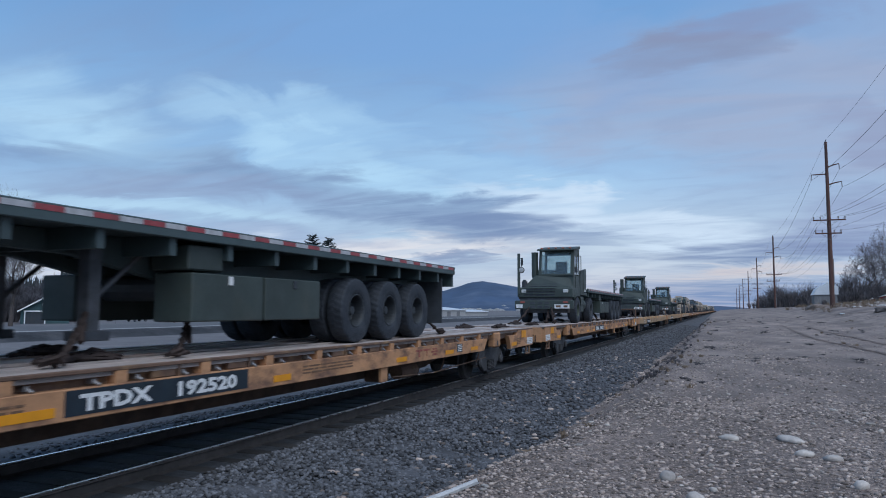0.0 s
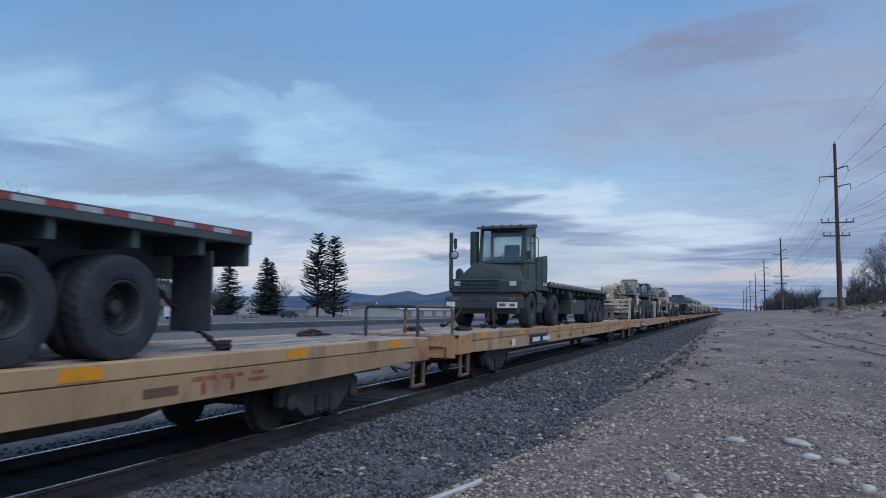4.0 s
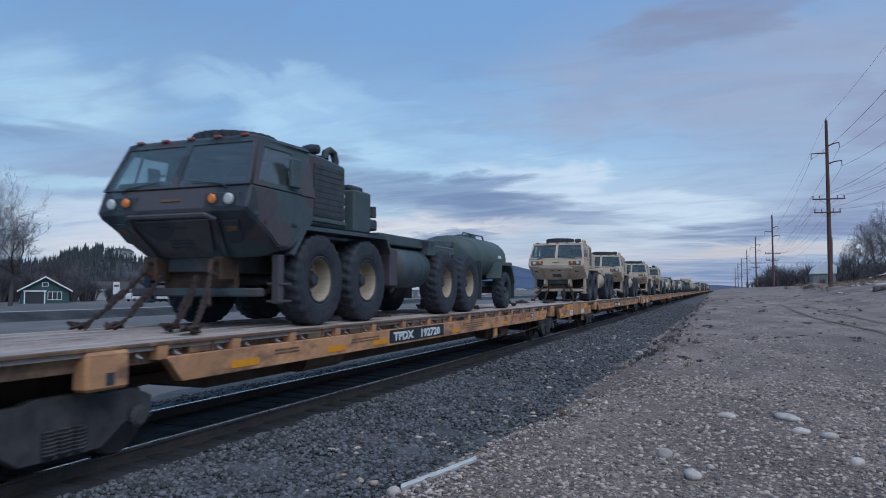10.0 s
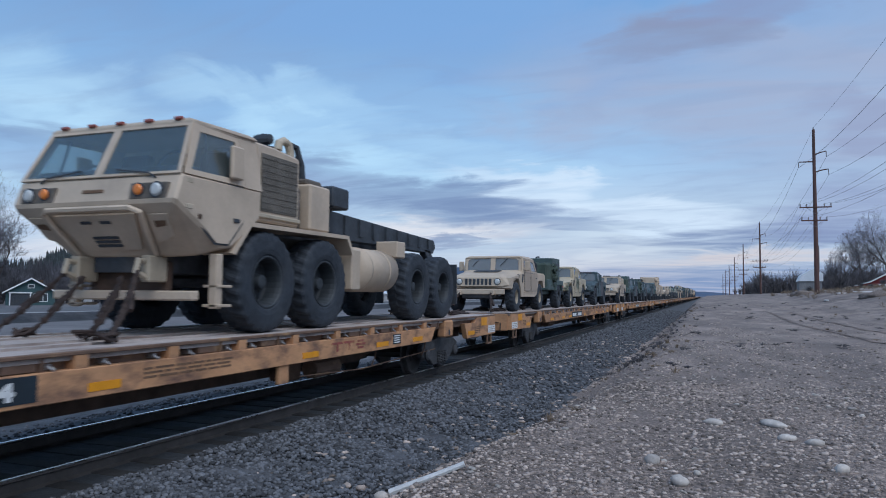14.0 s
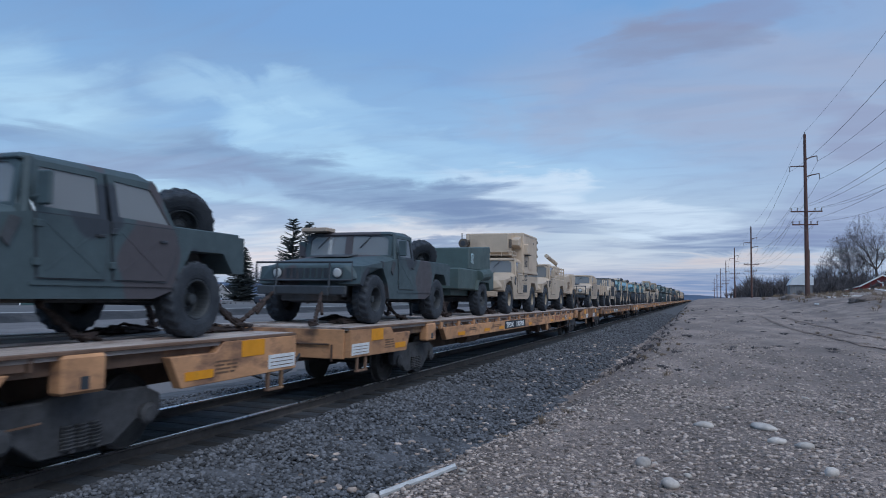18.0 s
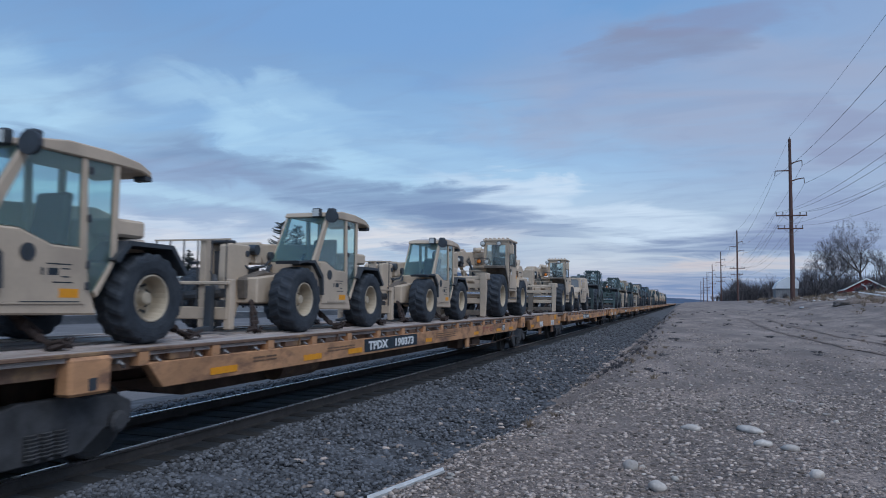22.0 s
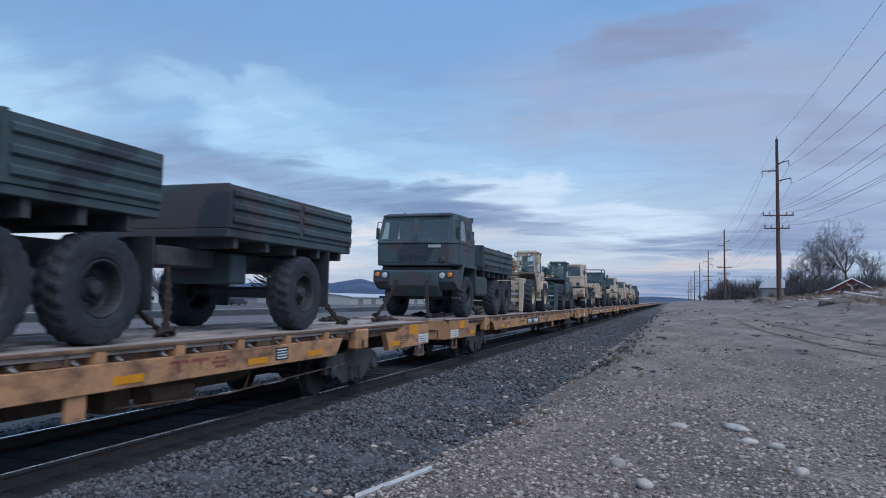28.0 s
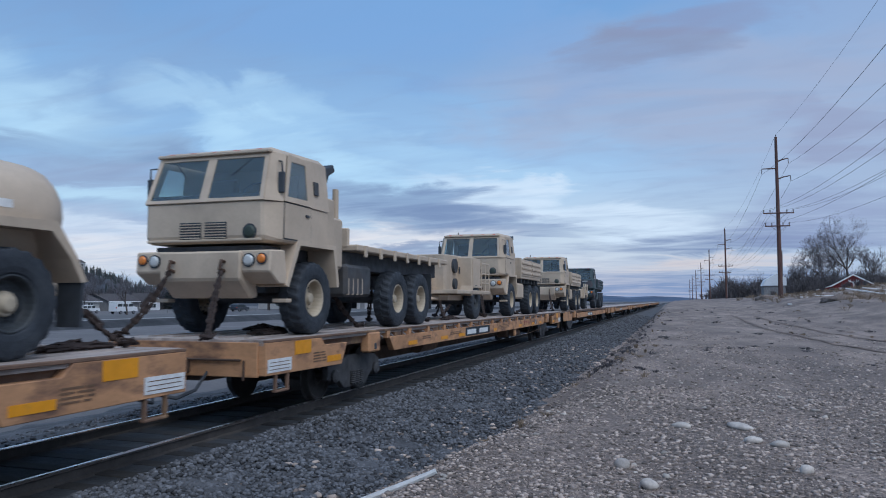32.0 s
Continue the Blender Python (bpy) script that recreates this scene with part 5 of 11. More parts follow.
def trees():
    big = "large leafless deciduous tree with fine grey-brown twigs"
    bare_tree(-104.0, 75.6, -0.9, 22.5, 12, big + " beside the cottage", 0.85, 0.42, 7, turn=40, lean=0.06, fine=0.012)
    bare_tree(-98.5, 76.5, -0.9, 15.5, 17, "leafless tree with drooping fine twigs beside the cottage", 1.25, 0.30, 6, turn=120, lean=0.10, fine=0.012)
    for x, y, h, k in ((-128, 116, 9.0, 61), (-131, 134, 8.0, 62), (-133, 158, 10.5, 63), (-122, 100, 7.0, 64), (-138, 168, 9.5, 65)):
        bare_tree(x, y, -0.9, h, k, "thin leafless garden tree between the houses", 1.0, 0.14, 5, fine=0.014)
    bare_tree(-96, 108, -0.9, 8.0, 8, "small leafless tree beside the road", 1.0, 0.16, 4)
    bare_tree(-126, 182, -0.9, 11.5, 9, "small leafless tree beside the fir", 1.2, 0.22, 5)
    conifer(-0.789 * 178, 178, -0.9, 16.6, 5.6, 21, "spreading fir tree with a bent top", 0.10, 0.04, -0.22)
    conifer(-0.714 * 178, 178, -0.9, 17.6, 4.7, 22, "dense dark pointed fir tree", 0.0, 0.03, -0.30, 1.5)
    conifer(-0.703 * 180, 180, -0.9, 16.4, 4.0, 25, "dense dark pointed fir tree", 0.0, 0.03, -0.30, 1.4)
    conifer(-0.614 * 172, 172, -0.9, 23.6, 5.4, 23, "tall open pine tree with sparse limbs", 0.26, 0.12, 0.02, 1.25, "pine_tree", 0.48)
    conifer(-0.584 * 172, 172, -0.9, 22.4, 4.9, 24, "tall slender pine tree with open crown", 0.20, 0.05, -0.06, 1.25, "pine_tree", 0.50)
    bare_tree(0.204 * 200, 200, 2.6, 22.0, 31, big + " behind the barn", 1.15, 0.40, 7, fine=0.014, dome=8.6)
    bare_tree(0.174 * 196, 196, 2.6, 16.0, 32, big + " behind the barn", 1.3, 0.35, 6, fine=0.014, dome=7.0)
    bare_tree(0.160 * 188, 188, 2.6, 11.5, 37, big + " behind the barn", 1.3, 0.3, 5)
    bare_tree(0.228 * 205, 205, 2.6, 13.0, 33, big + " behind the barn", 1.2, 0.35, 5)
    bare_tree(0.190 * 205, 205, 2.6, 15.0, 34, big + " behind the barn", 1.2, 0.3, 5)
    bare_tree(0.148 * 185, 185, 2.5, 8.5, 35, "small leafless tree behind the grey shed", 1.3, 0.2, 5)
    bare_tree(0.252 * 200, 200, 2.6, 9.5, 36, "small leafless tree behind the barn", 1.3, 0.2, 5)
    rng = np.random.default_rng(40)
    bushes = []
    for _ in range(120):
        r = rng.uniform(0.136, 0.250)
        y = rng.uniform(178, 200)
        bushes.append((r * y, y, 2.5, rng.uniform(3, 8.5), rng.uniform(1.8, 3.2)))
    bushes += [(r * y, y, 2.4, h, h * 0.45) for r, y, h in ((0.140, 176, 5.0), (0.152, 178, 6.5), (0.166, 180, 7.5), (0.180, 182, 8.5), (0.196, 184, 8.0), (0.214, 184, 8.0), (0.232, 182, 7.0), (0.250, 180, 5.5))]
    yard = [(-160 - 14 * rng.random(), 112 + 38 * rng.random(), -0.9, rng.uniform(9, 14), rng.uniform(2.5, 4.5)) for _ in range(34)]
    yard += [(-119 - 14 * rng.random(), 80 + 36 * rng.random(), -1.0, rng.uniform(4, 8.5), rng.uniform(2.0, 3.5)) for _ in range(46)]
    yard += [(-141 - 12 * rng.random(), 140 + 50 * rng.random(), -1.0, rng.uniform(5, 9), rng.uniform(2.0, 3.5)) for _ in range(30)]
    tagged(new("garden_thicket", brush_mesh("garden_thicket", yard, M["brush"], 43, 60)), "brown leafless bushes behind the cottage", "brush", kind="stuff")
    tagged(new("thicket", brush_mesh("thicket", bushes, M["brush"], 41, 44)), "tangled brown leafless thicket under the trees", "brush", kind="stuff")
    bushes = []
    for _ in range(70):
        y = rng.uniform(105, 420)
        x = rng.uniform(12.5, 26) if y < 160 else rng.uniform(13, 0.105 * y + 3)
        if 13 < x < 22 and 140 < y < 160:
            continue
        h = rng.uniform(0.8, 2.2) if y < 160 else rng.uniform(3.5, 8.5)
        bushes.append((x, y, ground_z(x, y), h, h * 0.5))
    tagged(new("roadside_brush", brush_mesh("roadside_brush", bushes, M["brush"], 42, 46)), "brown leafless bushes along the pole line", "brush", kind="stuff")
    tufts = []
    for _ in range(900):
        y = rng.uniform(48, 135)
        x = rng.uniform(9.5, 42)
        if noise.noise((x * 0.15, y * 0.1, 2.0)) > -0.1:
            tufts.append((x, y, ground_z(x, y), rng.uniform(0.25, 0.8), rng.uniform(0.3, 0.8)))
    weeds = []
    for _ in range(520):
        y = 15 + 63 * rng.random() ** 1.3
        x = rng.uniform(-3.1, -1.1) if rng.random() < 0.7 else rng.uniform(-1, 8)
        if noise.noise((x * 0.5, y * 0.22, 16.0)) > 0.02:
            weeds.append((x, y, ground_z(x, y), rng.uniform(0.04, 0.13), rng.uniform(0.10, 0.30)))
    tagged(new("bank_weeds", brush_mesh("bank_weeds", weeds, M["brush"], 47, 14)), "dark dead weeds on the edge of the gravel bank", "weeds", kind="stuff")
    for _ in range(260):
        y = rng.uniform(6, 60)
        x = rng.uniform(-2.4, -0.6) if rng.random() < 0.5 else rng.uniform(4, 12)
        if noise.noise((x * 0.4, y * 0.3, 6.0)) > 0.1:
            tufts.append((x, y, ground_z(x, y), rng.uniform(0.05, 0.16), rng.uniform(0.06, 0.2)))
    tagged(new("dry_grass", brush_mesh("dry_grass", tufts, M["drygrass"], 43, 12)), "dry straw-coloured weeds on the bank", "grass", kind="stuff")


def debris():
    rng = np.random.default_rng(50)
    places, sizes = [], []
    for _ in range(380):
        y = rng.uniform(50, 118)
        x = rng.uniform(13, 34)
        if noise.noise((x * 0.12, y * 0.09, 9.0)) > 0.05:
            places.append((x, y, ground_z(x, y) + 0.05))
            sizes.append(rng.uniform(0.1, 0.5) * rng.uniform(0.4, 1))
    tagged(new("rubble", rocks_mesh("rubble", places, sizes, M["stone"], 51, 0.5)), "pale broken rubble strewn on the bank", "rubble", kind="stuff")
    for k, (x, y, L, turn, tilt) in enumerate(((12.6, 82, 3.2, 70, 0), (17.2, 76, 4.2, -35, 9), (15.2, 85, 2.2, 20, 0), (19.0, 84, 2.6, 65, 5), (21.5, 92, 3.5, 30, 4), (9.6, 70, 1.8, 85, 0))):
        ob = new("board", link_mesh("board", box(B(), -L / 2, L / 2, -0.14, 0.14, 0, 0.09, 0.01), M["trim"]))
        ob.matrix_basis = pose(x, y, ground_z(x, y) + 0.03 + abs(math.sin(radians(tilt))) * L / 2, 0, tilt, turn)
        tagged(ob, "pale discarded board lying on the bank", "board", "scrap boards")
    mounds = []
    for k, (x, y, h) in enumerate(((12.2, 62, 0.45), (15.8, 70, 0.5), (18.5, 66, 0.7), (22.0, 72, 0.9), (11.0, 98, 0.5), (25.0, 80, 0.8))):
        bm = bmesh.new()
        bmesh.ops.create_icosphere(bm, subdivisions=3, radius=1)
        for v in bm.verts:
            v.co = Vector((v.co.x * h * 3.2, v.co.y * h * 2.4, v.co.z * h)) * (1 + 0.35 * noise.noise(v.co * 2.2 + Vector((k * 5.0, 0, 0))))
        ob = new("dirt_mound", link_mesh("dirt_mound", bm, M["ground"], True))
        ob.matrix_basis = pose(x, y, ground_z(x, y) - h * 0.15, 0, 0, 40 * k)
        tagged(ob, "low mound of brown dirt on the bank", "mound", "dirt mounds")


def tyre_tracks():
    """Dark ruts that lorries pressed into the dirt."""
    for pts in (((9.0, 15.5), (6.6, 18.0), (5.16, 21.7), (4.58, 23.8), (4.13, 27.4), (3.61, 32.1), (3.51, 39.5), (3.51, 52.5)), ((11.0, 20.0), (8.4, 23.0), (6.43, 26.9), (5.5, 31.25), (5.08, 37.9), (4.78, 50.1)), ((26, 40), (18, 50), (12.5, 60), (8.8, 74))):
        verts, faces = [], []
        n = 90
        for k in range(n + 1):
            q = k / n * (len(pts) - 1)
            i = min(int(q), len(pts) - 2)
            f = q - i
            x, y = pts[i][0] + (pts[i + 1][0] - pts[i][0]) * f, pts[i][1] + (pts[i + 1][1] - pts[i][1]) * f
            w = 0.13 + 0.13 * noise.noise((k * 0.4, 0, x))
            for dx in (-w, 0.0, w):
                verts.append((x + dx * 0.7, y + dx * 0.7, ground_z(x + dx * 0.7, y + dx * 0.7) + 0.02))
            if k:
                m = k * 3
                faces += [(m - 3, m - 2, m + 1, m), (m - 2, m - 1, m + 2, m + 1)]
        tagged(new("tyre_track", mesh_from("tyre_track", verts, faces, M["rut"], True)), "dark tyre rut pressed into the dirt road", "tyre track", kind="structure")


M["rut"] = material("damp_rut_soil", (0.165, 0.122, 0.100), 0.95, vary=0.3, scale=1.5, dirt=(0.24, 0.176, 0.142), dirt_at=(0.46, 0.62), dirt_scale=1.2)


def foreground():
    stone("stone", (-0.5221, 0.8214, -0.2297), (0.075, 0.06, 0.05), 1)
    stone("stone", (0.0729, 0.9845, -0.1596), (0.20, 0.11, 0.045), 2)
    stone("stone", (0.0882, 0.9804, -0.1759), (0.11, 0.08, 0.05), 3)
    stone("stone", (-0.0367, 0.9704, -0.2387), (0.10, 0.075, 0.055), 4)
    stone("stone", (0.0034, 0.9867, -0.1627), (0.12, 0.08, 0.045), 5)
    stone("stone", (0.1445, 0.9679, -0.2058), (0.07, 0.055, 0.05), 6)
    stone("stone", (-0.0705, 0.9739, -0.2158), (0.085, 0.07, 0.06), 7)
    stone("stone", (0.118, 0.976, -0.178), (0.10, 0.075, 0.045), 8)
    a = on_ground((-0.3079, 0.9222, -0.2341))
    d = Vector((-0.64, -0.20, 0))
    b = Vector((a.x + d.x, a.y + d.y, 0))
    b.z = ground_z(b.x, b.y)
    a.z = ground_z(a.x, a.y)
    bm = B()
    pts = [a + Vector((0, 0, 0.05)), a.lerp(b, 0.4) + Vector((0, 0, 0.045)), b + Vector((0, 0, 0.05))]
    tube(bm, pts, 0.026, 7, 0.034)
    tagged(new("stick", link_mesh("stick", bm, M["stickwhite"])), "bleached white stick lying on the ballast edge", "stick")
    p = b + Vector((-0.06, -0.03, 0))
    bm = bmesh.new()
    bmesh.ops.create_icosphere(bm, subdivisions=2, radius=1)
    for v in bm.verts:
        v.co = Vector((v.co.x * 0.075, v.co.y * 0.06, v.co.z * 0.06)) * (1 + 0.25 * noise.noise(v.co * 1.3))
    ob = new("stone", link_mesh("stone", bm, M["stone"], True))
    ob.matrix_basis = pose(p.x, p.y, ground_z(p.x, p.y) + 0.04)
    tagged(ob, "pale rounded stone at the end of the stick", "stone", "stones on the gravel bank")


M["stickwhite"] = material("bleached_wood", (0.62, 0.61, 0.60), 0.8, vary=0.12, scale=12, stretch=(1, 1, 1))
power_line()
hills()
cottage()
white_houses()
warehouse()
barn()
roadside()
trees()
debris()
tyre_tracks()
foreground()


# ---- flat cars ----
def wheelset_parts(bogie, y):
    bm = tube(B(), [(-1.0, y, 0.415), (1.0, y, 0.415)], 0.08, 10)
    for side in (-1, 1):
        prof = [(-0.07, 0.455), (-0.045, 0.425), (0.06, 0.415), (0.065, 0.39), (0.03, 0.35), (0.015, 0.16), (0.04, 0.12), (0.04, 0.0)]
        lathe_x(bm, [(side * a, r) for a, r in prof], side * 0.7535, y, 0.415, 24)
    bmesh.ops.recalc_face_normals(bm, faces=bm.faces)
    part("wheelset", bm, M["wheeltread"], bogie, "two steel wheels on one axle")


def bogie(parent, y):
    bo = part("bogie", box(B(), -1.05, 1.05, y - 0.2, y + 0.2, 0.36, 0.62, 0.03), M["bogie"], parent, "dark two-axle bogie")
    for dy in (-0.89, 0.89):
        wheelset_parts(bo, y + dy)
    for side in (-1, 1):
        bm = B()
        top = [(-1.12, 0.60), (-0.9, 0.70), (-0.45, 0.70), (-0.3, 0.74), (0.3, 0.74), (0.45, 0.70), (0.9, 0.70), (1.12, 0.60)]
        low = [(1.12, 0.36), (0.75, 0.36), (0.45, 0.16), (-0.45, 0.16), (-0.75, 0.36), (-1.12, 0.36)]
        prism(bm, [(y + a, z) for a, z in top + low], side * 0.98, side * 1.10, 0.015)
        part("side_frame", bm, M["bogie"], bo)
        if side > 0:
            bm = B()
            for k in range(3):
                pts = [(1.13 + 0.045 * math.cos(a), y - 0.16 + 0.16 * k + 0.062 * math.sin(a), 0.20 + 0.035 * a / 6.283) for a in [j * 0.7854 for j in range(57)]]
                tube(bm, pts, 0.016, 4)
            part("spring_nest", bm, M["bogie"], bo)
        for dy in (-0.89, 0.89) if side > 0 else ():
            bm = B()
            lathe_x(bm, [(0, 0.0), (0, 0.11), (side * 0.05, 0.12), (side * 0.08, 0.08), (side * 0.08, 0.0)], side * 1.10, y + dy, 0.415, 14)
            bmesh.ops.recalc_face_normals(bm, faces=bm.faces)
            part("axle_cap", bm, M["bogie"], bo)
    return bo


def decal(parent, name, y0, y1, z0, z1, mat, x=1.374, label=""):
    return part(name, box(B(), x - 0.001, x + 0.004, y0, y1, z0, z1), M[mat], parent, label)


def stencil_lines(parent, y0, y1, z, rows=3, mat="stencil", x=1.374):
    bm = B()
    for r in range(rows):
        yy = y0
        while yy < y1 - 0.05:
            w = random.uniform(0.08, 0.3)
            box(bm, x - 0.001, x + 0.002, yy, min(y1, yy + w), z - 0.045 * r, z - 0.045 * r + 0.022)
            yy += w + 0.03
    ob = part("stencilled_data", bm, M[mat], parent)
    ob["kind"] = "stuff"
    return ob


def couplers(car, L=PITCH):
    for sgn, y in ((-1, 0.85), (1, L - 0.85)):
        bm = box(B(), -0.14, 0.14, min(y, y + sgn * 0.72), max(y, y + sgn * 0.72), 0.70, 0.92, 0.02)
        box(bm, -0.2, 0.2, min(y + sgn * 0.6, y + sgn * 0.88), max(y + sgn * 0.6, y + sgn * 0.88), 0.66, 0.96, 0.05)
        part("coupler", bm, M["rust"], car, "rusty knuckle coupler")
        bm = tube(B(), [(0.42, y, 0.72), (0.45, y + sgn * 0.3, 0.5), (0.38, y + sgn * 0.62, 0.42), (0.2, y + sgn * 0.84, 0.5)], 0.025, 6)
        part("brake_hose", bm, M["black"], car)
        bm = B()
        tube(bm, [(1.0, y + sgn * 0.05, 0.9), (-1.1, y + sgn * 0.05, 0.9)], 0.018, 6)
        tube(bm, [(1.05, y + sgn * 0.05, 0.9), (1.05, y + sgn * 0.05, 0.62)], 0.018, 6)
        part("uncoupling_lever", bm, M["rust"], car)


def deck_top(car, y0, y1, seed):
    """Steel and plank deck with raised tie-down channels."""
    rnd = random.Random(seed)
    part("deck", box(B(), -1.33, 1.33, y0, y1, 1.10, 1.165), M["deck"], car, "worn grey plank deck")
    for x0, x1 in ((-1.32, -0.86), (-0.84, -0.42), (-0.40, 0.40), (0.42, 0.84), (0.86, 1.32)):
        part("deck_plank", box(B(), x0, x1, y0, y1, 1.16, 1.185 + rnd.uniform(-0.003, 0.004)), M["deck"], car)
    for x in (-0.85, -0.41, 0.41, 0.85):
        bm = B()
        box(bm, x - 0.032, x - 0.02, y0 + 0.3, y1 - 0.3, 1.165, 1.205)
        box(bm, x + 0.02, x + 0.032, y0 + 0.3, y1 - 0.3, 1.165, 1.205)
        part("tie_down_channel", bm, M["deck"], car)


def chain_pile(car, x, y, seed):
    rnd = random.Random(seed)
    pts, a = [], 0.0
    for k in range(54):
        a += rnd.uniform(0.5, 1.9)
        r = 0.30 * rnd.uniform(0.25, 1.0)
        pts.append((x + r * math.cos(a) * 0.8, y + r * math.sin(a) * 1.7 + 0.006 * k, 1.21 + 0.15 * (1 - r / 0.30) * rnd.uniform(0.3, 1)))
    bm = tube(B(), pts, 0.022, 4)
    part("lashing_chain", bm, M["chain"], car, "heap of rusty tie-down chain")


def end_details(car, paint, L):
    for flip in (False, True):
        f = (lambda y: L - y) if flip else (lambda y: y)

        def yy(a, b):
            return min(f(a), f(b)), max(f(a), f(b))
        for side in (-1, 1):
            # stirrup step under the corner
            bm = B()
            for c in (1.15, 1.48):
                a, b = yy(c, c + 0.05)
                box(bm, min(side * 1.31, side * 1.36), max(side * 1.31, side * 1.36), a, b, 0.44, 0.69, 0.008)
            a, b = yy(1.15, 1.53)
            box(bm, min(side * 1.29, side * 1.37), max(side * 1.29, side * 1.37), a, b, 0.42, 0.455, 0.008)
            part("step", bm, M["carbrown"], car, "rusty step bracket at the corner")
        if True:
            a, b = yy(0.90, 1.56)
            if not flip:
                decal(car, "placard", a, b, 0.72, 0.91, "white", 1.376, "white placard")
            else:
                decal(car, "placard", a, b, 0.72, 0.91, "white", 1.376, "white placard")
            bm = B()
            for r in range(3):
                box(bm, 1.378, 1.3815, a + 0.05, b - 0.05, 0.755 + 0.05 * r, 0.765 + 0.05 * r)
            part("placard_text", bm, M["stencil"], car)["kind"] = "stuff"
        a, b = yy(1.66, 2.16)
        decal(car, "decal", a, b, 0.93, 1.135, "safety", label="orange-yellow reflective patch")
        a, b = yy(2.72, 3.22)
        decal(car, "decal", a, b, 0.735, 0.835, "safety", label="orange-yellow reflective patch")
        a, b = yy(2.25, 2.68)
        stencil_lines(car, a, b, 0.90, 4)


def flat_car_a():
    """Long yellow flat car whose side sill carries a row of stake pockets."""
    L = PITCH
    car = thing("flat_car", "long yellow flat car with pocketed side sill and rusty underframe", "flat car", "flat cars of the train")
    deck_top(car, 0.86, L - 0.86, 1)
    pocket = link_mesh("stake_pocket", prism(B(), [(1.24, 1.0), (1.366, 1.0), (1.368, 1.145), (1.24, 1.145)], -0.075, 0.075, 0.0, "y"), M["car"])
    hooks = B()
    for side in (-1, 1):
        part("top_flange", box(B(), min(side * 1.18, side * 1.372), max(side * 1.18, side * 1.372), 0.86, L - 0.86, 1.145, 1.182, 0.006), M["carbrown"], car, "rusty top flange")
        part("web", box(B(), min(side * 1.20, side * 1.245), max(side * 1.20, side * 1.245), 2.5, L - 2.5, 0.96, 1.146), M["carbrown"], car, "rusty recessed web")
        main = [(5.68, 0.735), (5.42, 1.02), (L - 5.42, 1.02), (L - 5.68, 0.735)]
        part("side_sill", prism(B(), main, side * 1.25, side * 1.372, 0.008), M["car"], car, "yellow side sill panel")
        for f in (lambda y: y, lambda y: L - y):
            end = [(0.86, 0.68), (0.86, 1.146), (2.52, 1.146), (2.66, 1.02), (3.47, 1.02), (3.27, 0.66)]
            part("end_panel", prism(B(), [(f(a), z) for a, z in end], side * 1.25, side * 1.372, 0.008), M["car"], car, "yellow end panel")
            a, b = sorted((f(4.38), f(4.90)))
            bm = box(B(), min(side * 1.2, side * 1.40), max(side * 1.2, side * 1.40), a, b, 0.775, 1.146, 0.03)
            bo = part("jacking_pad", bm, M["car"], car)
            a, b = sorted((f(4.60), f(4.70)))
            part("slot", box(B(), min(side * 1.39, side * 1.405), max(side * 1.39, side * 1.405), a, b, 0.82, 0.94), M["black"], car)
    rnd = random.Random(4)
    fittings = B()
    for k in range(15):
        y = 5.375 + 1.235 * k
        ob = part("stake_pocket", pocket, None, car)
        ob.location = (0, y, 0)
        for d in (-0.30, 0.26):
            c = y + d + rnd.uniform(-0.05, 0.05)
            box(hooks, 1.25, 1.335, c - 0.025, c + 0.025, 1.04, 1.085)
            tube(hooks, [(1.33, c, 1.065), (1.362, c + 0.03, 1.035), (1.345, c + 0.06, 1.0)], 0.015, 5)
        if k % 3 != 1:
            c = y + 0.62
            box(fittings, 1.24, 1.325, c - 0.17, c + 0.17, 1.03, 1.135)
            box(fittings, 1.24, 1.345, c + 0.20, c + 0.23, 1.02, 1.14)
        box(fittings, -1.366, -1.24, y - 0.075, y + 0.075, 1.0, 1.145)
    part("lashing_hook", hooks, M["hook"], car)["kind"] = "stuff"
    part("winch_box", fittings, M["carbrown"], car)["kind"] = "stuff"
    for y in (0.86, L - 0.86):
        part("end_sill", box(B(), -1.25, 1.25, y - 0.03, y + 0.03, 0.66, 1.15, 0.008), M["car"], car, "yellow end sill")
    part("centre_sill", box(B(), -0.35, 0.35, 0.95, L - 0.95, 0.58, 1.1), M["rust"], car, "rust-brown centre sill")
    belly = [(5.7, 0.72), (7.2, 0.42), (L - 7.2, 0.42), (L - 5.7, 0.72)]
    part("fishbelly_girder", prism(B(), belly, -0.42, 0.42), M["rust"], car, "deep rust-brown girder")
    for y in (9.6, 18.8):
        part("cross_bearer", box(B(), -1.24, 1.24, y - 0.07, y + 0.07, 0.78, 1.1), M["rust"], car)
    tube_bm = tube(B(), [(0.55, 9.2, 0.62), (0.55, 10.4, 0.62)], 0.2, 14)
    part("air_reservoir", tube_bm, M["carbrown"], car)
    part("brake_cylinder", tube(box(B(), 0.4, 0.75, 18.5, 18.9, 0.36, 0.75, 0.03), [(0.9, 18.9, 0.52), (0.9, 19.7, 0.52)], 0.14, 12), M["carbrown"], car)
    part("bracket", box(B(), 1.28, 1.34, 17.35, 17.60, 0.48, 0.79, 0.01), M["car"], car)
    bm = tube(B(), [(1.15, 18.2, 0.50), (1.15, 20.2, 0.42), (1.15, 23.8, 0.52)], 0.012, 5)
    for y in (20.5, 22.9):
        tube(bm, [(1.28, y, 0.78), (1.22, y + 0.12, 0.62), (1.15, y + 0.12, 0.44)], 0.014, 5)
    part("brake_rod", bm, M["carbrown"], car)
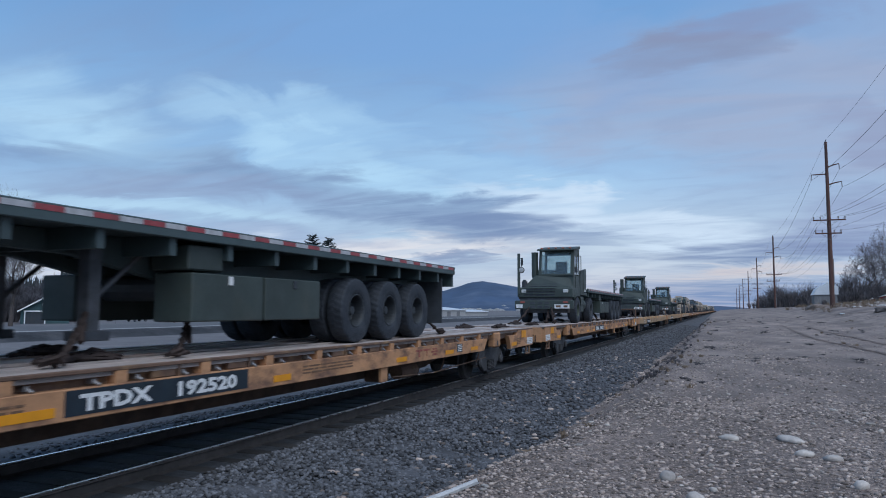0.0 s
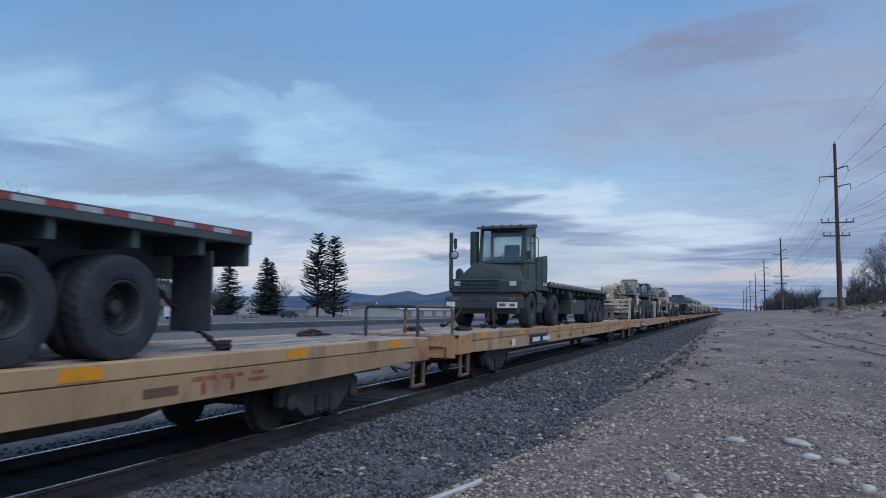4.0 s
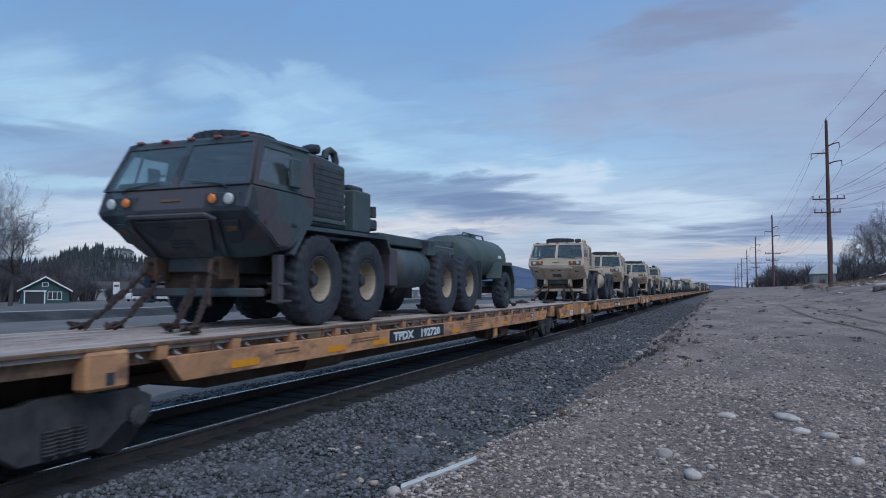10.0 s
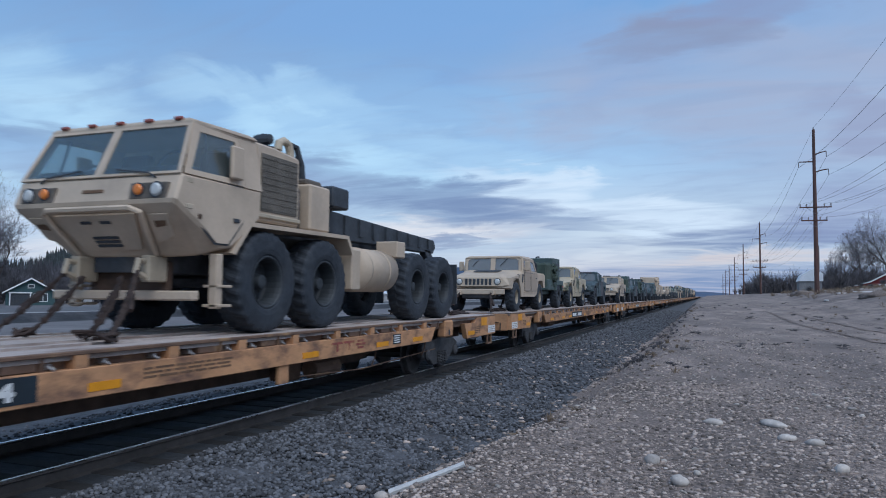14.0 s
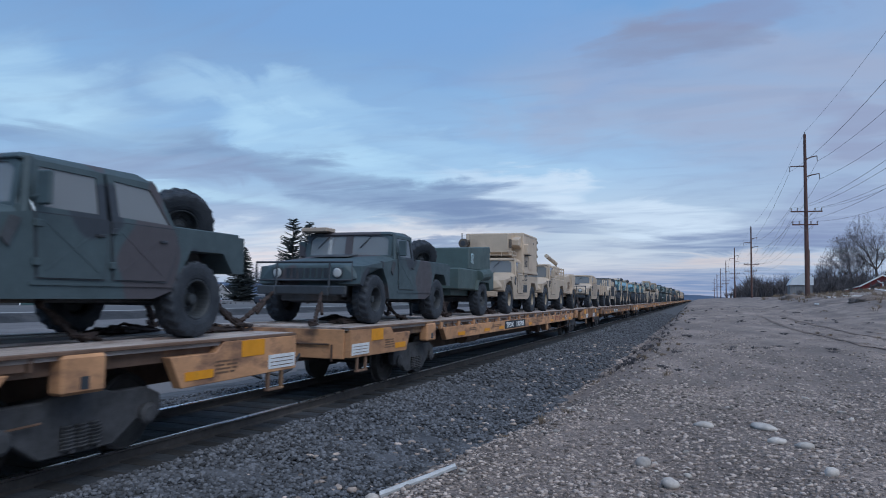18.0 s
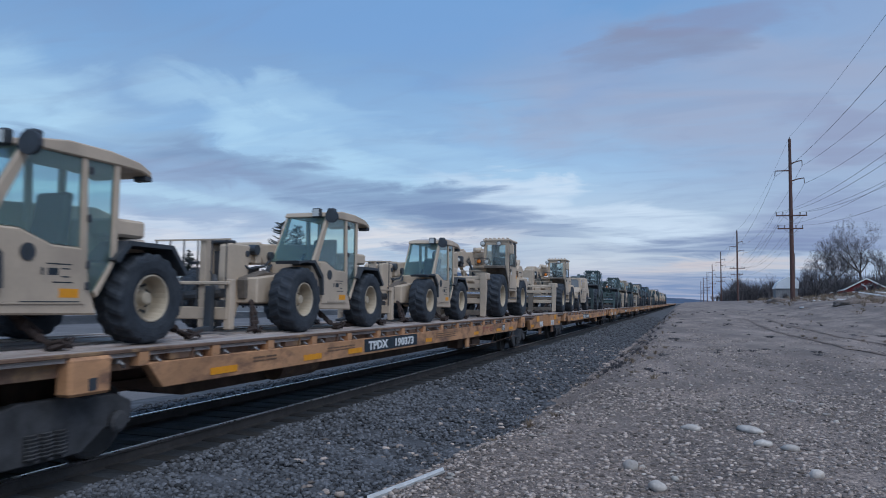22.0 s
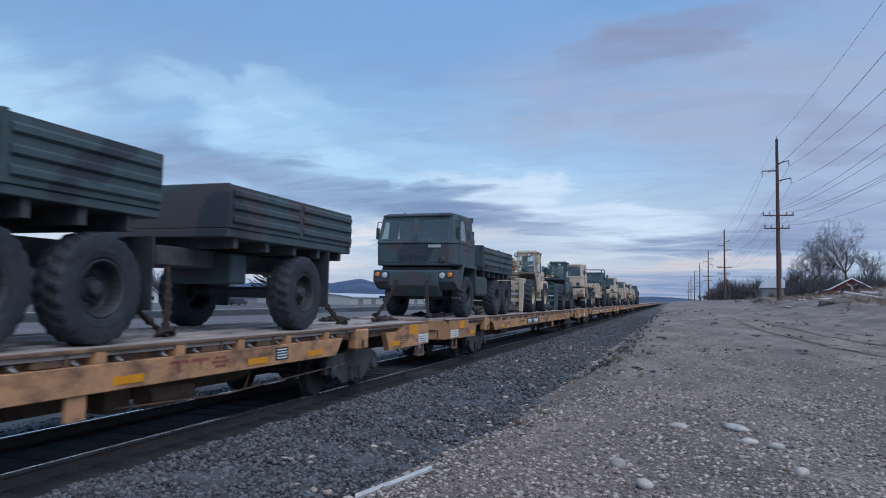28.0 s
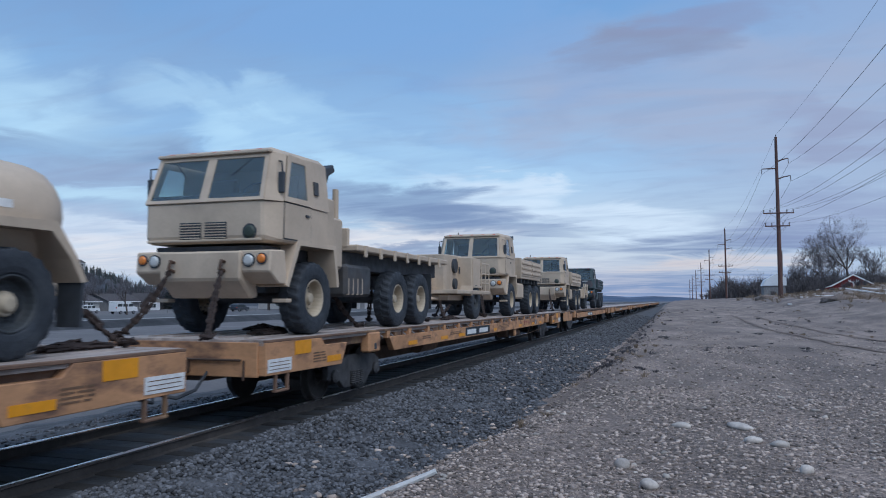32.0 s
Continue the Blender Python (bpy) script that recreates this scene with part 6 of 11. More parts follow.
    for y0, y1 in ((6.5, 7.05), (8.75, 9.3), (10.25, 10.8), (14.1, 14.5), (17.9, 18.35), (20.35, 20.85), (22.0, 22.5)):
        decal(car, "decal", y0, y1, 0.79, 0.875, "safety", label="orange-yellow reflective patch")
    stencil_lines(car, 14.8, 16.3, 0.93, 3)
    stencil_lines(car, 9.5, 10.5, 0.92, 2)
    stencil_lines(car, 7.4, 8.0, 0.92, 2)
    # faded logo: plain bars
    bm = B()
    for a, b, c, d in ((18.75, 19.1, 0.93, 0.965), (18.90, 18.96, 0.82, 0.93), (19.15, 19.5, 0.93, 0.965), (19.30, 19.36, 0.82, 0.93), (19.56, 19.9, 0.875, 0.91), (19.62, 19.84, 0.93, 0.965), (19.62, 19.84, 0.82, 0.855)):
        box(bm, 1.372, 1.376, a, b, c, d)
    part("emblem", bm, M["logo"], car, "faded red emblem bars")
    part("label_plate", box(B(), 1.372, 1.377, 21.05, 21.40, 0.80, 0.98), M["board"], car, "dark plate with white stripes")
    bm = B()
    for r in range(4):
        box(bm, 1.376, 1.379, 21.09, 21.36, 0.82 + 0.04 * r, 0.84 + 0.04 * r)
    part("label_stripe", bm, M["white"], car)
    part("number_board", box(B(), 1.372, 1.378, 10.90, 13.55, 0.775, 1.005), M["board"], car, "dark board that carries the car's number")
    couplers(car)
    end_details(car, "car", L)
    for k, (x, y) in enumerate(((0.55, 2.2), (-0.4, 3.4), (0.62, 11.6), (-0.6, 12.2), (0.6, L - 1.9), (-0.3, L - 2.6))):
        chain_pile(car, x, y, k)
    bogie(car, 4.40)
    bogie(car, L - 4.40)
    return car


def flat_car_b():
    """Older flat car with smooth, deep, faded sides."""
    L = PITCH
    car = thing("flat_car", "long faded yellow flat car with smooth deep rust-streaked sides", "flat car", "flat cars of the train")
    deck_top(car, 0.86, L - 0.86, 2)
    for side in (-1, 1):
        part("upper_sill", box(B(), min(side * 1.2, side * 1.372), max(side * 1.2, side * 1.372), 1.6, L - 1.6, 1.02, 1.20, 0.012), M["carpale"], car, "faded yellow upper sill")
        low = [(5.6, 0.70), (1.6, 0.76), (1.6, 1.012), (L - 1.6, 1.012), (L - 1.6, 0.76), (L - 5.6, 0.70)]
        part("lower_sill", prism(B(), low, side * 1.22, side * 1.366, 0.008), M["carpale"], car, "faded rust-streaked lower sill")
        for f in (lambda y: y, lambda y: L - y):
            a, b = sorted((f(0.86), f(1.62)))
            part("end_panel", box(B(), min(side * 1.18, side * 1.36), max(side * 1.18, side * 1.36), a, b, 0.74, 1.17, 0.015), M["car"], car, "rust-orange end panel")
    for y in (0.86, L - 0.86):
        part("end_sill", box(B(), -1.25, 1.25, y - 0.03, y + 0.03, 0.66, 1.15, 0.008), M["car"], car)
    part("centre_sill", box(B(), -0.35, 0.35, 0.95, L - 0.95, 0.52, 1.1), M["rust"], car, "rust-brown centre sill")
    belly = [(5.9, 0.68), (7.4, 0.42), (L - 7.4, 0.42), (L - 5.9, 0.68)]
    part("fishbelly_girder", prism(B(), belly, -0.42, 0.42), M["rust"], car)
    for y in (2.2, 5.6, 9.9, 13.1, 16.2, 19.4, 22.9, 26.0):
        decal(car, "decal", y, y + 0.48, 1.05, 1.17, "safety", label="orange-yellow reflective patch")
    part("number_board", box(B(), 1.366, 1.374, 6.75, 9.0, 0.715, 1.005), M["board"], car, "dark board that carries the car's number")
    bm = B()
    for y in (4.7, 10.5, 12.4, 15.0, 20.4):
        box(bm, 1.366, 1.369, y, y + 0.5, 0.80, 0.90)
    part("stencilled_data", bm, M["stencil"], car)["kind"] = "stuff"
    bm = B()
    for a, b, c, d in ((21.1, 21.5, 0.92, 0.96), (21.26, 21.34, 0.76, 0.92), (21.6, 22.0, 0.92, 0.96), (21.76, 21.84, 0.76, 0.92), (22.1, 22.5, 0.84, 0.88), (22.18, 22.42, 0.92, 0.96)):
        box(bm, 1.366, 1.371, a, b, c, d)
    part("emblem", bm, M["logo"], car, "faded red emblem bars")
    part("placard", box(B(), 1.366, 1.372, 4.95, 5.25, 0.76, 0.95), M["white"], car)
    couplers(car)
    for side in (-1, 1):
        for f in (lambda y: y, lambda y: L - y):
            bm = B()
            for c in (1.0, 1.5):
                a, b = sorted((f(c), f(c + 0.07)))
                box(bm, side * 1.28, side * 1.34, a, b, 0.28, 0.76, 0.008)
            a, b = sorted((f(1.0), f(1.57)))
            box(bm, side * 1.26, side * 1.35, a, b, 0.26, 0.31, 0.008)
            part("step", bm, M["carbrown"], car)
    for y, m in ((0.95, "carbrown"), (L - 0.95, "black")):
        bm = tube(B(), [(1.15, y, 1.0), (1.15, y, 1.72), (1.10, y, 1.78), (0.05, y, 1.78), (0.0, y, 1.72), (0.0, y, 1.0)], 0.035, 8)
        part("end_rail", bm, M[m], car, "bent pipe rail at the car's end")
    for k, (x, y) in enumerate(((-0.4, 2.2), (0.5, 3.2), (-0.6, L - 2.2))):
        chain_pile(car, x, y, k + 9)
    bogie(car, 4.40)
    bogie(car, L - 4.40)
    return car


# The first row is the car in front at the start; a number that cannot be read becomes bars.
CARS = [(-1, "a", "192520"), (0, "a", "190625"), (1, "b", "965732"), (2, "b", ""), (3, "b", "922264"), (4, "a", "192541"), (5, "a", "192720"), (6, "a", "192405"),
        (7, "a", "190464"), (8, "a", ""), (9, "a", "190548"), (10, "a", "190703"), (11, "a", "192733"), (12, "a", "190373"), (13, "a", "190264"), (14, "a", "190277"),
        (15, "a", "192660"), (16, "a", "192689"), (17, "a", "190325")] + [(n, "a", "") for n in range(18, 27)]
SMALL = {"stake_pocket", "winch_box", "decal", "axle_cap", "spring_nest", "step", "tie_down_channel", "deck_plank", "cross_bearer", "end_sill", "lashing_chain", "stencilled_data", "slot", "placard", "placard_text", "brake_hose", "uncoupling_lever", "label_stripe", "label_plate", "emblem", "lashing_hook", "brake_rod", "bracket"}
MOVING = []          # things and where they stand along the train


def place(ob, n, c, z):
    """Puts a thing at c metres behind the front of car n."""
    y = 22.85 + PITCH * n + c
    ob.matrix_basis = pose(TRACK_X, y, z)
    MOVING.append((ob, y, z))
    return ob


def train():
    first = {"a": flat_car_a(), "b": flat_car_b()}
    used = set()
    for n, kind, number in CARS:
        if kind in used:
            car = copy_thing(first[kind], pose(0, 0, 0))
            if n > 18:  # never comes nearer than a hundred metres: without its smallest fittings
                for ob in car.children_recursive:
                    if ob.name.split(".")[0] in SMALL:
                        bpy.data.objects.remove(ob)
        else:
            car = first[kind]
            used.add(kind)
        if n == 11:  # the most rusted of the cars
            for ob in car.children_recursive:
                if ob.data and ob.material_slots and ob.material_slots[0].material == M["car"]:
                    ob.material_slots[0].link = "OBJECT"
                    ob.material_slots[0].material = M["carrust"]
        place(car, n, 0.0, 0.0)
    for (n, kind, number), (car, _, _) in zip(CARS, MOVING):
        y0, z0, s, x = (11.06, 0.815, 0.205, 1.379) if kind == "a" else (7.12, 0.79, 0.19, 1.375)
        if number:
            bold = 0.0085 if kind == "a" else 0.004
            writing("lettering", "TPDX", s, pose(x, y0, z0, 90, 0, 90), M["white"], car, "white reporting mark", 0.90, bold)
            writing("lettering", number, s, pose(x, y0 + 1.27, z0, 90, 0, 90), M["white"], car, "white car number", 1.0, bold)
        else:
            bm = B()
            box(bm, x - 0.002, x + 0.002, y0, y0 + 0.9, z0, z0 + 0.13)
            box(bm, x - 0.002, x + 0.002, y0 + 1.27, y0 + 2.25, z0, z0 + 0.13)
            part("lettering", bm, M["white"], car)


train()


# ---- parts that vehicles share ----
WHEELS = {}


def plate(bm, corners, thick=0.012):
    """A thin panel on four or more corners, thick outwards."""
    pts = [Vector(c) for c in corners]
    n = (pts[1] - pts[0]).cross(pts[2] - pts[0]).normalized()
    a = [bm.verts.new(p) for p in pts]
    b = [bm.verts.new(p + n * thick) for p in pts]
    bm.faces.new(a[::-1])
    bm.faces.new(b)
    k = len(pts)
    for i in range(k):
        bm.faces.new((a[i], a[(i + 1) % k], b[(i + 1) % k], b[i]))
    return bm


def inset(corners, k):
    """The corners drawn towards their centre by k metres or so."""
    pts = [Vector(c) for c in corners]
    c = sum(pts, Vector()) / len(pts)
    return [p + (c - p).normalized() * k * 1.41 for p in pts]


def tyre_mesh(r, w, side, lugs):
    """A tyre in one skin: the tread blocks stand out of the carcass on alternate sides."""
    bm = B()
    h = w / 2
    prof = [(-0.74, 0.49, 0), (-0.93, 0.56, 0), (-1.0, 0.66, 0), (-1.0, 0.82, 0), (-0.98, 0.885, 1), (-0.93, 0.955, 1), (-0.80, 0.995, 1), (-0.40, 1.01, 1), (-0.06, 1.012, 1), (0.06, 1.012, 2), (0.40, 1.01, 2), (0.80, 0.995, 2), (0.93, 0.955, 2), (0.98, 0.885, 2), (1.0, 0.82, 0), (1.0, 0.66, 0), (0.93, 0.56, 0), (0.74, 0.49, 0)]
    seg = lugs * 4
    rings = []
    for x, q, kind in prof:
        ring = []
        for k in range(seg):
            u = 2 * math.pi * (k + (1.6 * abs(x) if kind else 0)) / seg
            low = kind and ((k + (2 if kind == 2 else 0)) % 4 >= 2)
            rr = r * (q - ((0.036 if lugs < 22 else 0.026 if lugs < 30 else 0.010) if low else 0.0))
            ring.append(bm.verts.new((x * h, rr * math.cos(u), rr * math.sin(u))))
        rings.append(ring)
    for a, b in zip(rings, rings[1:] + rings[:1]):
        for k in range(seg):
            bm.faces.new((a[k], b[k], b[(k + 1) % seg], a[(k + 1) % seg]))
    bmesh.ops.recalc_face_normals(bm, faces=bm.faces)
    return link_mesh("wheel", bm, M["rubber"])


def rim_mesh(r, w, side, hub, dish):
    """A dished rim: rolled lip, drum, bolted disc with hand holes, and a stepped hub."""
    bm = B()
    h = w / 2 * side
    out = min(0.78, dish + 0.62 - 0.5 * min(0.0, dish))
    prof = [(h * 0.70, r * 0.52), (h * 0.88, r * 0.525), (h * 0.90, r * 0.50), (h * 0.82, r * 0.475), (h * 0.55, r * 0.455), (h * (dish + 0.12), r * 0.435), (h * (dish + 0.02), r * 0.41), (h * (dish - 0.03), r * 0.36), (h * (dish + 0.04), r * 0.235), (h * (dish + 0.26), r * 0.215), (h * (dish + 0.30), r * 0.175), (h * out, r * 0.135), (h * (out + 0.05), r * 0.09), (h * (out + 0.05), 0.0)]
    seg = 24
    lathe_x(bm, prof, 0, 0, 0, seg, caps=False)
    bm.faces.ensure_lookup_table()
    inner = {"hubring": 0.23, "hubcore": 0.24}.get(hub)
    for f in bm.faces:
        c = f.calc_center_median()
        q = math.hypot(c.y, c.z) / r
        if inner:
            f.material_index = 1 if q < inner or (hub == "hubring" and q > 0.47) else 0
        else:
            f.material_index = 0
    first = len(bm.faces)
    bolts = 10
    for k in range(bolts):
        a = 2 * math.pi * k / bolts
        y, z = r * 0.285 * math.cos(a), r * 0.285 * math.sin(a)
        lathe_x(bm, [(h * (dish - 0.02), 0.010 + r * 0.016), (h * (dish + 0.14), 0.010 + r * 0.014), (h * (dish + 0.14), 0.0)], 0, y, z, 5)
        lathe_x(bm, [(h * (dish - 0.10), r * 0.042), (h * (dish + 0.035), r * 0.042), (h * (dish + 0.035), 0.0)], 0, r * 0.375 * math.cos(a + 0.31), r * 0.375 * math.sin(a + 0.31), 7)
    bm.faces.ensure_lookup_table()
    for k in range(first, len(bm.faces)):
        bm.faces[k].material_index = 0 if hub in ("hubcore", "hub_dark") else 1
    bmesh.ops.recalc_face_normals(bm, faces=bm.faces)
    return link_mesh("rim", bm, [M["hub_dark"], M["hubtan"]] if hub == "hubcore" else [M[hub], M["hub_dark"]])


def wheel(parent, x, y, r, w, hub="hub_dark", lugs=22, z=None, dish=0.2, name="wheel"):
    """A tyre with its rim; x is the middle of the tread."""
    side = 1 if x >= 0 else -1
    key = (r, w, side, hub, lugs, dish)
    if key not in WHEELS:
        WHEELS[key] = (tyre_mesh(r, w, side, lugs), rim_mesh(r, w, side, hub, dish))
    ob = part(name, WHEELS[key][0], None, parent)
    ob.location = (x, y, r if z is None else z)
    part("rim", WHEELS[key][1], None, ob)
    return ob


def wheels(parent, half, ys, r, w, hub="hub_dark", lugs=22, dish=0.2):
    for y in ys:
        for side in (1, -1):
            wheel(parent, side * (half - w / 2), y, r, w, hub, lugs, None, dish)
        part("axle", tube(B(), [(-half + w, y, r), (half - w, y, r)], 0.09, 10), M["under"], parent)


def chains(parent, ends):
    """Pairs of links' strands with some slack, a lever binder and a heap of spare chain at the foot."""
    for a, b in ends:
        a, b = Vector(a), Vector(b)
        L = (b - a).length
        n = max(6, int(L / 0.05))
        bm = B()
        d = (b - a).normalized()
        u = d.orthogonal().normalized()
        v = d.cross(u)
        rnd = random.Random(int(1000 * (a.x + 2 * a.y + 3 * b.y)))
        seg = 5
        for strand in range(2):
            off = (u * rnd.uniform(-1, 1) + v * rnd.uniform(-1, 1)) * 0.05 * strand
            rings = []
            for k in range(n + 1):
                q = k / n
                p = a.lerp(b, q) + off * math.sin(q * 3.14) + Vector((0, 0, -0.05 * L * math.sin(q * 3.14)))
                r = (0.040 if k % 2 else 0.022) * (1.0 if strand == 0 else 0.8)
                rings.append([bm.verts.new(p + (u * math.cos(w) * (1.3 if k % 4 < 2 else 0.8) + v * math.sin(w)) * r) for w in (2 * math.pi * j / seg for j in range(seg))])
            for q, t in zip(rings, rings[1:]):
                for j in range(seg):
                    bm.faces.new((q[j], q[(j + 1) % seg], t[(j + 1) % seg], t[j]))
            bm.faces.new(rings[0][::-1])
            bm.faces.new(rings[-1])
        c = a.lerp(b, 0.42)
        tube(bm, [c - d * 0.10 + v * 0.05, c + d * 0.02 + v * 0.07, c + d * 0.16 + v * 0.10], 0.032, 6)
        pts, w = [], 0.0
        for k in range(16):
            w += rnd.uniform(0.6, 2.0)
            pts.append((b.x + 0.10 * math.cos(w) * rnd.uniform(0.3, 1), b.y + 0.20 * math.sin(w) * rnd.uniform(0.3, 1), 0.02 + 0.10 * rnd.random()))
        tube(bm, pts, 0.022, 4)
        part("tie_down_chain", bm, M["chain"], parent, "rusty tie-down chain with lever binder")


def lamp(parent, x, y, z, r, mat="lens", name="headlamp", axis="y", depth=0.05):
    bm = B()
    lathe_x(bm, [(0, r), (depth * 0.6, r), (depth, r * 0.7), (depth * 1.1, 0)], 0, 0, 0, 14)
    n = len(bm.faces)
    lathe_x(bm, [(-0.03, r * 0.6), (-0.02, r * 1.22), (depth * 0.5, r * 1.22), (depth * 0.5, r)], 0, 0, 0, 14)
    bm.faces.ensure_lookup_table()
    for f in list(bm.faces)[n:]:
        f.material_index = 1
    bmesh.ops.recalc_face_normals(bm, faces=bm.faces)
    if axis == "y":
        transform(bm, Matrix.Rotation(-math.pi / 2, 4, "Z"))
    transform(bm, Matrix.Translation((x, y, z)))
    return part(name, bm, [M[mat], M["black"]], parent)


def glazed(parent, corners, frame_mat, glass="darkglass", rim=0.05, name="window"):
    """A window: a frame with its pane."""
    bm = B()
    inner = inset(corners, rim)
    n = len(corners)
    for i in range(n):
        plate(bm, [corners[i], corners[(i + 1) % n], inner[(i + 1) % n], inner[i]], 0.02)
    fr = part(name, bm, M[frame_mat], parent)
    part("pane", plate(B(), inner, 0.006), M[glass], fr)
    return fr


def pane(parent, corners, glass="darkglass", name="window"):
    return part(name, plate(B(), corners, 0.010), M[glass], parent)


# ---- heavy eight-wheel trucks ----
def heavy_truck(paint, rear, label, spare=True):
    th = thing("heavy_truck", label, "truck", "eight-wheel trucks")
    hub = "hub_dark" if paint == "tan" else "hubring"
    body = "camo" if paint == "camo" else paint
    trim = "hubtan" if paint == "tan" else "dkgreen"
    pts = []
    for s in (-1, 1):
        pts += [(s * 1.25, -1.83, 1.80), (s * 1.25, -1.95, 1.47), (s * 0.74, -1.42, 0.86), (s * 0.98, -1.22, 0.88), (s * 1.21, -1.06, 1.0), (s * 1.21, -0.84, 1.0), (s * 1.21, -0.46, 1.42), (s * 1.21, -0.25, 1.42), (s * 1.22, -0.25, 1.80)]
    cab = part("cab", hull(B(), pts, 0.03), M[body], th, "flat-nosed cab with a chamfered chin")
    bm = hull(B(), [(s * x, y, z) for s in (-1, 1) for x, y, z in ((1.125, -1.53, 2.44), (1.12, -1.52, 2.50), (1.0, -1.46, 2.54), (1.11, -0.25, 2.44), (1.11, -0.25, 2.52), (1.0, -0.27, 2.57))], 0.012)
    part("cab_roof", bm, M[body], cab)
    part("rear_wall", box(B(), -1.10, 1.10, -0.30, -0.255, 1.78, 2.48), M[body], cab)
    part("dashboard", prism(B(), [(-1.78, 1.78), (-1.72, 1.92), (-1.35, 1.94), (-1.30, 1.78)], -1.10, 1.10, 0.02), M["black"], cab)
    for s in (-1, 1):
        def ws(u, v):  # u from the middle outwards, v from bottom to top
            return (s * (0.0 + u * (1.235 - 0.12 * v)), -1.835 + 0.325 * v, 1.79 + 0.66 * v)
        c = [ws(0, 0), ws(1, 0), ws(1, 1), ws(0, 1)]
        glazed(cab, [Vector(p) for p in (c if s > 0 else c[::-1])], body, "cabglass", 0.048, "windscreen_pane")
        a, b = ws(0.72, 0.04), ws(0.22, 0.14)
        bm = tube(B(), [(a[0], a[1] - 0.03, a[2] - 0.06), (a[0] - s * 0.10, a[1] - 0.045, a[2]), (b[0], b[1] - 0.035, b[2])], 0.011, 5)
        part("wiper", bm, M["black"], cab)
        # lamps on a panel coloured dark for the shade of a recess
        part("lamp_recess", prism(B(), [(-1.945, 1.50), (-1.915, 1.69), (-1.86, 1.69), (-1.88, 1.50)], s * 0.58, s * 1.12, 0.008), M["hubdirty" if paint == "tan" else "black"], cab)
        lamp(cab, s * 0.98, -1.925, 1.60, 0.078, "lens")
        lamp(cab, s * 0.72, -1.925, 1.61, 0.066, "amber", "indicator")
        # door, its window and hinges
        x = s * 1.214
        pts = [(x, -1.70, 1.44), (x, -1.18, 1.04), (x, -0.95, 1.04), (x, -0.66, 1.34), (x, -0.66, 1.775), (x, -1.72, 1.775)]
        gap = [Vector((s * 1.2105, p[1] + (0.022 if p[1] > -1.1 else -0.022), p[2] + (0.02 if p[2] > 1.5 else -0.022))) for p in pts]
        part("door_gap", plate(B(), gap if s > 0 else gap[::-1], 0.006), M["black"], cab)
        door = part("door", plate(B(), pts if s > 0 else pts[::-1], 0.016), M[body], cab)
        c = [(s * 1.225, -1.79, 1.80), (s * 1.205, -0.60, 1.80), (s * 1.085, -0.60, 2.45), (s * 1.105, -1.52, 2.45)]
        glazed(door, c if s > 0 else c[::-1], body, "cabglass", 0.10)
        part("window_divider", tube(B(), [(s * 1.20, -1.36, 1.83), (s * 1.085, -1.26, 2.42)], 0.016, 6), M["black"], door)
        c = [(s * 1.21, -0.63, 1.79), (s * 1.21, -0.25, 1.79), (s * 1.085, -0.25, 2.47), (s * 1.085, -0.63, 2.47)]
        part("quarter_panel", plate(B(), c if s > 0 else c[::-1], 0.02), M[body], cab)
        part("door_handle", box(B(), min(s * 1.228, s * 1.25), max(s * 1.228, s * 1.25), -0.86, -0.74, 1.32, 1.37, 0.006), M["black"], door)
        if s > 0:
            for z in (1.40, 1.70):
                part("hinge", box(B(), 1.222, 1.25, -1.76, -1.64, z, z + 0.06, 0.008), M[trim], door)
            part("side_marker", tube(B(), [(1.226, -1.50, 1.33), (1.242, -1.50, 1.33)], 0.035, 10), M["rust"], door)
        # folded mirror behind the side window
        bm = box(B(), min(s * 1.235, s * 1.30), max(s * 1.235, s * 1.30), -0.98, -0.74, 1.86, 2.28, 0.02)
        part("mirror_housing", bm, M[body], cab)
        part("mirror_arm", tube(B(), [(s * 1.16, -0.62, 2.20), (s * 1.26, -0.80, 2.18)], 0.022, 6), M["black"], cab)
        part("seat", prism(B(), [(-1.05, 1.70), (-1.05, 1.86), (-0.62, 1.86), (-0.55, 2.34), (-0.42, 2.34), (-0.42, 1.70)], s * 0.42, s * 0.92, 0.04), M["black"], cab)
        # step post under the cab
        bm = box(B(), min(s * 1.06, s * 1.19), max(s * 1.06, s * 1.19), -1.10, -0.98, 0.34, 1.02, 0.015)
        for z in (0.36, 0.60):
            box(bm, min(s * 0.98, s * 1.21), max(s * 0.98, s * 1.21), -1.10, -0.82, z, z + 0.035, 0.006)
        part("step_post", bm, M[body], th)
        # mud guard over the two front wheels
        prof = [(-0.84, 1.04), (-0.48, 1.47), (2.28, 1.50), (2.48, 1.20), (2.42, 1.18), (2.24, 1.44), (-0.44, 1.41), (-0.77, 1.02)]
        part("mudguard", prism(B(), prof, s * 0.72, s * 1.215), M[body], th)
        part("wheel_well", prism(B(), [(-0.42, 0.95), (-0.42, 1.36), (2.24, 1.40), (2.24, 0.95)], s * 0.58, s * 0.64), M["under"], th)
        part("gutter", tube(B(), [(s * 1.10, -1.50, 2.47), (s * 1.12, -0.27, 2.49)], 0.018, 6), M[body], cab)
    cab.location.z = 0.105
    part("steering_wheel", tube(B(), [(0.62 + 0.23 * math.cos(a), -1.28 + 0.08 * math.sin(a), 2.0 + 0.2 * math.sin(a)) for a in (k * 0.4488 for k in range(15))], 0.018, 5), M["black"], cab)
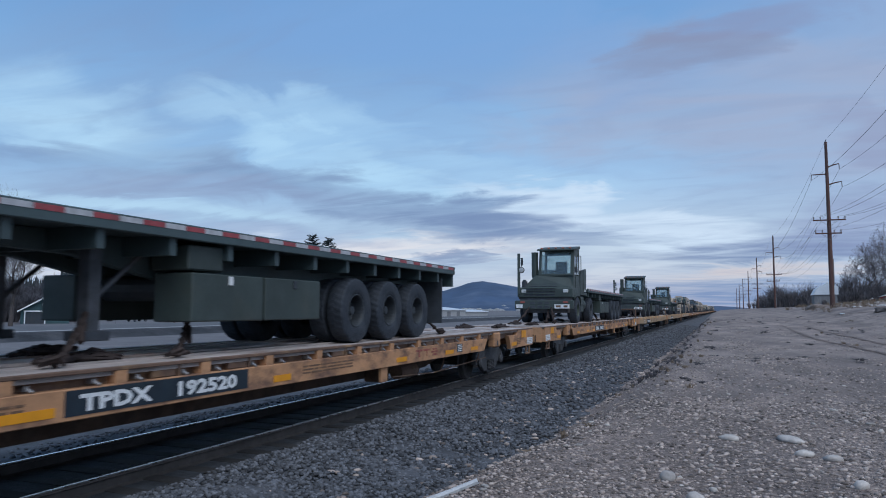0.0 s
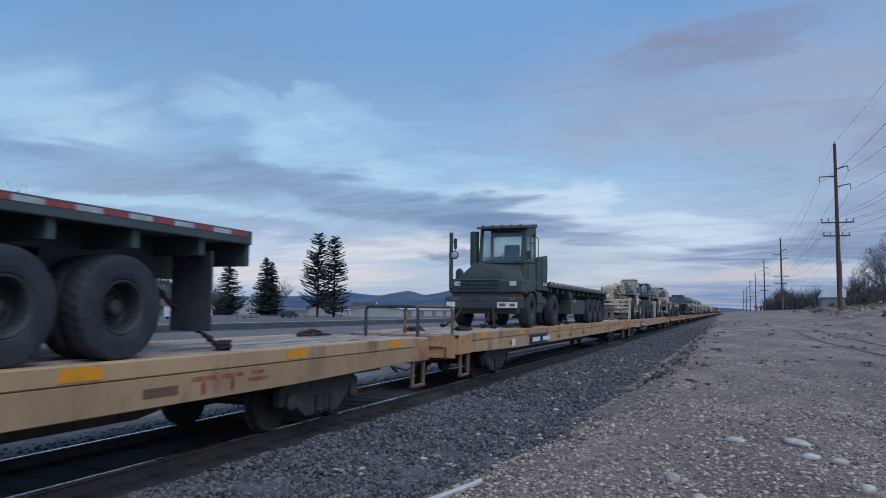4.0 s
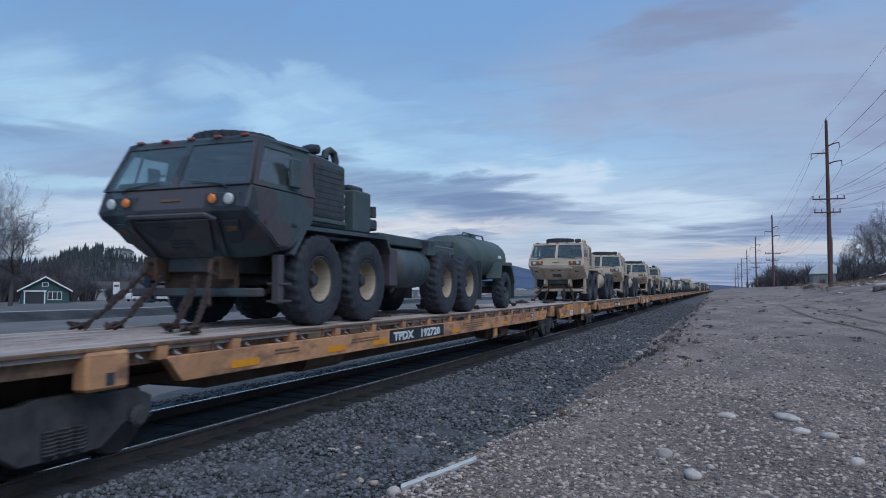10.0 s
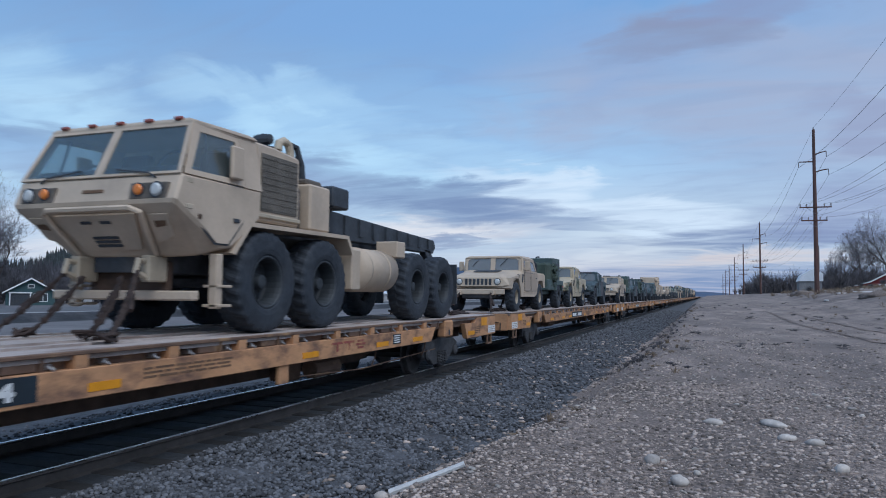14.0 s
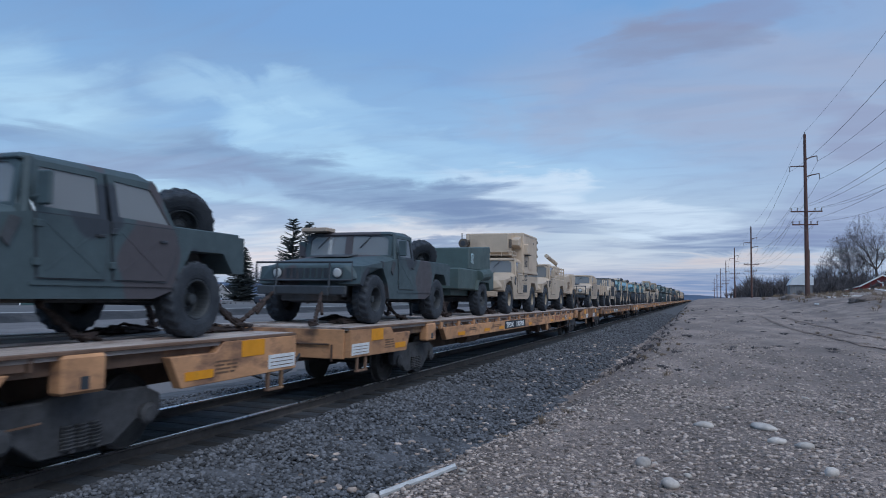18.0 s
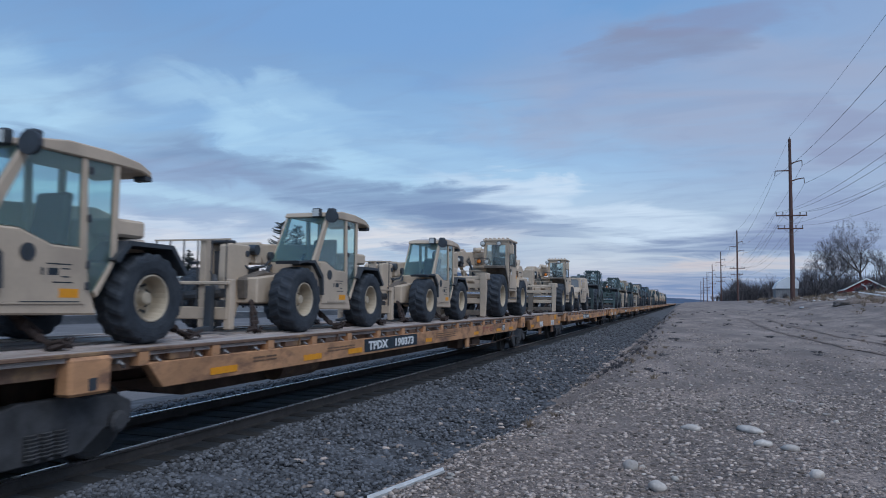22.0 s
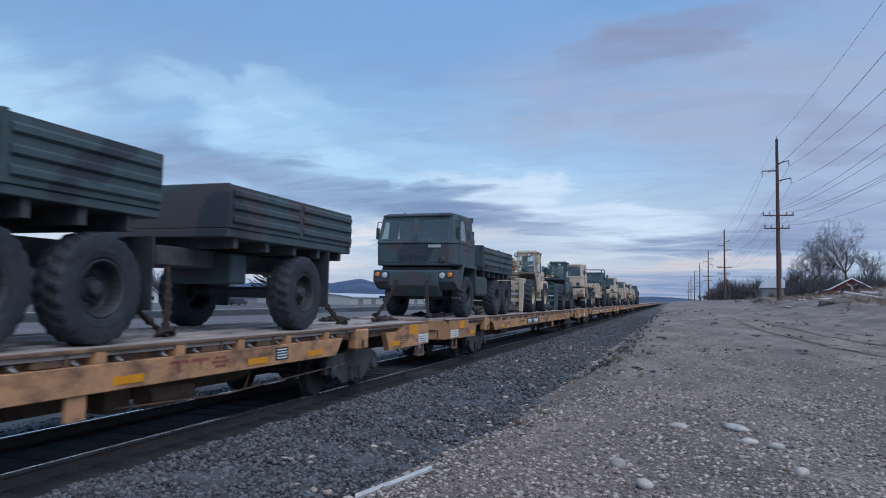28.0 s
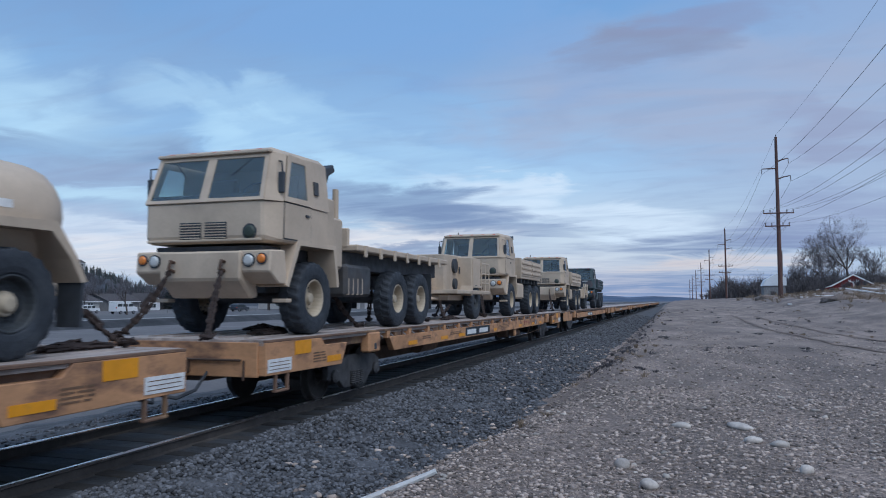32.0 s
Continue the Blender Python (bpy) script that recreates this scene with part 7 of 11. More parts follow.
    for k in range(5):
        part("marker_lamp", box(B(), -0.9 + 0.45 * k - 0.06, -0.9 + 0.45 * k + 0.06, -1.545, -1.49, 2.505, 2.545, 0.01), M["redlens"], cab)
    # chin: a raised guard with a centre plate and a louvred slot
    def chin(x, z, out=0.0):
        k = (1.46 - z) / 0.60
        return (x, -1.95 + 0.53 * k - out, z - out * 0.5)
    c = [chin(-0.44, 0.97), chin(0.44, 0.97), chin(0.62, 1.36), chin(-0.62, 1.36)]
    part("chin_panel", plate(B(), c, 0.035), M[body], cab)
    bm = tube(B(), [chin(-0.60, 0.90, 0.03), chin(-0.74, 1.38, 0.05), chin(-0.64, 1.43, 0.06), chin(0.64, 1.43, 0.06), chin(0.74, 1.38, 0.05), chin(0.60, 0.90, 0.03)], 0.035, 6)
    part("chin_guard", bm, M[body], cab)
    for s in (-1, 1):
        c = [chin(s * 0.70, 1.02, 0.0), chin(s * 0.98, 1.10, 0.0), chin(s * 1.06, 1.34, 0.0), chin(s * 0.78, 1.34, 0.0)]
        part("cheek_plate", plate(B(), c if s > 0 else c[::-1], 0.02), M[body], cab)
        c = [chin(s * 0.82, 1.20, 0.022), chin(s * 0.98, 1.22, 0.022), chin(s * 1.0, 1.27, 0.022), chin(s * 0.84, 1.27, 0.022)]
        part("cheek_slot", plate(B(), c if s > 0 else c[::-1], 0.006), M["stencil"], cab)
    for k in range(3):
        z = 1.00 + 0.045 * k
        part("slot", plate(B(), [chin(-0.19, z, 0.037), chin(0.19, z, 0.037), chin(0.20, z + 0.03, 0.037), chin(-0.20, z + 0.03, 0.037)], 0.006), M["black"], cab)
    for x in (-0.25, 0.05):
        part("marking", plate(B(), [chin(x, 1.26, 0.037), chin(x + 0.16, 1.26, 0.037), chin(x + 0.16, 1.29, 0.037), chin(x, 1.29, 0.037)], 0.006), M["black"], cab)
    part("nose_badge", prism(B(), [(-1.915, 1.60), (-1.905, 1.64), (-1.88, 1.64), (-1.89, 1.60)], -0.16, 0.16, 0.004), M["stencil"], cab)
    part("front_beam", box(B(), -1.10, 1.10, -1.44, -1.30, 0.44, 0.56, 0.02), M[body], th, "dusty front cross beam")
    part("radiator_guard", box(B(), -0.62, 0.62, -1.30, -1.20, 0.50, 0.92, 0.02), M["rust"], th)
    for s in (-0.55, 0.55):
        bm = box(B(), s - 0.07, s + 0.07, -1.62, -1.30, 0.66, 0.98, 0.02)
        tube(bm, [(s, -1.62, 0.72), (s, -1.76, 0.78), (s, -1.72, 0.92), (s, -1.60, 0.90)], 0.04, 6)
        part("tow_eye", bm, M["rust" if paint != "tan" else "hubtan"], th)
    # engine bay behind the cab
    bay = part("engine_bay", prism(B(), [(-0.24, 1.42), (-0.24, 2.50), (0.20, 2.50), (0.86, 2.45), (0.86, 1.42)], -1.10, 1.12, 0.03), M[body], th)
    bay.location.z = 0.09
    mesh = M["mesh_grey"] if paint == "tan" else M["black"]
    part("grille", box(B(), 1.115, 1.135, -0.13, 0.78, 1.57, 2.37, 0.004), mesh, bay, "grey radiator mesh")
    bm = B()
    for k in range(9):
        box(bm, 1.133, 1.141, -0.13, 0.78, 1.60 + 0.088 * k, 1.608 + 0.088 * k)
    part("grille_bars", bm, mesh, bay)
    part("grille", box(B(), -1.115, -1.095, -0.13, 0.78, 1.57, 2.37, 0.004), mesh, bay)
    part("bay_sill", box(B(), 1.08, 1.16, -0.22, 0.84, 1.475, 1.535, 0.012), M[trim], bay)
    bm = B()
    for y, z, r in ((0.74, 2.60, 0.10), (0.92, 2.62, 0.09), (0.80, 2.78, 0.095)):
        lathe_x(bm, [(-0.16, 0.0), (-0.14, r * 0.8), (0.0, r), (0.14, r * 0.8), (0.16, 0.0)], 0.50, y, z, 10)
    tube(bm, [(0.50, 0.78, 2.44), (0.50, 0.80, 2.74)], 0.06, 8)
    part("air_intake", bm, M["black"], bay)
    bm = tube(B(), [(0.78, 1.12, 2.20), (0.78, 1.12, 2.62), (0.77, 1.08, 2.74), (0.75, 0.98, 2.78), (0.73, 0.88, 2.73), (0.73, 0.86, 2.62)], 0.065, 10)
    part("exhaust_elbow", bm, M["hubtan"] if paint == "tan" else M["black"], bay)
    part("silencer", box(B(), -0.6, 0.98, 0.88, 1.12, 1.46, 2.18, 0.04), M["black"], th)
    for y, z in ((0.94, 1.62), (0.94, 1.86), (0.94, 2.06)):
        part("pipe_clamp", box(B(), 0.97, 1.03, y - 0.04, y + 0.08, z, z + 0.07, 0.01), M["white" if paint != "tan" else "hubdirty"], th)
    part("air_filter", tube(B(), [(0.94, 1.02, 1.48), (0.94, 1.02, 2.10)], 0.085, 12), M["hubdirty" if paint == "tan" else "black"], th, smooth=True)
    part("tool_locker", box(B(), 0.40, 1.14, 1.15, 1.76, 1.50, 2.22, 0.03), M[body], th)
    part("locker_top", box(B(), 0.50, 1.02, 1.22, 1.70, 2.22, 2.32, 0.03), M["hubdirty" if paint == "tan" else "black"], th)
    if rear == "hook":
        bm = tube(B(), [(0.80, 1.48, 2.16), (0.78, 1.46, 2.56), (0.74, 1.36, 2.84), (0.70, 1.22, 2.86)], 0.05, 8)
        tube(bm, [(0.55, 1.72, 2.10), (0.60, 1.62, 2.58), (0.74, 1.40, 2.70)], 0.04, 8)
        tube(bm, [(0.40, 0.95, 2.50), (0.85, 1.18, 2.50)], 0.035, 6)
        part("hydraulic_pipework", bm, M["black"], th, "dark bent pipes behind the engine bay")
        part("control_cabinet", box(B(), 0.36, 0.98, 2.14, 2.72, 1.98, 2.34, 0.03), M["black"], th)
        part("cabinet_stand", box(B(), 0.55, 0.75, 2.36, 2.50, 1.60, 1.98), M["black"], th)
    else:
        bm = tube(B(), [(0.80, 1.92, 1.70), (0.80, 1.96, 1.90), (0.84, 2.30, 1.92)], 0.05, 8)
        tube(bm, [(0.86, 2.36, 1.86), (0.86, 2.36, 2.06)], 0.075, 10)
        box(bm, 0.55, 1.02, 1.82, 2.26, 1.60, 1.80, 0.03)
        part("work_lamp_post", bm, M["black"], th)
    part("chassis", box(B(), -0.46, 0.46, -1.4, 7.85, 0.78, 1.10, 0.01), M["under"], th)
    wheels(th, 1.21, (0.0, 1.56, 5.40, 6.95), 0.69, 0.44, hub, 26, -0.30)
    for s in (-1, 1):
        bm = tube(tube(tube(B(), [(s * 0.80, 2.88, 0.97), (s * 0.80, 4.38, 0.97)], 0.40, 28), [(s * 0.80, 3.2, 0.97), (s * 0.80, 3.26, 0.97)], 0.408, 28), [(s * 0.80, 4.0, 0.97), (s * 0.80, 4.06, 0.97)], 0.408, 28)
        part("fuel_tank", bm, M[body], th, "round side tank", smooth=True)
        part("battery_box", box(B(), min(s * 0.55, s * 1.16), max(s * 0.55, s * 1.16), 2.52, 2.84, 0.60, 1.30, 0.02), M[body], th)
        part("mud_flap", box(B(), min(s * 0.75, s * 1.18), max(s * 0.75, s * 1.18), 7.86, 7.90, 0.30, 1.25), M["black"], th)
        part("rear_mudguard", box(B(), min(s * 0.72, s * 1.18), max(s * 0.72, s * 1.18), 4.35, 4.75, 1.24, 1.56, 0.02), M[body], th)
    if spare:
        ob = wheel(th, 0.30, -0.55, 0.64, 0.36, hub, 26, name="spare_wheel")
        ob.matrix_basis = pose(-0.10, -0.42, 2.70, 0, 90, 0)
    if rear == "hook":
        bm = B()
        prism(bm, [(2.35, 1.62), (2.35, 2.02), (7.95, 1.84), (8.05, 1.66), (7.9, 1.52), (2.35, 1.52)], 0.34, 0.56, 0.01)
        prism(bm, [(2.35, 1.62), (2.35, 2.02), (7.95, 1.84), (8.05, 1.66), (7.9, 1.52), (2.35, 1.52)], -0.56, -0.34, 0.01)
        for k in range(9):
            box(bm, -0.60, 0.60, 2.7 + 0.6 * k, 2.82 + 0.6 * k, 1.62, 1.99 - 0.020 * k)
        part("loading_frame", bm, M["black"], th, "black hook-loader frame")
        bm = prism(B(), [(2.05, 1.60), (2.30, 1.55), (2.62, 1.75), (2.20, 2.10), (1.98, 2.80), (1.80, 2.84), (1.88, 2.05)], -0.20, 0.20, 0.01)
        part("hook_arm", bm, M["black"], th)
        bm = B()
        for s in (-1, 1):
            prism(bm, [(7.3, 1.60), (7.7, 1.58), (8.0, 1.35), (8.05, 0.95), (7.85, 0.92), (7.78, 1.25), (7.45, 1.45)], s * 0.40, s * 0.56, 0.01)
        box(bm, -0.56, 0.56, 7.8, 8.0, 1.0, 1.12)
        part("rear_roller_bracket", bm, M["black"], th)
    else:
        bm = box(B(), -1.05, 1.05, 4.55, 6.25, 1.30, 1.50, 0.03)
        box(bm, -1.05, 1.05, 2.3, 4.95, 1.38, 1.58, 0.02)
        part("rear_deck", bm, M[body], th)
        part("deck_locker", prism(B(), [(4.95, 1.50), (4.95, 1.56), (5.4, 1.66), (5.95, 1.66), (6.2, 1.50)], -0.9, 0.9, 0.02), M[body], th)
        bm = B()
        prism(bm, [(6.4, 1.40), (7.7, 1.55), (8.3, 1.80), (9.0, 1.78), (9.55, 1.45), (9.75, 0.95), (9.65, 0.50), (9.40, 0.50), (9.40, 0.95), (9.15, 1.30), (8.6, 1.42), (7.7, 1.25), (6.6, 1.15)], -0.28, 0.28, 0.02)
        part("tow_crane", bm, M["black"], th, "black folded tow crane")
        for k, y in enumerate((6.35, 6.9)):
            part("roller", tube(B(), [(-0.6, y, 1.42), (0.6, y, 1.42)], 0.09, 10), M["black"], th)
    chains(th, [((0.55, -1.72, 0.80), (0.95, -2.55, 0.02)), ((-0.55, -1.72, 0.80), (-0.9, -2.5, 0.02)), ((0.30, -1.70, 0.72), (0.45, -2.35, 0.02)), ((-0.30, -1.70, 0.72), (-0.45, -2.35, 0.02)),
                ((0.4, 7.9, 0.95), (0.8, 8.6, 0.02)), ((-0.4, 7.9, 0.95), (-0.8, 8.6, 0.02))])
    return th


# ---- rough-terrain fork lift ----
def fork_lift(paint, label, opened=False):
    th = thing("fork_lift", label, "fork lift", "rough-terrain fork lifts")
    hub = {"tan": "hubtan", "green": "hubgreen", "dkgreen": "hubgreen"}[paint]
    P = M[paint]
    worn = M["hubdirty"] if paint == "tan" else M["under"]
    part("chassis", prism(B(), [(-0.75, 0.58), (-0.85, 1.02), (0.5, 1.16), (3.3, 1.18), (3.7, 0.95), (3.7, 0.62)], -0.58, 0.58, 0.02), P, th)
    for s in (-1, 1):
        wheel(th, s * 0.98, 0.0, 0.69, 0.54, hub, 20, None, -0.12)
        wheel(th, s * 0.98, 3.08, 0.66, 0.50, hub, 20, None, -0.12)
        prof = [(0.10, 1.66), (0.46, 1.70), (0.92, 1.16), (1.02, 0.62), (0.95, 0.60), (0.84, 1.10), (0.42, 1.60), (0.10, 1.60)]
        part("mudguard", prism(B(), prof, s * 0.56, s * 1.20), worn, th)
        prof = [(2.30, 1.02), (2.50, 1.34), (3.44, 1.34), (3.70, 1.10), (3.64, 1.06), (3.40, 1.27), (2.54, 1.27), (2.38, 1.0)]
        part("rear_mudguard", prism(B(), prof, s * 0.60, s * 1.20), P, th)
    part("axle", tube(B(), [(-0.8, 0, 0.68), (0.8, 0, 0.68)], 0.12, 10), M["under"], th)
    part("axle", tube(B(), [(-0.8, 3.08, 0.66), (0.8, 3.08, 0.66)], 0.12, 10), M["under"], th)
    # cab on the near side of the boom: one flat flank with a deep door
    x0, x1 = 0.30, 1.16
    cab = part("cab", prism(B(), [(1.02, 0.86), (0.97, 1.36), (1.05, 1.68), (2.20, 1.68), (2.26, 0.86)], x0, x1, 0.015), P, th, "tall square cab")
    bm = box(B(), x0, x1 - 0.22, 1.05, 2.24, 0.50, 0.86)
    prism(bm, [(0.96, 0.50), (1.02, 0.86), (1.08, 0.86), (1.06, 0.50)], x0, x1, 0.008)
    box(bm, x0, x1, 2.16, 2.26, 0.50, 0.86, 0.008)
    box(bm, x0, x1, 0.98, 2.26, 0.48, 0.56, 0.012)
    part("foot_well", bm, P, cab, "recessed boarding step")
    for x in (x0, x1 - 0.09):
        part("cab_pillar", prism(B(), [(0.97, 1.36), (1.02, 2.57), (1.14, 2.57), (1.10, 1.60)], x, x + 0.09, 0.01), P, cab)
        part("cab_pillar", prism(B(), [(2.00, 1.62), (1.98, 2.57), (2.18, 2.57), (2.22, 1.62)], x, x + 0.09, 0.01), P, cab)
    part("cab_header", box(B(), x0, x1, 1.0, 2.18, 2.50, 2.58, 0.01), P, cab)
    part("cab_roof", prism(B(), [(0.96, 2.56), (0.98, 2.63), (2.22, 2.62), (2.24, 2.55)], x0 - 0.03, x1 + 0.03, 0.015), P, cab)
    for k in range(6):
        part("roof_rib", box(B(), x0 + 0.03 + 0.15 * k, x0 + 0.08 + 0.15 * k, 0.99, 1.16, 2.62, 2.665), P, cab)
    c = [(x0 + 0.02, 0.985, 1.36), (x1 - 0.04, 0.985, 1.36), (x1 - 0.04, 1.03, 2.53), (x0 + 0.02, 1.03, 2.53)]
    glazed(cab, c, paint, "cabglass", 0.085, "windscreen")
    part("cab_back", box(box(B(), x0, x1, 2.14, 2.18, 1.66, 1.80), x0, x0 + 0.25, 2.14, 2.18, 1.80, 2.52), P, cab)
    part("rear_window", plate(B(), [(x1 - 0.09, 2.16, 1.80), (x0 + 0.25, 2.16, 1.80), (x0 + 0.25, 2.16, 2.51), (x1 - 0.09, 2.16, 2.51)], 0.006), M["clearglass"], cab)
    part("door_gap", plate(B(), [(x1 - 0.001, 1.125, 0.93), (x1 - 0.001, 2.055, 0.93), (x1 - 0.001, 2.055, 1.72), (x1 - 0.001, 1.125, 1.72)], 0.006), M["black"], cab)
    door = part("door", plate(B(), [(x1 + 0.002, 1.15, 0.96), (x1 + 0.002, 2.03, 0.96), (x1 + 0.002, 2.03, 1.72), (x1 + 0.002, 1.15, 1.72)], 0.018), P, cab)
    c = [(x1, 1.13, 1.70), (x1, 2.00, 1.70), (x1, 2.00, 2.54), (x1, 1.13, 2.54)]
    if not opened:
        glazed(door, c, "black", "cabglass", 0.045)
    else:
        part("window_frame", plate(B(), [(x1, 1.50, 1.72), (x1, 1.55, 1.72), (x1, 1.55, 2.53), (x1, 1.50, 2.53)], 0.014), M["black"], door)
        part("window", plate(B(), [(x1, 1.17, 1.74), (x1, 1.52, 1.74), (x1, 1.52, 2.52), (x1, 1.17, 2.52)], 0.006), M["cabglass"], door)
        c = [(x1 + 0.052, 2.04, 1.62), (x1 + 0.052, 2.78, 1.62), (x1 + 0.052, 2.78, 2.50), (x1 + 0.052, 2.04, 2.50)]
        glazed(door, c, paint, "clearglass", 0.05, "opened_window")["label"] = "framed window swung open"
    part("door_handle", box(B(), x1 + 0.018, x1 + 0.045, 1.18, 1.26, 1.50, 1.62, 0.01), M["black"], door)
    part("kick_plate", plate(B(), [(x1 + 0.001, 1.10, 0.60), (x1 + 0.001, 2.12, 0.60), (x1 + 0.001, 2.12, 0.66), (x1 + 0.001, 1.10, 0.66)], 0.01), worn, cab)
    part("label_plate", box(B(), x1 + 0.004, x1 + 0.024, 1.30, 1.40, 1.42, 1.56), M["white"], door)
    part("label_plate", box(B(), x1 + 0.004, x1 + 0.008, 2.08, 2.18, 1.30, 1.42), M["safety" if paint == "tan" else "white"], cab)
    bm = B()
    for k in range(3):
        box(bm, x1, x1 + 0.005, 1.02, 1.10, 1.26 + 0.035 * k, 1.272 + 0.035 * k)
        box(bm, x1, x1 + 0.005, 2.08, 2.20, 1.48 + 0.035 * k, 1.492 + 0.035 * k)
    part("marking_bars", bm, M["board"], cab)["kind"] = "stuff"
    part("seat", prism(B(), [(1.45, 1.20), (1.45, 1.36), (1.82, 1.36), (1.88, 2.05), (2.0, 2.05), (1.96, 1.20)], 0.38, 0.86, 0.03), M["black"], cab)
    part("steering_column", tube(B(), [(0.62, 1.08, 1.3), (0.62, 1.25, 1.78)], 0.03, 6), M["black"], cab)
    part("steering_wheel", tube(B(), [(0.62 + 0.19 * math.cos(a), 1.28 + 0.08 * math.sin(a), 1.80 + 0.15 * math.sin(a)) for a in (k * 0.4488 for k in range(15))], 0.016, 5), M["black"], cab)
    lamp(cab, 0.27, 0.95, 2.46, 0.075)
    lamp(cab, 0.84, 0.93, 2.46, 0.070)
    bm = tube(B(), [(1.14, 1.02, 2.46), (1.30, 0.92, 2.48), (1.32, 0.90, 2.38)], 0.014, 6)
    tube(bm, [(1.14, 1.02, 2.16), (1.30, 0.92, 2.16)], 0.014, 6)
    box(bm, 1.20, 1.36, 0.88, 0.95, 2.10, 2.42, 0.02)
    part("mirror", bm, P, cab)
    # lamps on a bracket beside the boom
    br = part("lamp_bracket", box(B(), 0.04, 0.60, 0.50, 0.98, 1.62, 1.72, 0.015), P, th)
    lamp(br, 0.54, 0.46, 1.81, 0.070)
    lamp(br, 0.28, 0.46, 1.83, 0.070, "amber", "indicator")
    part("lamp_guard", tube(B(), [(0.14, 0.50, 1.72), (0.14, 0.42, 1.93), (0.40, 0.40, 1.94), (0.64, 0.42, 1.92), (0.66, 0.52, 1.72)], 0.014, 5), M["black"], br)
    part("filter_drum", tube(B(), [(-0.02, 0.84, 2.24), (0.22, 0.86, 2.24)], 0.09, 12), P, th, smooth=True)
    part("grab_rail", tube(B(), [(0.30, 0.98, 2.36), (0.24, 0.94, 2.38), (0.20, 0.94, 2.22)], 0.013, 5), P, th)
    # boom on the far side: main section, collar, inner section and head
    bm = prism(B(), [(3.45, 2.40), (0.9, 2.17), (-0.16, 2.08), (-0.16, 1.64), (0.95, 1.74), (3.2, 1.90), (3.6, 2.15)], -0.44, -0.04, 0.015)
    boom = part("boom", bm, P, th, "long box-section lifting boom")
    part("boom_collar", prism(B(), [(-0.10, 2.17), (-0.52, 2.12), (-0.54, 1.62), (-0.12, 1.60)], -0.57, -0.01, 0.025), P, boom)
    part("collar_cap", prism(B(), [(-0.02, 2.16), (-0.06, 2.22), (-0.48, 2.19), (-0.52, 2.12)], -0.50, -0.08, 0.02), P, boom)
    part("inner_boom", prism(B(), [(-0.52, 2.05), (-1.15, 1.99), (-1.15, 1.62), (-0.52, 1.68)], -0.47, -0.11, 0.01), P, boom)
    bm = prism(B(), [(-1.12, 2.02), (-1.30, 2.04), (-1.52, 1.96), (-1.54, 1.28), (-1.44, 0.60), (-1.28, 0.60), (-1.22, 1.3), (-1.10, 1.55)], -0.62, -0.50, 0.015)
    prism(bm, [(-1.12, 2.02), (-1.30, 2.04), (-1.52, 1.96), (-1.54, 1.28), (-1.44, 0.60), (-1.28, 0.60), (-1.22, 1.3), (-1.10, 1.55)], -0.08, 0.04, 0.015)
    box(bm, -0.52, -0.06, -1.545, -1.49, 1.30, 1.74, 0.01)
    prism(bm, [(-0.52, 1.74), (-0.52, 1.95), (-0.42, 1.95), (-0.29, 1.80), (-0.16, 1.95), (-0.06, 1.95), (-0.06, 1.74)], -1.545, -1.49, 0.0, "y")
    part("boom_head", bm, P, boom, "forked boom head with a notched face plate")
    part("head_hose_drum", tube(B(), [(-0.68, -1.36, 1.90), (-0.60, -1.36, 1.90)], 0.17, 14), M["black"], boom)
    part("rating_plate", box(B(), -0.42, -0.16, -1.552, -1.544, 1.40, 1.62), M["white" if paint == "tan" else "insul"], boom)
    part("valve_block", tube(box(box(B(), -0.08, 0.06, -0.86, -0.58, 1.60, 1.94, 0.02), -0.06, 0.02, -1.08, -0.88, 1.66, 1.90, 0.02), [(0.05, -0.60, 1.72), (0.06, -1.02, 1.78)], 0.035, 6), M["black"], boom)
    part("service_hatch", box(B(), -0.062, -0.045, 0.22, 0.40, 1.84, 2.0, 0.004), M["board"], boom)
    lamp(boom, 0.02, -1.05, 1.80, 0.07)
    part("lift_cylinder", tube(tube(B(), [(-0.29, 1.3, 1.0), (-0.29, 0.55, 1.46)], 0.095, 10), [(-0.29, 0.55, 1.46), (-0.29, 0.12, 1.70)], 0.055, 8), P, boom)
    bm = B()
    for k in range(4):
        y = 0.28 - 0.10 * k
        tube(bm, [(-0.03, y, 1.98 - 0.05 * k), (0.05, y + 0.05, 1.72), (0.10 + 0.03 * k, y + 0.02 + 0.09 * k, 1.36), (0.12, y - 0.30 - 0.20 * k, 1.02)], 0.013, 5)
    part("hose", bm, M["black"], boom)["kind"] = "stuff"
    bm = B()
    for k in range(3):
        tube(bm, [(-0.30 + 0.10 * k, -1.50, 1.18), (-0.30 + 0.12 * k, -1.74, 1.32), (-0.24 + 0.14 * k, -1.78, 1.12), (-0.2 + 0.14 * k, -1.70, 0.86)], 0.016, 5)
    part("hose", bm, M["black"], boom)["kind"] = "stuff"
    # machinery behind the cab
    hood = part("engine_hood", prism(B(), [(2.27, 1.16), (2.27, 1.72), (2.90, 1.70), (3.30, 1.58), (3.61, 1.40), (3.61, 1.16)], -0.62, 1.02, 0.03), P, th)
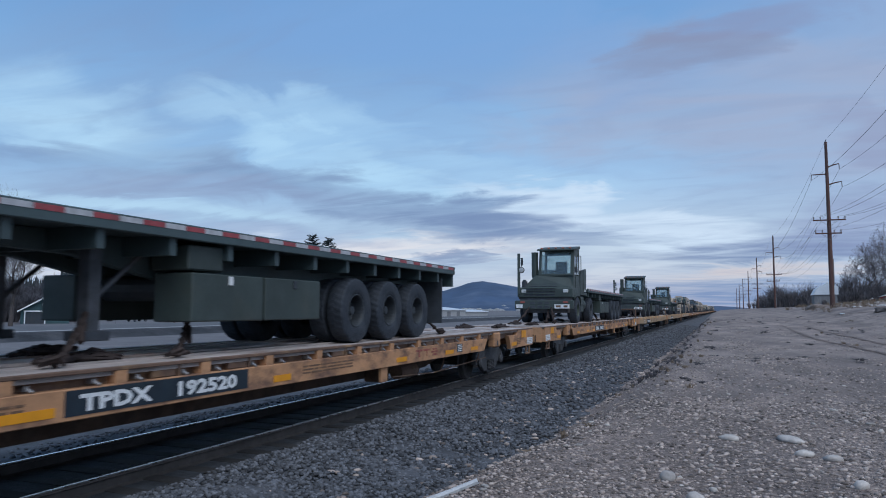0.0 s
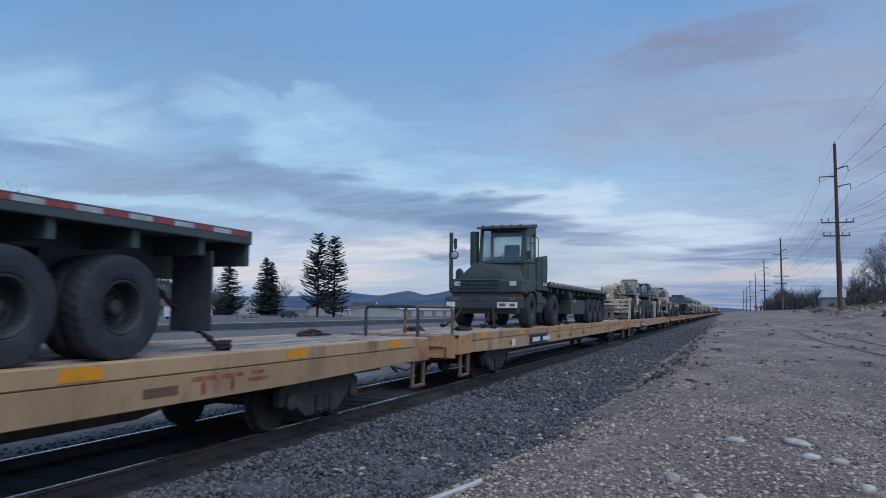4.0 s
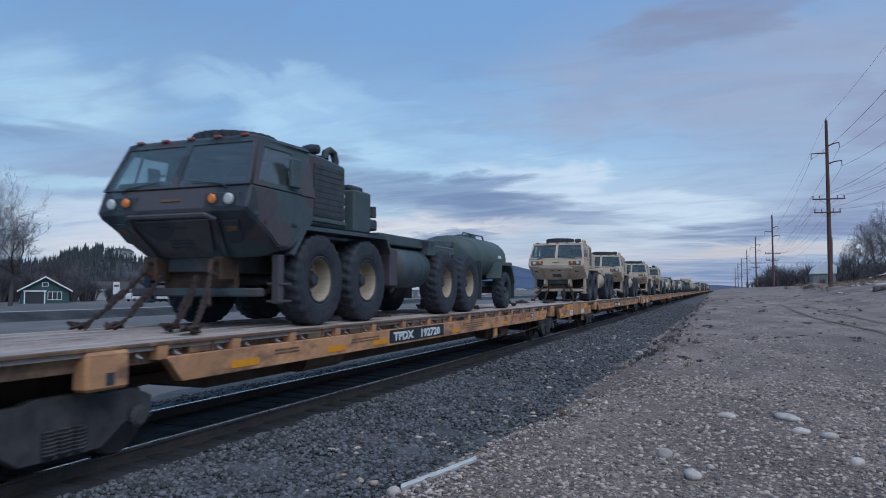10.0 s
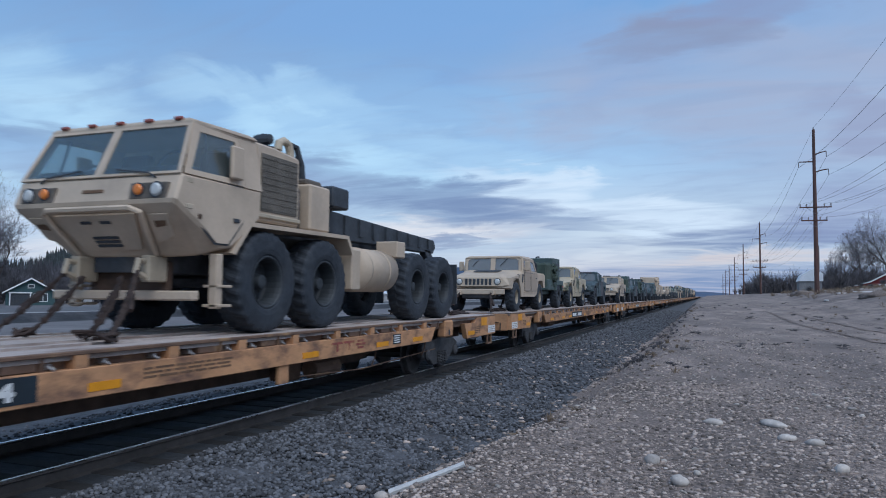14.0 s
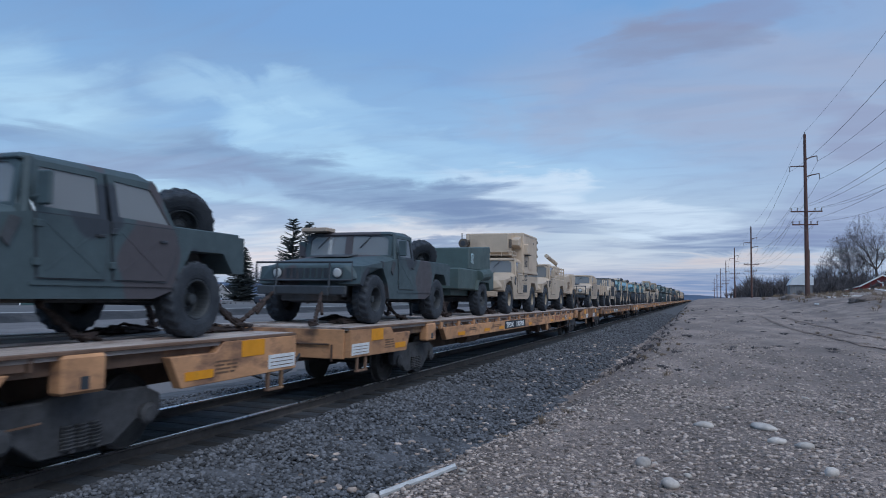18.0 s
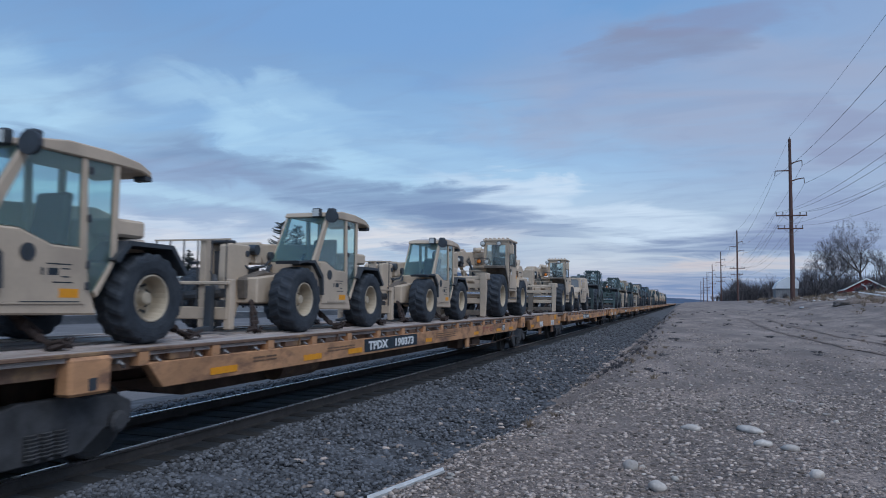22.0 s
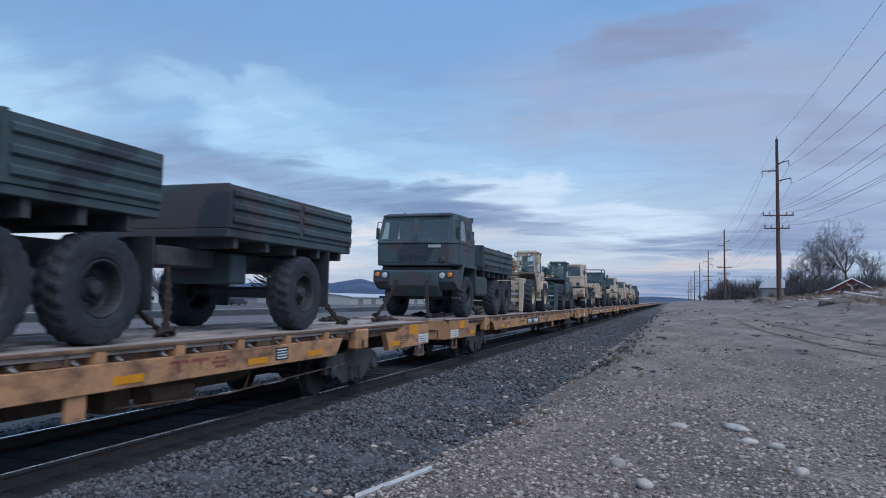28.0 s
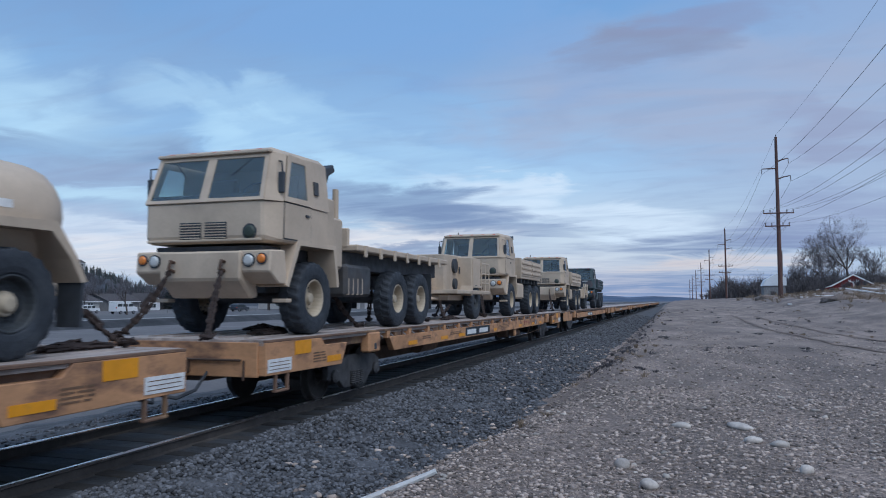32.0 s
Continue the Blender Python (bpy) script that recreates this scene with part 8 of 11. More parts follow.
    for x in (-0.55, 0.66):
        prof = [(2.45, 1.60), (2.98, 2.36), (3.16, 2.48), (3.66, 2.49), (3.84, 2.34), (3.96, 2.02), (4.06, 1.92), (4.02, 1.74), (3.72, 1.62), (3.60, 1.40), (2.60, 1.40)]
        br = part("boom_bracket", prism(B(), prof, x, x + 0.10, 0.012), P, hood, "stepped steel bracket of the boom pivot")
        part("bracket_rib", prism(B(), [(2.90, 1.62), (3.20, 1.70), (3.62, 2.28), (3.74, 2.28), (3.30, 1.58)], x + 0.10, x + 0.135, 0.006), P, br)
    # black plate stands in for shade inside the bracket
    part("bracket_shadow_plate", prism(B(), [(3.40, 2.42), (3.68, 2.44), (3.86, 2.02), (3.62, 1.96)], 0.60, 0.655, 0.0), M["black"], hood)
    part("pivot_pin", tube(B(), [(-0.62, 3.34, 2.24), (0.80, 3.34, 2.24)], 0.085, 12), M["under"], hood)
    part("rear_arm", prism(B(), [(3.84, 1.44), (3.90, 1.88), (4.08, 1.96), (4.26, 2.10), (4.36, 2.08), (4.32, 1.96), (4.16, 1.80), (4.12, 1.44)], 0.68, 0.82, 0.02), P, hood)
    part("rear_cowl", prism(B(), [(3.10, 1.44), (3.14, 1.70), (3.40, 1.84), (3.84, 1.84), (3.96, 1.70), (4.02, 1.43)], 0.30, 1.00, 0.03), P, hood)
    part("cowl_slot", box(B(), 1.0, 1.008, 3.30, 3.72, 1.56, 1.60), M["under"], hood)
    part("cross_brace", box(B(), -0.50, 0.70, 2.62, 3.55, 1.50, 1.76, 0.03), P, hood)
    part("hydraulic_tank", box(B(), 0.42, 1.00, 2.42, 2.92, 1.73, 1.92, 0.03), P, hood)
    part("exhaust_pipe", tube(B(), [(0.92, 2.98, 1.66), (0.92, 3.00, 2.06), (0.92, 3.12, 2.14)], 0.05, 8), M["black"], hood)
    for k in range(4):
        part("vent", box(B(), 1.02, 1.034, 2.48 + 0.16 * k, 2.58 + 0.16 * k, 1.40, 1.62), M["black" if paint != "tan" else "stencil"], hood)
    part("hose", tube(B(), [(0.98, 2.34, 1.80), (1.04, 2.50, 1.96), (1.06, 2.72, 1.86), (0.98, 2.80, 1.70)], 0.02, 5), M["black"], hood)
    part("counterweight", prism(B(), [(3.62, 0.72), (3.62, 1.40), (4.32, 1.40), (4.40, 1.30), (4.36, 0.80), (4.22, 0.70)], -1.08, 1.10, 0.04), P, th, "heavy rear counterweight")
    part("grab_rail", tube(B(), [(0.72, 3.9, 1.38), (0.72, 3.9, 1.53), (1.0, 3.9, 1.53), (1.0, 3.9, 1.38)], 0.018, 6), P, th)
    bm = B()
    for k in range(3):
        box(bm, 1.10, 1.105, 3.78, 3.98, 1.10 + 0.05 * k, 1.12 + 0.05 * k)
    part("marking_bars", bm, M["board"], th)["kind"] = "stuff"
    # carriage with its load guard and forks
    carriage = part("carriage", box(B(), -1.10, 1.10, -1.92, -1.78, 0.62, 0.84, 0.012), P, th, "wide fork carriage")
    for z, h, d, m in ((0.10, 0.15, 0.07, worn), (0.44, 0.15, 0.05, P), (0.90, 0.13, 0.09, P), (1.16, 0.09, 0.07, P)):
        part("carriage_bar", box(B(), -1.18, 1.06, -2.02, -2.02 + d, z, z + h, 0.012), m, carriage)
    part("fork_shaft", tube(B(), [(-1.16, -1.98, 0.74), (1.06, -1.98, 0.74)], 0.03, 8), M["steel"], carriage, "bright fork shaft")
    part("guard_rail", tube(B(), [(-1.16, -1.99, 1.41), (1.02, -1.99, 1.41)], 0.014, 6), P, carriage)
    for x in (-1.17, -0.70, -0.1, 0.5):
        part("guard_post", box(B(), x, x + 0.03, -2.0, -1.97, 1.24, 1.41), P, carriage)
    part("carriage_post", box(B(), -1.22, -1.12, -2.04, -1.94, 0.04, 1.25, 0.012), P, carriage)
    part("carriage_post", prism(B(), [(1.02, 1.36), (1.20, 1.36), (1.22, 0.9), (1.18, 0.06), (1.04, 0.06)], -2.06, -1.90, 0.012, "y"), P, carriage)
    part("carriage_block", box(B(), 0.84, 1.22, -1.92, -1.58, 1.16, 1.36, 0.02), P, carriage)
    for x in (-1.14, 0.98):
        part("carriage_arm", prism(B(), [(-1.94, 0.44), (-1.94, 1.10), (-1.66, 1.0), (-1.56, 0.60)], x, x + 0.12, 0.01), P, carriage)
    for x in (-0.40, -0.04):
        part("fork", prism(B(), [(-2.06, 0.03), (-2.06, 0.86), (-2.15, 0.86), (-2.17, 0.12), (-3.05, 0.06), (-3.05, 0.03)], x, x + 0.22, 0.010), worn, carriage, "worn steel fork")
    part("tilt_link", box(B(), -0.60, 0.06, -1.90, -1.40, 0.72, 1.05, 0.03), worn, carriage)
    # front frame between the carriage and the wheels
    bm = prism(B(), [(-0.70, 0.58), (-0.70, 1.06), (-1.05, 1.22), (-1.32, 1.16), (-1.36, 0.86), (-1.10, 0.66)], 0.10, 0.34, 0.02)
    prism(bm, [(-0.30, 1.02), (-0.24, 1.30), (-0.95, 1.30), (-1.10, 1.14), (-0.9, 1.02)], -0.40, 0.55, 0.03)
    part("front_frame", bm, P, th)
    part("tilt_cylinder", tube(tube(B(), [(0.44, -0.35, 0.98), (0.46, -1.0, 0.86)], 0.075, 10), [(0.46, -1.0, 0.86), (0.48, -1.62, 0.78)], 0.04, 8), worn, th)
    part("axle_housing", tube(B(), [(0.50, 0.0, 0.72), (0.72, 0.0, 0.70)], 0.24, 14), worn, th)
    chains(th, [((0.8, 1.5, 0.5), (0.98, 1.72, 0.02)), ((0.7, 4.25, 0.75), (1.1, 4.75, 0.02)), ((-0.7, 4.25, 0.75), (-1.1, 4.75, 0.02)), ((0.62, -0.7, 1.05), (0.80, -1.30, 0.02)), ((-0.5, -0.7, 0.7), (-0.85, -1.25, 0.02))])
    return th


# ---- small telescopic handler ----
def telehandler(label):
    th = thing("telescopic_handler", label, "telehandler", "telescopic handlers")
    P = M["tan"]
    part("chassis", prism(B(), [(-0.6, 0.45), (-0.6, 0.85), (0.4, 0.95), (3.0, 0.98), (3.15, 0.55), (2.9, 0.45)], -0.55, 0.55, 0.02), P, th)
    for s in (-1, 1):
        for y in (0.0, 2.55):
            wheel(th, s * 0.87, y, 0.52, 0.40, "hubtan", 18, None, -0.20)
        prof = [(-0.20, 1.08), (0.0, 1.12), (0.30, 1.12), (0.56, 0.88), (0.60, 0.60), (0.64, 0.60), (0.62, 0.92), (0.33, 1.17), (-0.22, 1.13)]
        part("mudguard", prism(B(), prof, s * 0.62, s * 1.05), M["black"], th)
        prof = [(2.02, 0.90), (2.2, 1.10), (2.85, 1.10), (3.12, 0.80), (3.17, 0.83), (2.88, 1.15), (2.17, 1.15), (1.96, 0.93)]
        part("rear_mudguard", prism(B(), prof, s * 0.62, s * 1.05), M["black"], th)
    x0, x1 = 0.16, 0.98
    cab = part("cab", prism(B(), [(0.50, 0.36), (0.34, 0.70), (0.34, 1.14), (0.62, 1.17), (0.84, 1.17), (1.22, 1.04), (1.66, 1.03), (1.70, 0.62), (1.82, 0.34)], x0, x1, 0.02), P, th, "glazed round-edged cab")
    for x in (x0, x1 - 0.06):
        part("cab_pillar", prism(B(), [(0.34, 1.08), (0.84, 1.96), (0.95, 1.96), (0.50, 1.08)], x, x + 0.06, 0.008), P, cab)
        part("cab_pillar", prism(B(), [(1.56, 0.98), (1.54, 1.98), (1.61, 1.98), (1.66, 0.98)], x, x + 0.06, 0.008), P, cab)
        part("cab_pillar", prism(B(), [(1.98, 0.90), (1.98, 1.98), (2.06, 1.98), (2.06, 0.94), (1.80, 0.52), (1.76, 0.58)], x, x + 0.06, 0.008), P, cab)
    part("cab_roof", prism(B(), [(0.80, 1.95), (0.86, 2.03), (1.35, 2.10), (1.9, 2.10), (2.34, 2.05), (2.52, 1.97), (2.52, 1.90), (2.36, 1.95), (1.98, 1.96)], x0 - 0.02, x1 + 0.02, 0.015), P, cab)
    pane(cab, [(x0 + 0.04, 0.36, 1.14), (x1 - 0.04, 0.36, 1.14), (x1 - 0.04, 0.84, 1.94), (x0 + 0.04, 0.84, 1.94)], "glass", "windscreen")
    door = part("door", plate(B(), [(x1 + 0.002, 0.66, 0.46), (x1 + 0.002, 1.62, 0.46), (x1 + 0.002, 1.62, 1.00), (x1 + 0.002, 1.22, 1.01), (x1 + 0.002, 0.80, 1.14), (x1 + 0.002, 0.58, 1.14)], 0.014), P, cab)
    pane(door, [(x1 - 0.03, 1.57, 1.04), (x1 - 0.03, 1.54, 1.96), (x1 - 0.03, 0.95, 1.96), (x1 - 0.03, 0.56, 1.18), (x1 - 0.03, 0.84, 1.18), (x1 - 0.03, 1.22, 1.05)], "glass")
    pane(cab, [(x1 - 0.03, 1.68, 0.60), (x1 - 0.03, 1.78, 0.56), (x1 - 0.03, 1.98, 0.92), (x1 - 0.03, 1.98, 1.96), (x1 - 0.03, 1.61, 1.96)], "glass")
    bm = B()
    lathe_x(bm, [(0, 0.085), (0.012, 0.085), (0.012, 0.0)], x1 + 0.014, 0.92, 0.95, 18)
    part("round_port", bm, M["black"], door)
    part("label_plate", box(B(), x1 + 0.012, x1 + 0.018, 1.30, 1.54, 0.52, 0.61), M["safety"], door, "yellow label")
    bm = B()
    for z, y0, y1, h in ((0.845, 1.14, 1.44, 0.012), (0.74, 1.08, 1.11, 0.07), (0.74, 1.16, 1.28, 0.07), (0.72, 1.32, 1.42, 0.012), (0.80, 1.32, 1.42, 0.012), (0.665, 1.22, 1.46, 0.012), (0.475, 0.86, 1.56, 0.010)):
        box(bm, x1 + 0.012, x1 + 0.018, y0, y1, z, z + h)
    part("marking_bars", bm, M["board"], door)["kind"] = "stuff"
    for z in (0.60, 0.82, 1.30, 1.80):
        part("hinge", box(B(), x1, x1 + 0.03, 1.615, 1.665, z, z + 0.08, 0.008), M["black"], cab)
    part("work_lamp", box(B(), 0.74, 0.90, 0.70, 0.80, 1.93, 2.09, 0.02), M["black"], cab)
    part("lamp_lens", box(B(), 0.76, 0.88, 0.694, 0.702, 1.95, 2.07), M["lens"], cab)
    bm = tube(B(), [(0.95, 0.90, 1.98), (1.06, 0.84, 2.0)], 0.016, 6)
    tube(bm, [(1.06, 0.86, 1.96), (1.07, 0.80, 1.96)], 0.115, 12)
    box(bm, 0.96, 1.10, 0.83, 0.95, 1.98, 2.10, 0.02)
    part("mirror", bm, M["black"], cab, "round black mirror")
    part("tail_lamp", box(B(), 0.80, 0.99, 2.44, 2.54, 1.86, 1.92, 0.01), M["black"], cab)
    part("seat", prism(B(), [(1.15, 0.95), (1.15, 1.08), (1.5, 1.08), (1.58, 1.62), (1.68, 1.62), (1.62, 0.95)], 0.3, 0.75, 0.03), M["black"], cab)
    part("steering_column", tube(B(), [(0.52, 0.66, 0.9), (0.52, 0.86, 1.30)], 0.025, 6), M["black"], cab)
    boom = part("boom", prism(B(), [(2.85, 1.54), (2.6, 1.60), (0.10, 1.43), (0.04, 1.32), (0.20, 1.10), (2.5, 1.18), (2.9, 1.28)], -0.26, 0.14, 0.02), P, th, "telescopic boom")
    part("inner_boom", prism(B(), [(0.10, 1.38), (-0.50, 1.34), (-0.50, 1.08), (0.20, 1.12)], -0.21, 0.09, 0.012), P, boom)
    part("boom_collar", prism(B(), [(0.10, 1.46), (-0.04, 1.45), (-0.06, 1.09), (0.10, 1.08)], -0.29, 0.17, 0.02), P, boom)
    for x in (-0.29, 0.04):
        bm = prism(B(), [(-0.88, 1.34), (-0.78, 1.38), (-0.26, 1.38), (-0.28, 0.96), (-0.62, 0.20), (-0.82, 0.20), (-0.90, 0.85)], x, x + 0.14, 0.02)
        part("boom_head", bm, P, boom, "forked boom head")
    part("head_cap", box(B(), -0.22, 0.16, -0.84, -0.60, 1.37, 1.43, 0.02), M["black"], boom)
    part("head_core", prism(B(), [(-0.74, 1.26), (-0.40, 1.26), (-0.44, 0.70), (-0.70, 0.40)], -0.15, 0.04, 0.0), M["under"], boom)
    for y, z, q in ((-0.08, 1.32, 0.085), (-0.34, 1.24, 0.05), (0.36, 1.24, 0.075)):
        part("boom_roller", tube(B(), [(-0.30, y, z), (0.20, y, z)], q, 12), M["black"], boom)
    part("hose", tube(tube(B(), [(0.17, 0.4, 1.20), (0.22, 0.1, 1.06), (0.20, -0.3, 1.0), (0.12, -0.5, 1.1)], 0.022, 6), [(0.15, 0.5, 1.16), (0.26, 0.15, 1.0), (0.24, -0.2, 0.9), (0.14, -0.55, 0.8)], 0.022, 6), M["black"], boom)["kind"] = "stuff"
    part("tilt_cylinder", tube(tube(B(), [(-0.06, 0.3, 1.02), (-0.06, -0.3, 0.86)], 0.06, 8), [(-0.06, -0.3, 0.86), (-0.06, -0.62, 0.62)], 0.035, 8), M["under"], boom)
    bm = prism(B(), [(-0.62, 0.50), (-0.66, 0.84), (-0.1, 0.98), (0.4, 0.94), (0.4, 0.50)], 0.20, 0.38, 0.03)
    part("front_frame", bm, M["hubdirty"], th)
    part("axle", tube(B(), [(-0.7, 0, 0.52), (0.7, 0, 0.52)], 0.11, 10), M["under"], th)
    part("axle", tube(B(), [(-0.7, 2.55, 0.52), (0.7, 2.55, 0.52)], 0.11, 10), M["under"], th)
    part("engine_hood", prism(B(), [(2.02, 0.95), (2.05, 1.30), (2.9, 1.22), (3.16, 1.08), (3.18, 0.60), (2.9, 0.60)], -0.9, 0.62, 0.04), P, th)
    part("tool_box", box(B(), 0.20, 0.92, 2.05, 2.55, 1.20, 1.40, 0.03), P, th)
    carriage = part("carriage", box(B(), -0.62, 0.62, -1.46, -1.36, 0.22, 0.40, 0.012), P, th, "fork carriage with load guard")
    for k in range(6):
        x = -0.64 + k * 0.246
        part("guard_bar", box(B(), x, x + 0.014, -1.48, -1.46, 0.40, 1.38), M["under"], carriage)
    part("guard_rail", box(B(), -0.66, 0.66, -1.48, -1.45, 1.36, 1.385), P, carriage)
    for x, z in ((0.12, 1.38), (0.56, 0.80), (-0.66, 0.80)):
        part("carriage_post", box(B(), x, x + 0.11, -1.45, -1.33, 0.08, z, 0.012), P, carriage)
    part("carriage_wing", prism(B(), [(-1.44, 0.12), (-1.44, 0.80), (-1.10, 0.62), (-1.02, 0.12)], 0.16, 0.22, 0.01), P, carriage)
    part("guard_rail", box(B(), -0.66, 0.66, -1.50, -1.44, 0.72, 0.77, 0.01), P, carriage)
    bm = tube(B(), [(-0.5, -1.38, 0.55), (0.5, -1.38, 0.60)], 0.07, 8)
    tube(bm, [(-0.25, -1.2, 0.15), (-0.15, -1.25, 0.62), (0.05, -1.15, 0.95)], 0.05, 7)
    tube(bm, [(0.38, -1.3, 0.12), (0.30, -1.28, 0.66), (0.12, -1.1, 0.85)], 0.05, 7)
    box(bm, 0.20, 0.42, -1.42, -1.20, 0.18, 0.50, 0.02)
    part("tilt_linkage", bm, M["under"], carriage, "dark greasy tilt linkage")
    for x in (-0.45, 0.33):
        part("fork", prism(B(), [(-1.50, 0.06), (-1.50, 0.70), (-1.58, 0.70), (-1.60, 0.13), (-1.95, 0.09), (-1.95, 0.05)], x, x + 0.12, 0.006), M["black"], carriage)
    chains(th, [((0.6, 1.0, 0.45), (0.98, 1.35, 0.02)), ((0.5, 3.05, 0.5), (0.9, 3.45, 0.02)), ((0.45, -0.6, 0.5), (0.8, -1.0, 0.02))])
    return th


# ---- light four-wheel trucks ----
def light_truck(paint, style, label, hub=None):
    """style: four_door, pickup, rack, wagon, soft_top, shelter."""
    th = thing("light_truck", label, "light truck", "light four-wheel trucks")
    P = M[paint]
    soft = paint == "tan" and style == "four_door"
    hub = hub or ("hubtan" if style == "soft_top" else ("hubring" if style in ("four_door", "shelter", "rack") else "hubdirty") if paint in ("tan", "tancamo") else "hub_dark")
    # lower body with flat-topped wheel openings
    def arch(y, low):
        return [(y - 0.56, low), (y - 0.50, 0.80), (y - 0.30, 1.06), (y + 0.30, 1.06), (y + 0.50, 0.80), (y + 0.62, 0.47)]
    low = [(-0.66, 0.74)] + arch(0.04, 0.70) + [(2.62, 0.47)] + [(2.92, 0.56), (3.06, 0.78), (3.24, 1.05), (3.86, 1.05), (4.06, 0.80), (4.30, 0.80)]
    top = [(4.30, 1.28), (1.0, 1.28), (0.5, 1.20), (-0.62, 1.06)]
    body = B()
    for s in (-1, 1):
        prism(body, low + top, s * 0.62, s * 1.06)
    box(body, -0.63, 0.63, -0.55, 4.25, 0.62, 1.06)
    bd = part("body", body, P, th, "low wide body with cut-out wheel arches")
    for s in (-1, 1):
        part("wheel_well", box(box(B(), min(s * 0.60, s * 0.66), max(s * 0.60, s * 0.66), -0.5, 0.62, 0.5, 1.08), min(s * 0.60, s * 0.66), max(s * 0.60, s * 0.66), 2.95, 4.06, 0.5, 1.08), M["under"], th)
        part("body_crease", box(B(), min(s * 1.055, s * 1.075), max(s * 1.055, s * 1.075), 1.02, 2.92, 0.60, 0.625), P, bd)
    bm = hull(B(), [(s * x, y, z) for s in (-1, 1) for x, y, z in ((0.74, -0.72, 0.78), (0.74, -0.68, 1.08), (1.0, -0.67, 0.82), (1.0, -0.58, 1.04), (0.66, -0.50, 1.17), (0.70, 0.92, 1.36), (0.96, 0.92, 1.32), (1.06, 0.92, 1.24), (1.06, -0.2, 1.09), (0.9, -0.4, 0.82))], 0.02)
    hood = part("hood", bm, P, th, "sloping bonnet")
    part("hood_vent", prism(B(), [(0.10, 1.275), (0.12, 1.30), (0.52, 1.35), (0.54, 1.325)], -0.42, 0.42, 0.006), M["under"], hood)
    for k in range(7):
        part("grille_slot", box(B(), -0.44 + 0.132 * k, -0.36 + 0.132 * k, -0.725, -0.66, 0.84, 1.03, 0.004), M["black"], hood)
    for s in (-1, 1):
        lamp(hood, s * 0.63, -0.70, 0.94, 0.088)
        part("lamp_surround", box(B(), min(s * 0.51, s * 0.75), max(s * 0.51, s * 0.75), -0.712, -0.66, 0.83, 1.05, 0.01), P, hood)
        lamp(hood, s * 0.90, -0.56, 1.00, 0.055, "amber", "marker_lamp")
        part("hood_latch", box(B(), min(s * 0.97, s * 1.07), max(s * 0.97, s * 1.07), 0.30, 0.36, 1.08, 1.20, 0.008), M["black"], hood)
        part("fender_flap", prism(B(), [(0.70, 1.02), (0.78, 0.94), (0.90, 1.20), (0.80, 1.22)], s * 1.062, s * 1.085), M["under"], bd)
    bm = box(B(), -0.92, 0.92, -0.96, -0.88, 0.54, 0.70, 0.015)
    for s in (-0.55, 0.55):
        box(bm, s - 0.05, s + 0.05, -1.02, -0.7, 0.52, 0.68, 0.01)
    part("bumper", bm, M["black"] if paint != "tan" or "brush guard" in label else P, th)
    part("chassis", box(B(), -0.5, 0.5, -0.8, 4.1, 0.42, 0.64, 0.02), M["under"], th)
    wheels(th, 1.09, (0.0, 3.36), 0.465, 0.31, hub, 20, -0.25)
    # windscreen: a broad frame round two panes
    up = 0.07 if style in ("soft_top", "wagon", "rack") else 0.0  # the taller tops
    w0, w1 = (0.925, 1.31), (1.00, 1.79 + up)
    bm = prism(B(), [(0.90, 1.24), (1.05, 1.24), (1.05, 1.34), (0.92, 1.34)], -1.0, 1.0, 0.006)
    ws = part("windscreen_frame", bm, P, th)
    for x0, x1 in ((-0.97, -0.0), (0.0, 0.97)):
        k = 0.82
        e = Vector((0, w0[0] + (w1[0] - w0[0]) * k, w0[1] + (w1[1] - w0[1]) * k))
        c = [Vector((x0, w0[0], w0[1])), Vector((x1, w0[0], w0[1]))]
        c += [Vector((x1, e.y, e.z)), Vector((x1 - 0.10, w1[0], w1[1])), Vector((x0, w1[0], w1[1]))] if x1 > 0.5 else [Vector((x1, w1[0], w1[1])), Vector((x0 + 0.10, w1[0], w1[1])), Vector((x0, e.y, e.z))]
        glazed(ws, c, paint, "skytintglass", 0.062, "windscreen_pane")
        part("wiper", tube(B(), [(x0 + 0.50, 0.97, 1.75 + up), (x0 + 0.26, 0.925, 1.51 + up)], 0.010, 5), M["black"], ws)
    rear = {"four_door": 2.72, "pickup": 2.02, "rack": 2.02, "wagon": 4.08, "soft_top": 2.72, "shelter": 2.02}[style]
    top_mat = {"soft_top": M["blackcanvas"]}.get(style, P)
    fast = style == "four_door"
    end = 2.66 if fast else rear
    high = (1.94 if style == "wagon" else 1.87) + (0.06 if style == "wagon" else up)
    bm = hull(B(), [(s * x, y, z) for s in (-1, 1) for x, y, z in ((0.97, 0.95, 1.77 + up), (0.93, 0.96, 1.81 + up), (0.86, 1.04, 1.845 + up), (0.86, end - 0.14, high), (0.97, end, 1.77 + up), (0.94, end, high - 0.07))], 0.015)
    part("roof", bm, top_mat, th)
    if fast:
        part("rear_wall", prism(B(), [(2.60, 1.78), (2.66, 1.82), (2.74, 1.72), (2.99, 1.30), (2.94, 1.26), (2.70, 1.68)], -0.96, 0.96, 0.012), top_mat, th, "sloping rear of the cab")
    else:
        part("rear_wall", prism(B(), [(rear - 0.06, 1.26), (rear - 0.02, 1.80 + up), (rear, 1.80 + up), (rear, 1.26)], -0.96, 0.96, 0.006), top_mat, th)
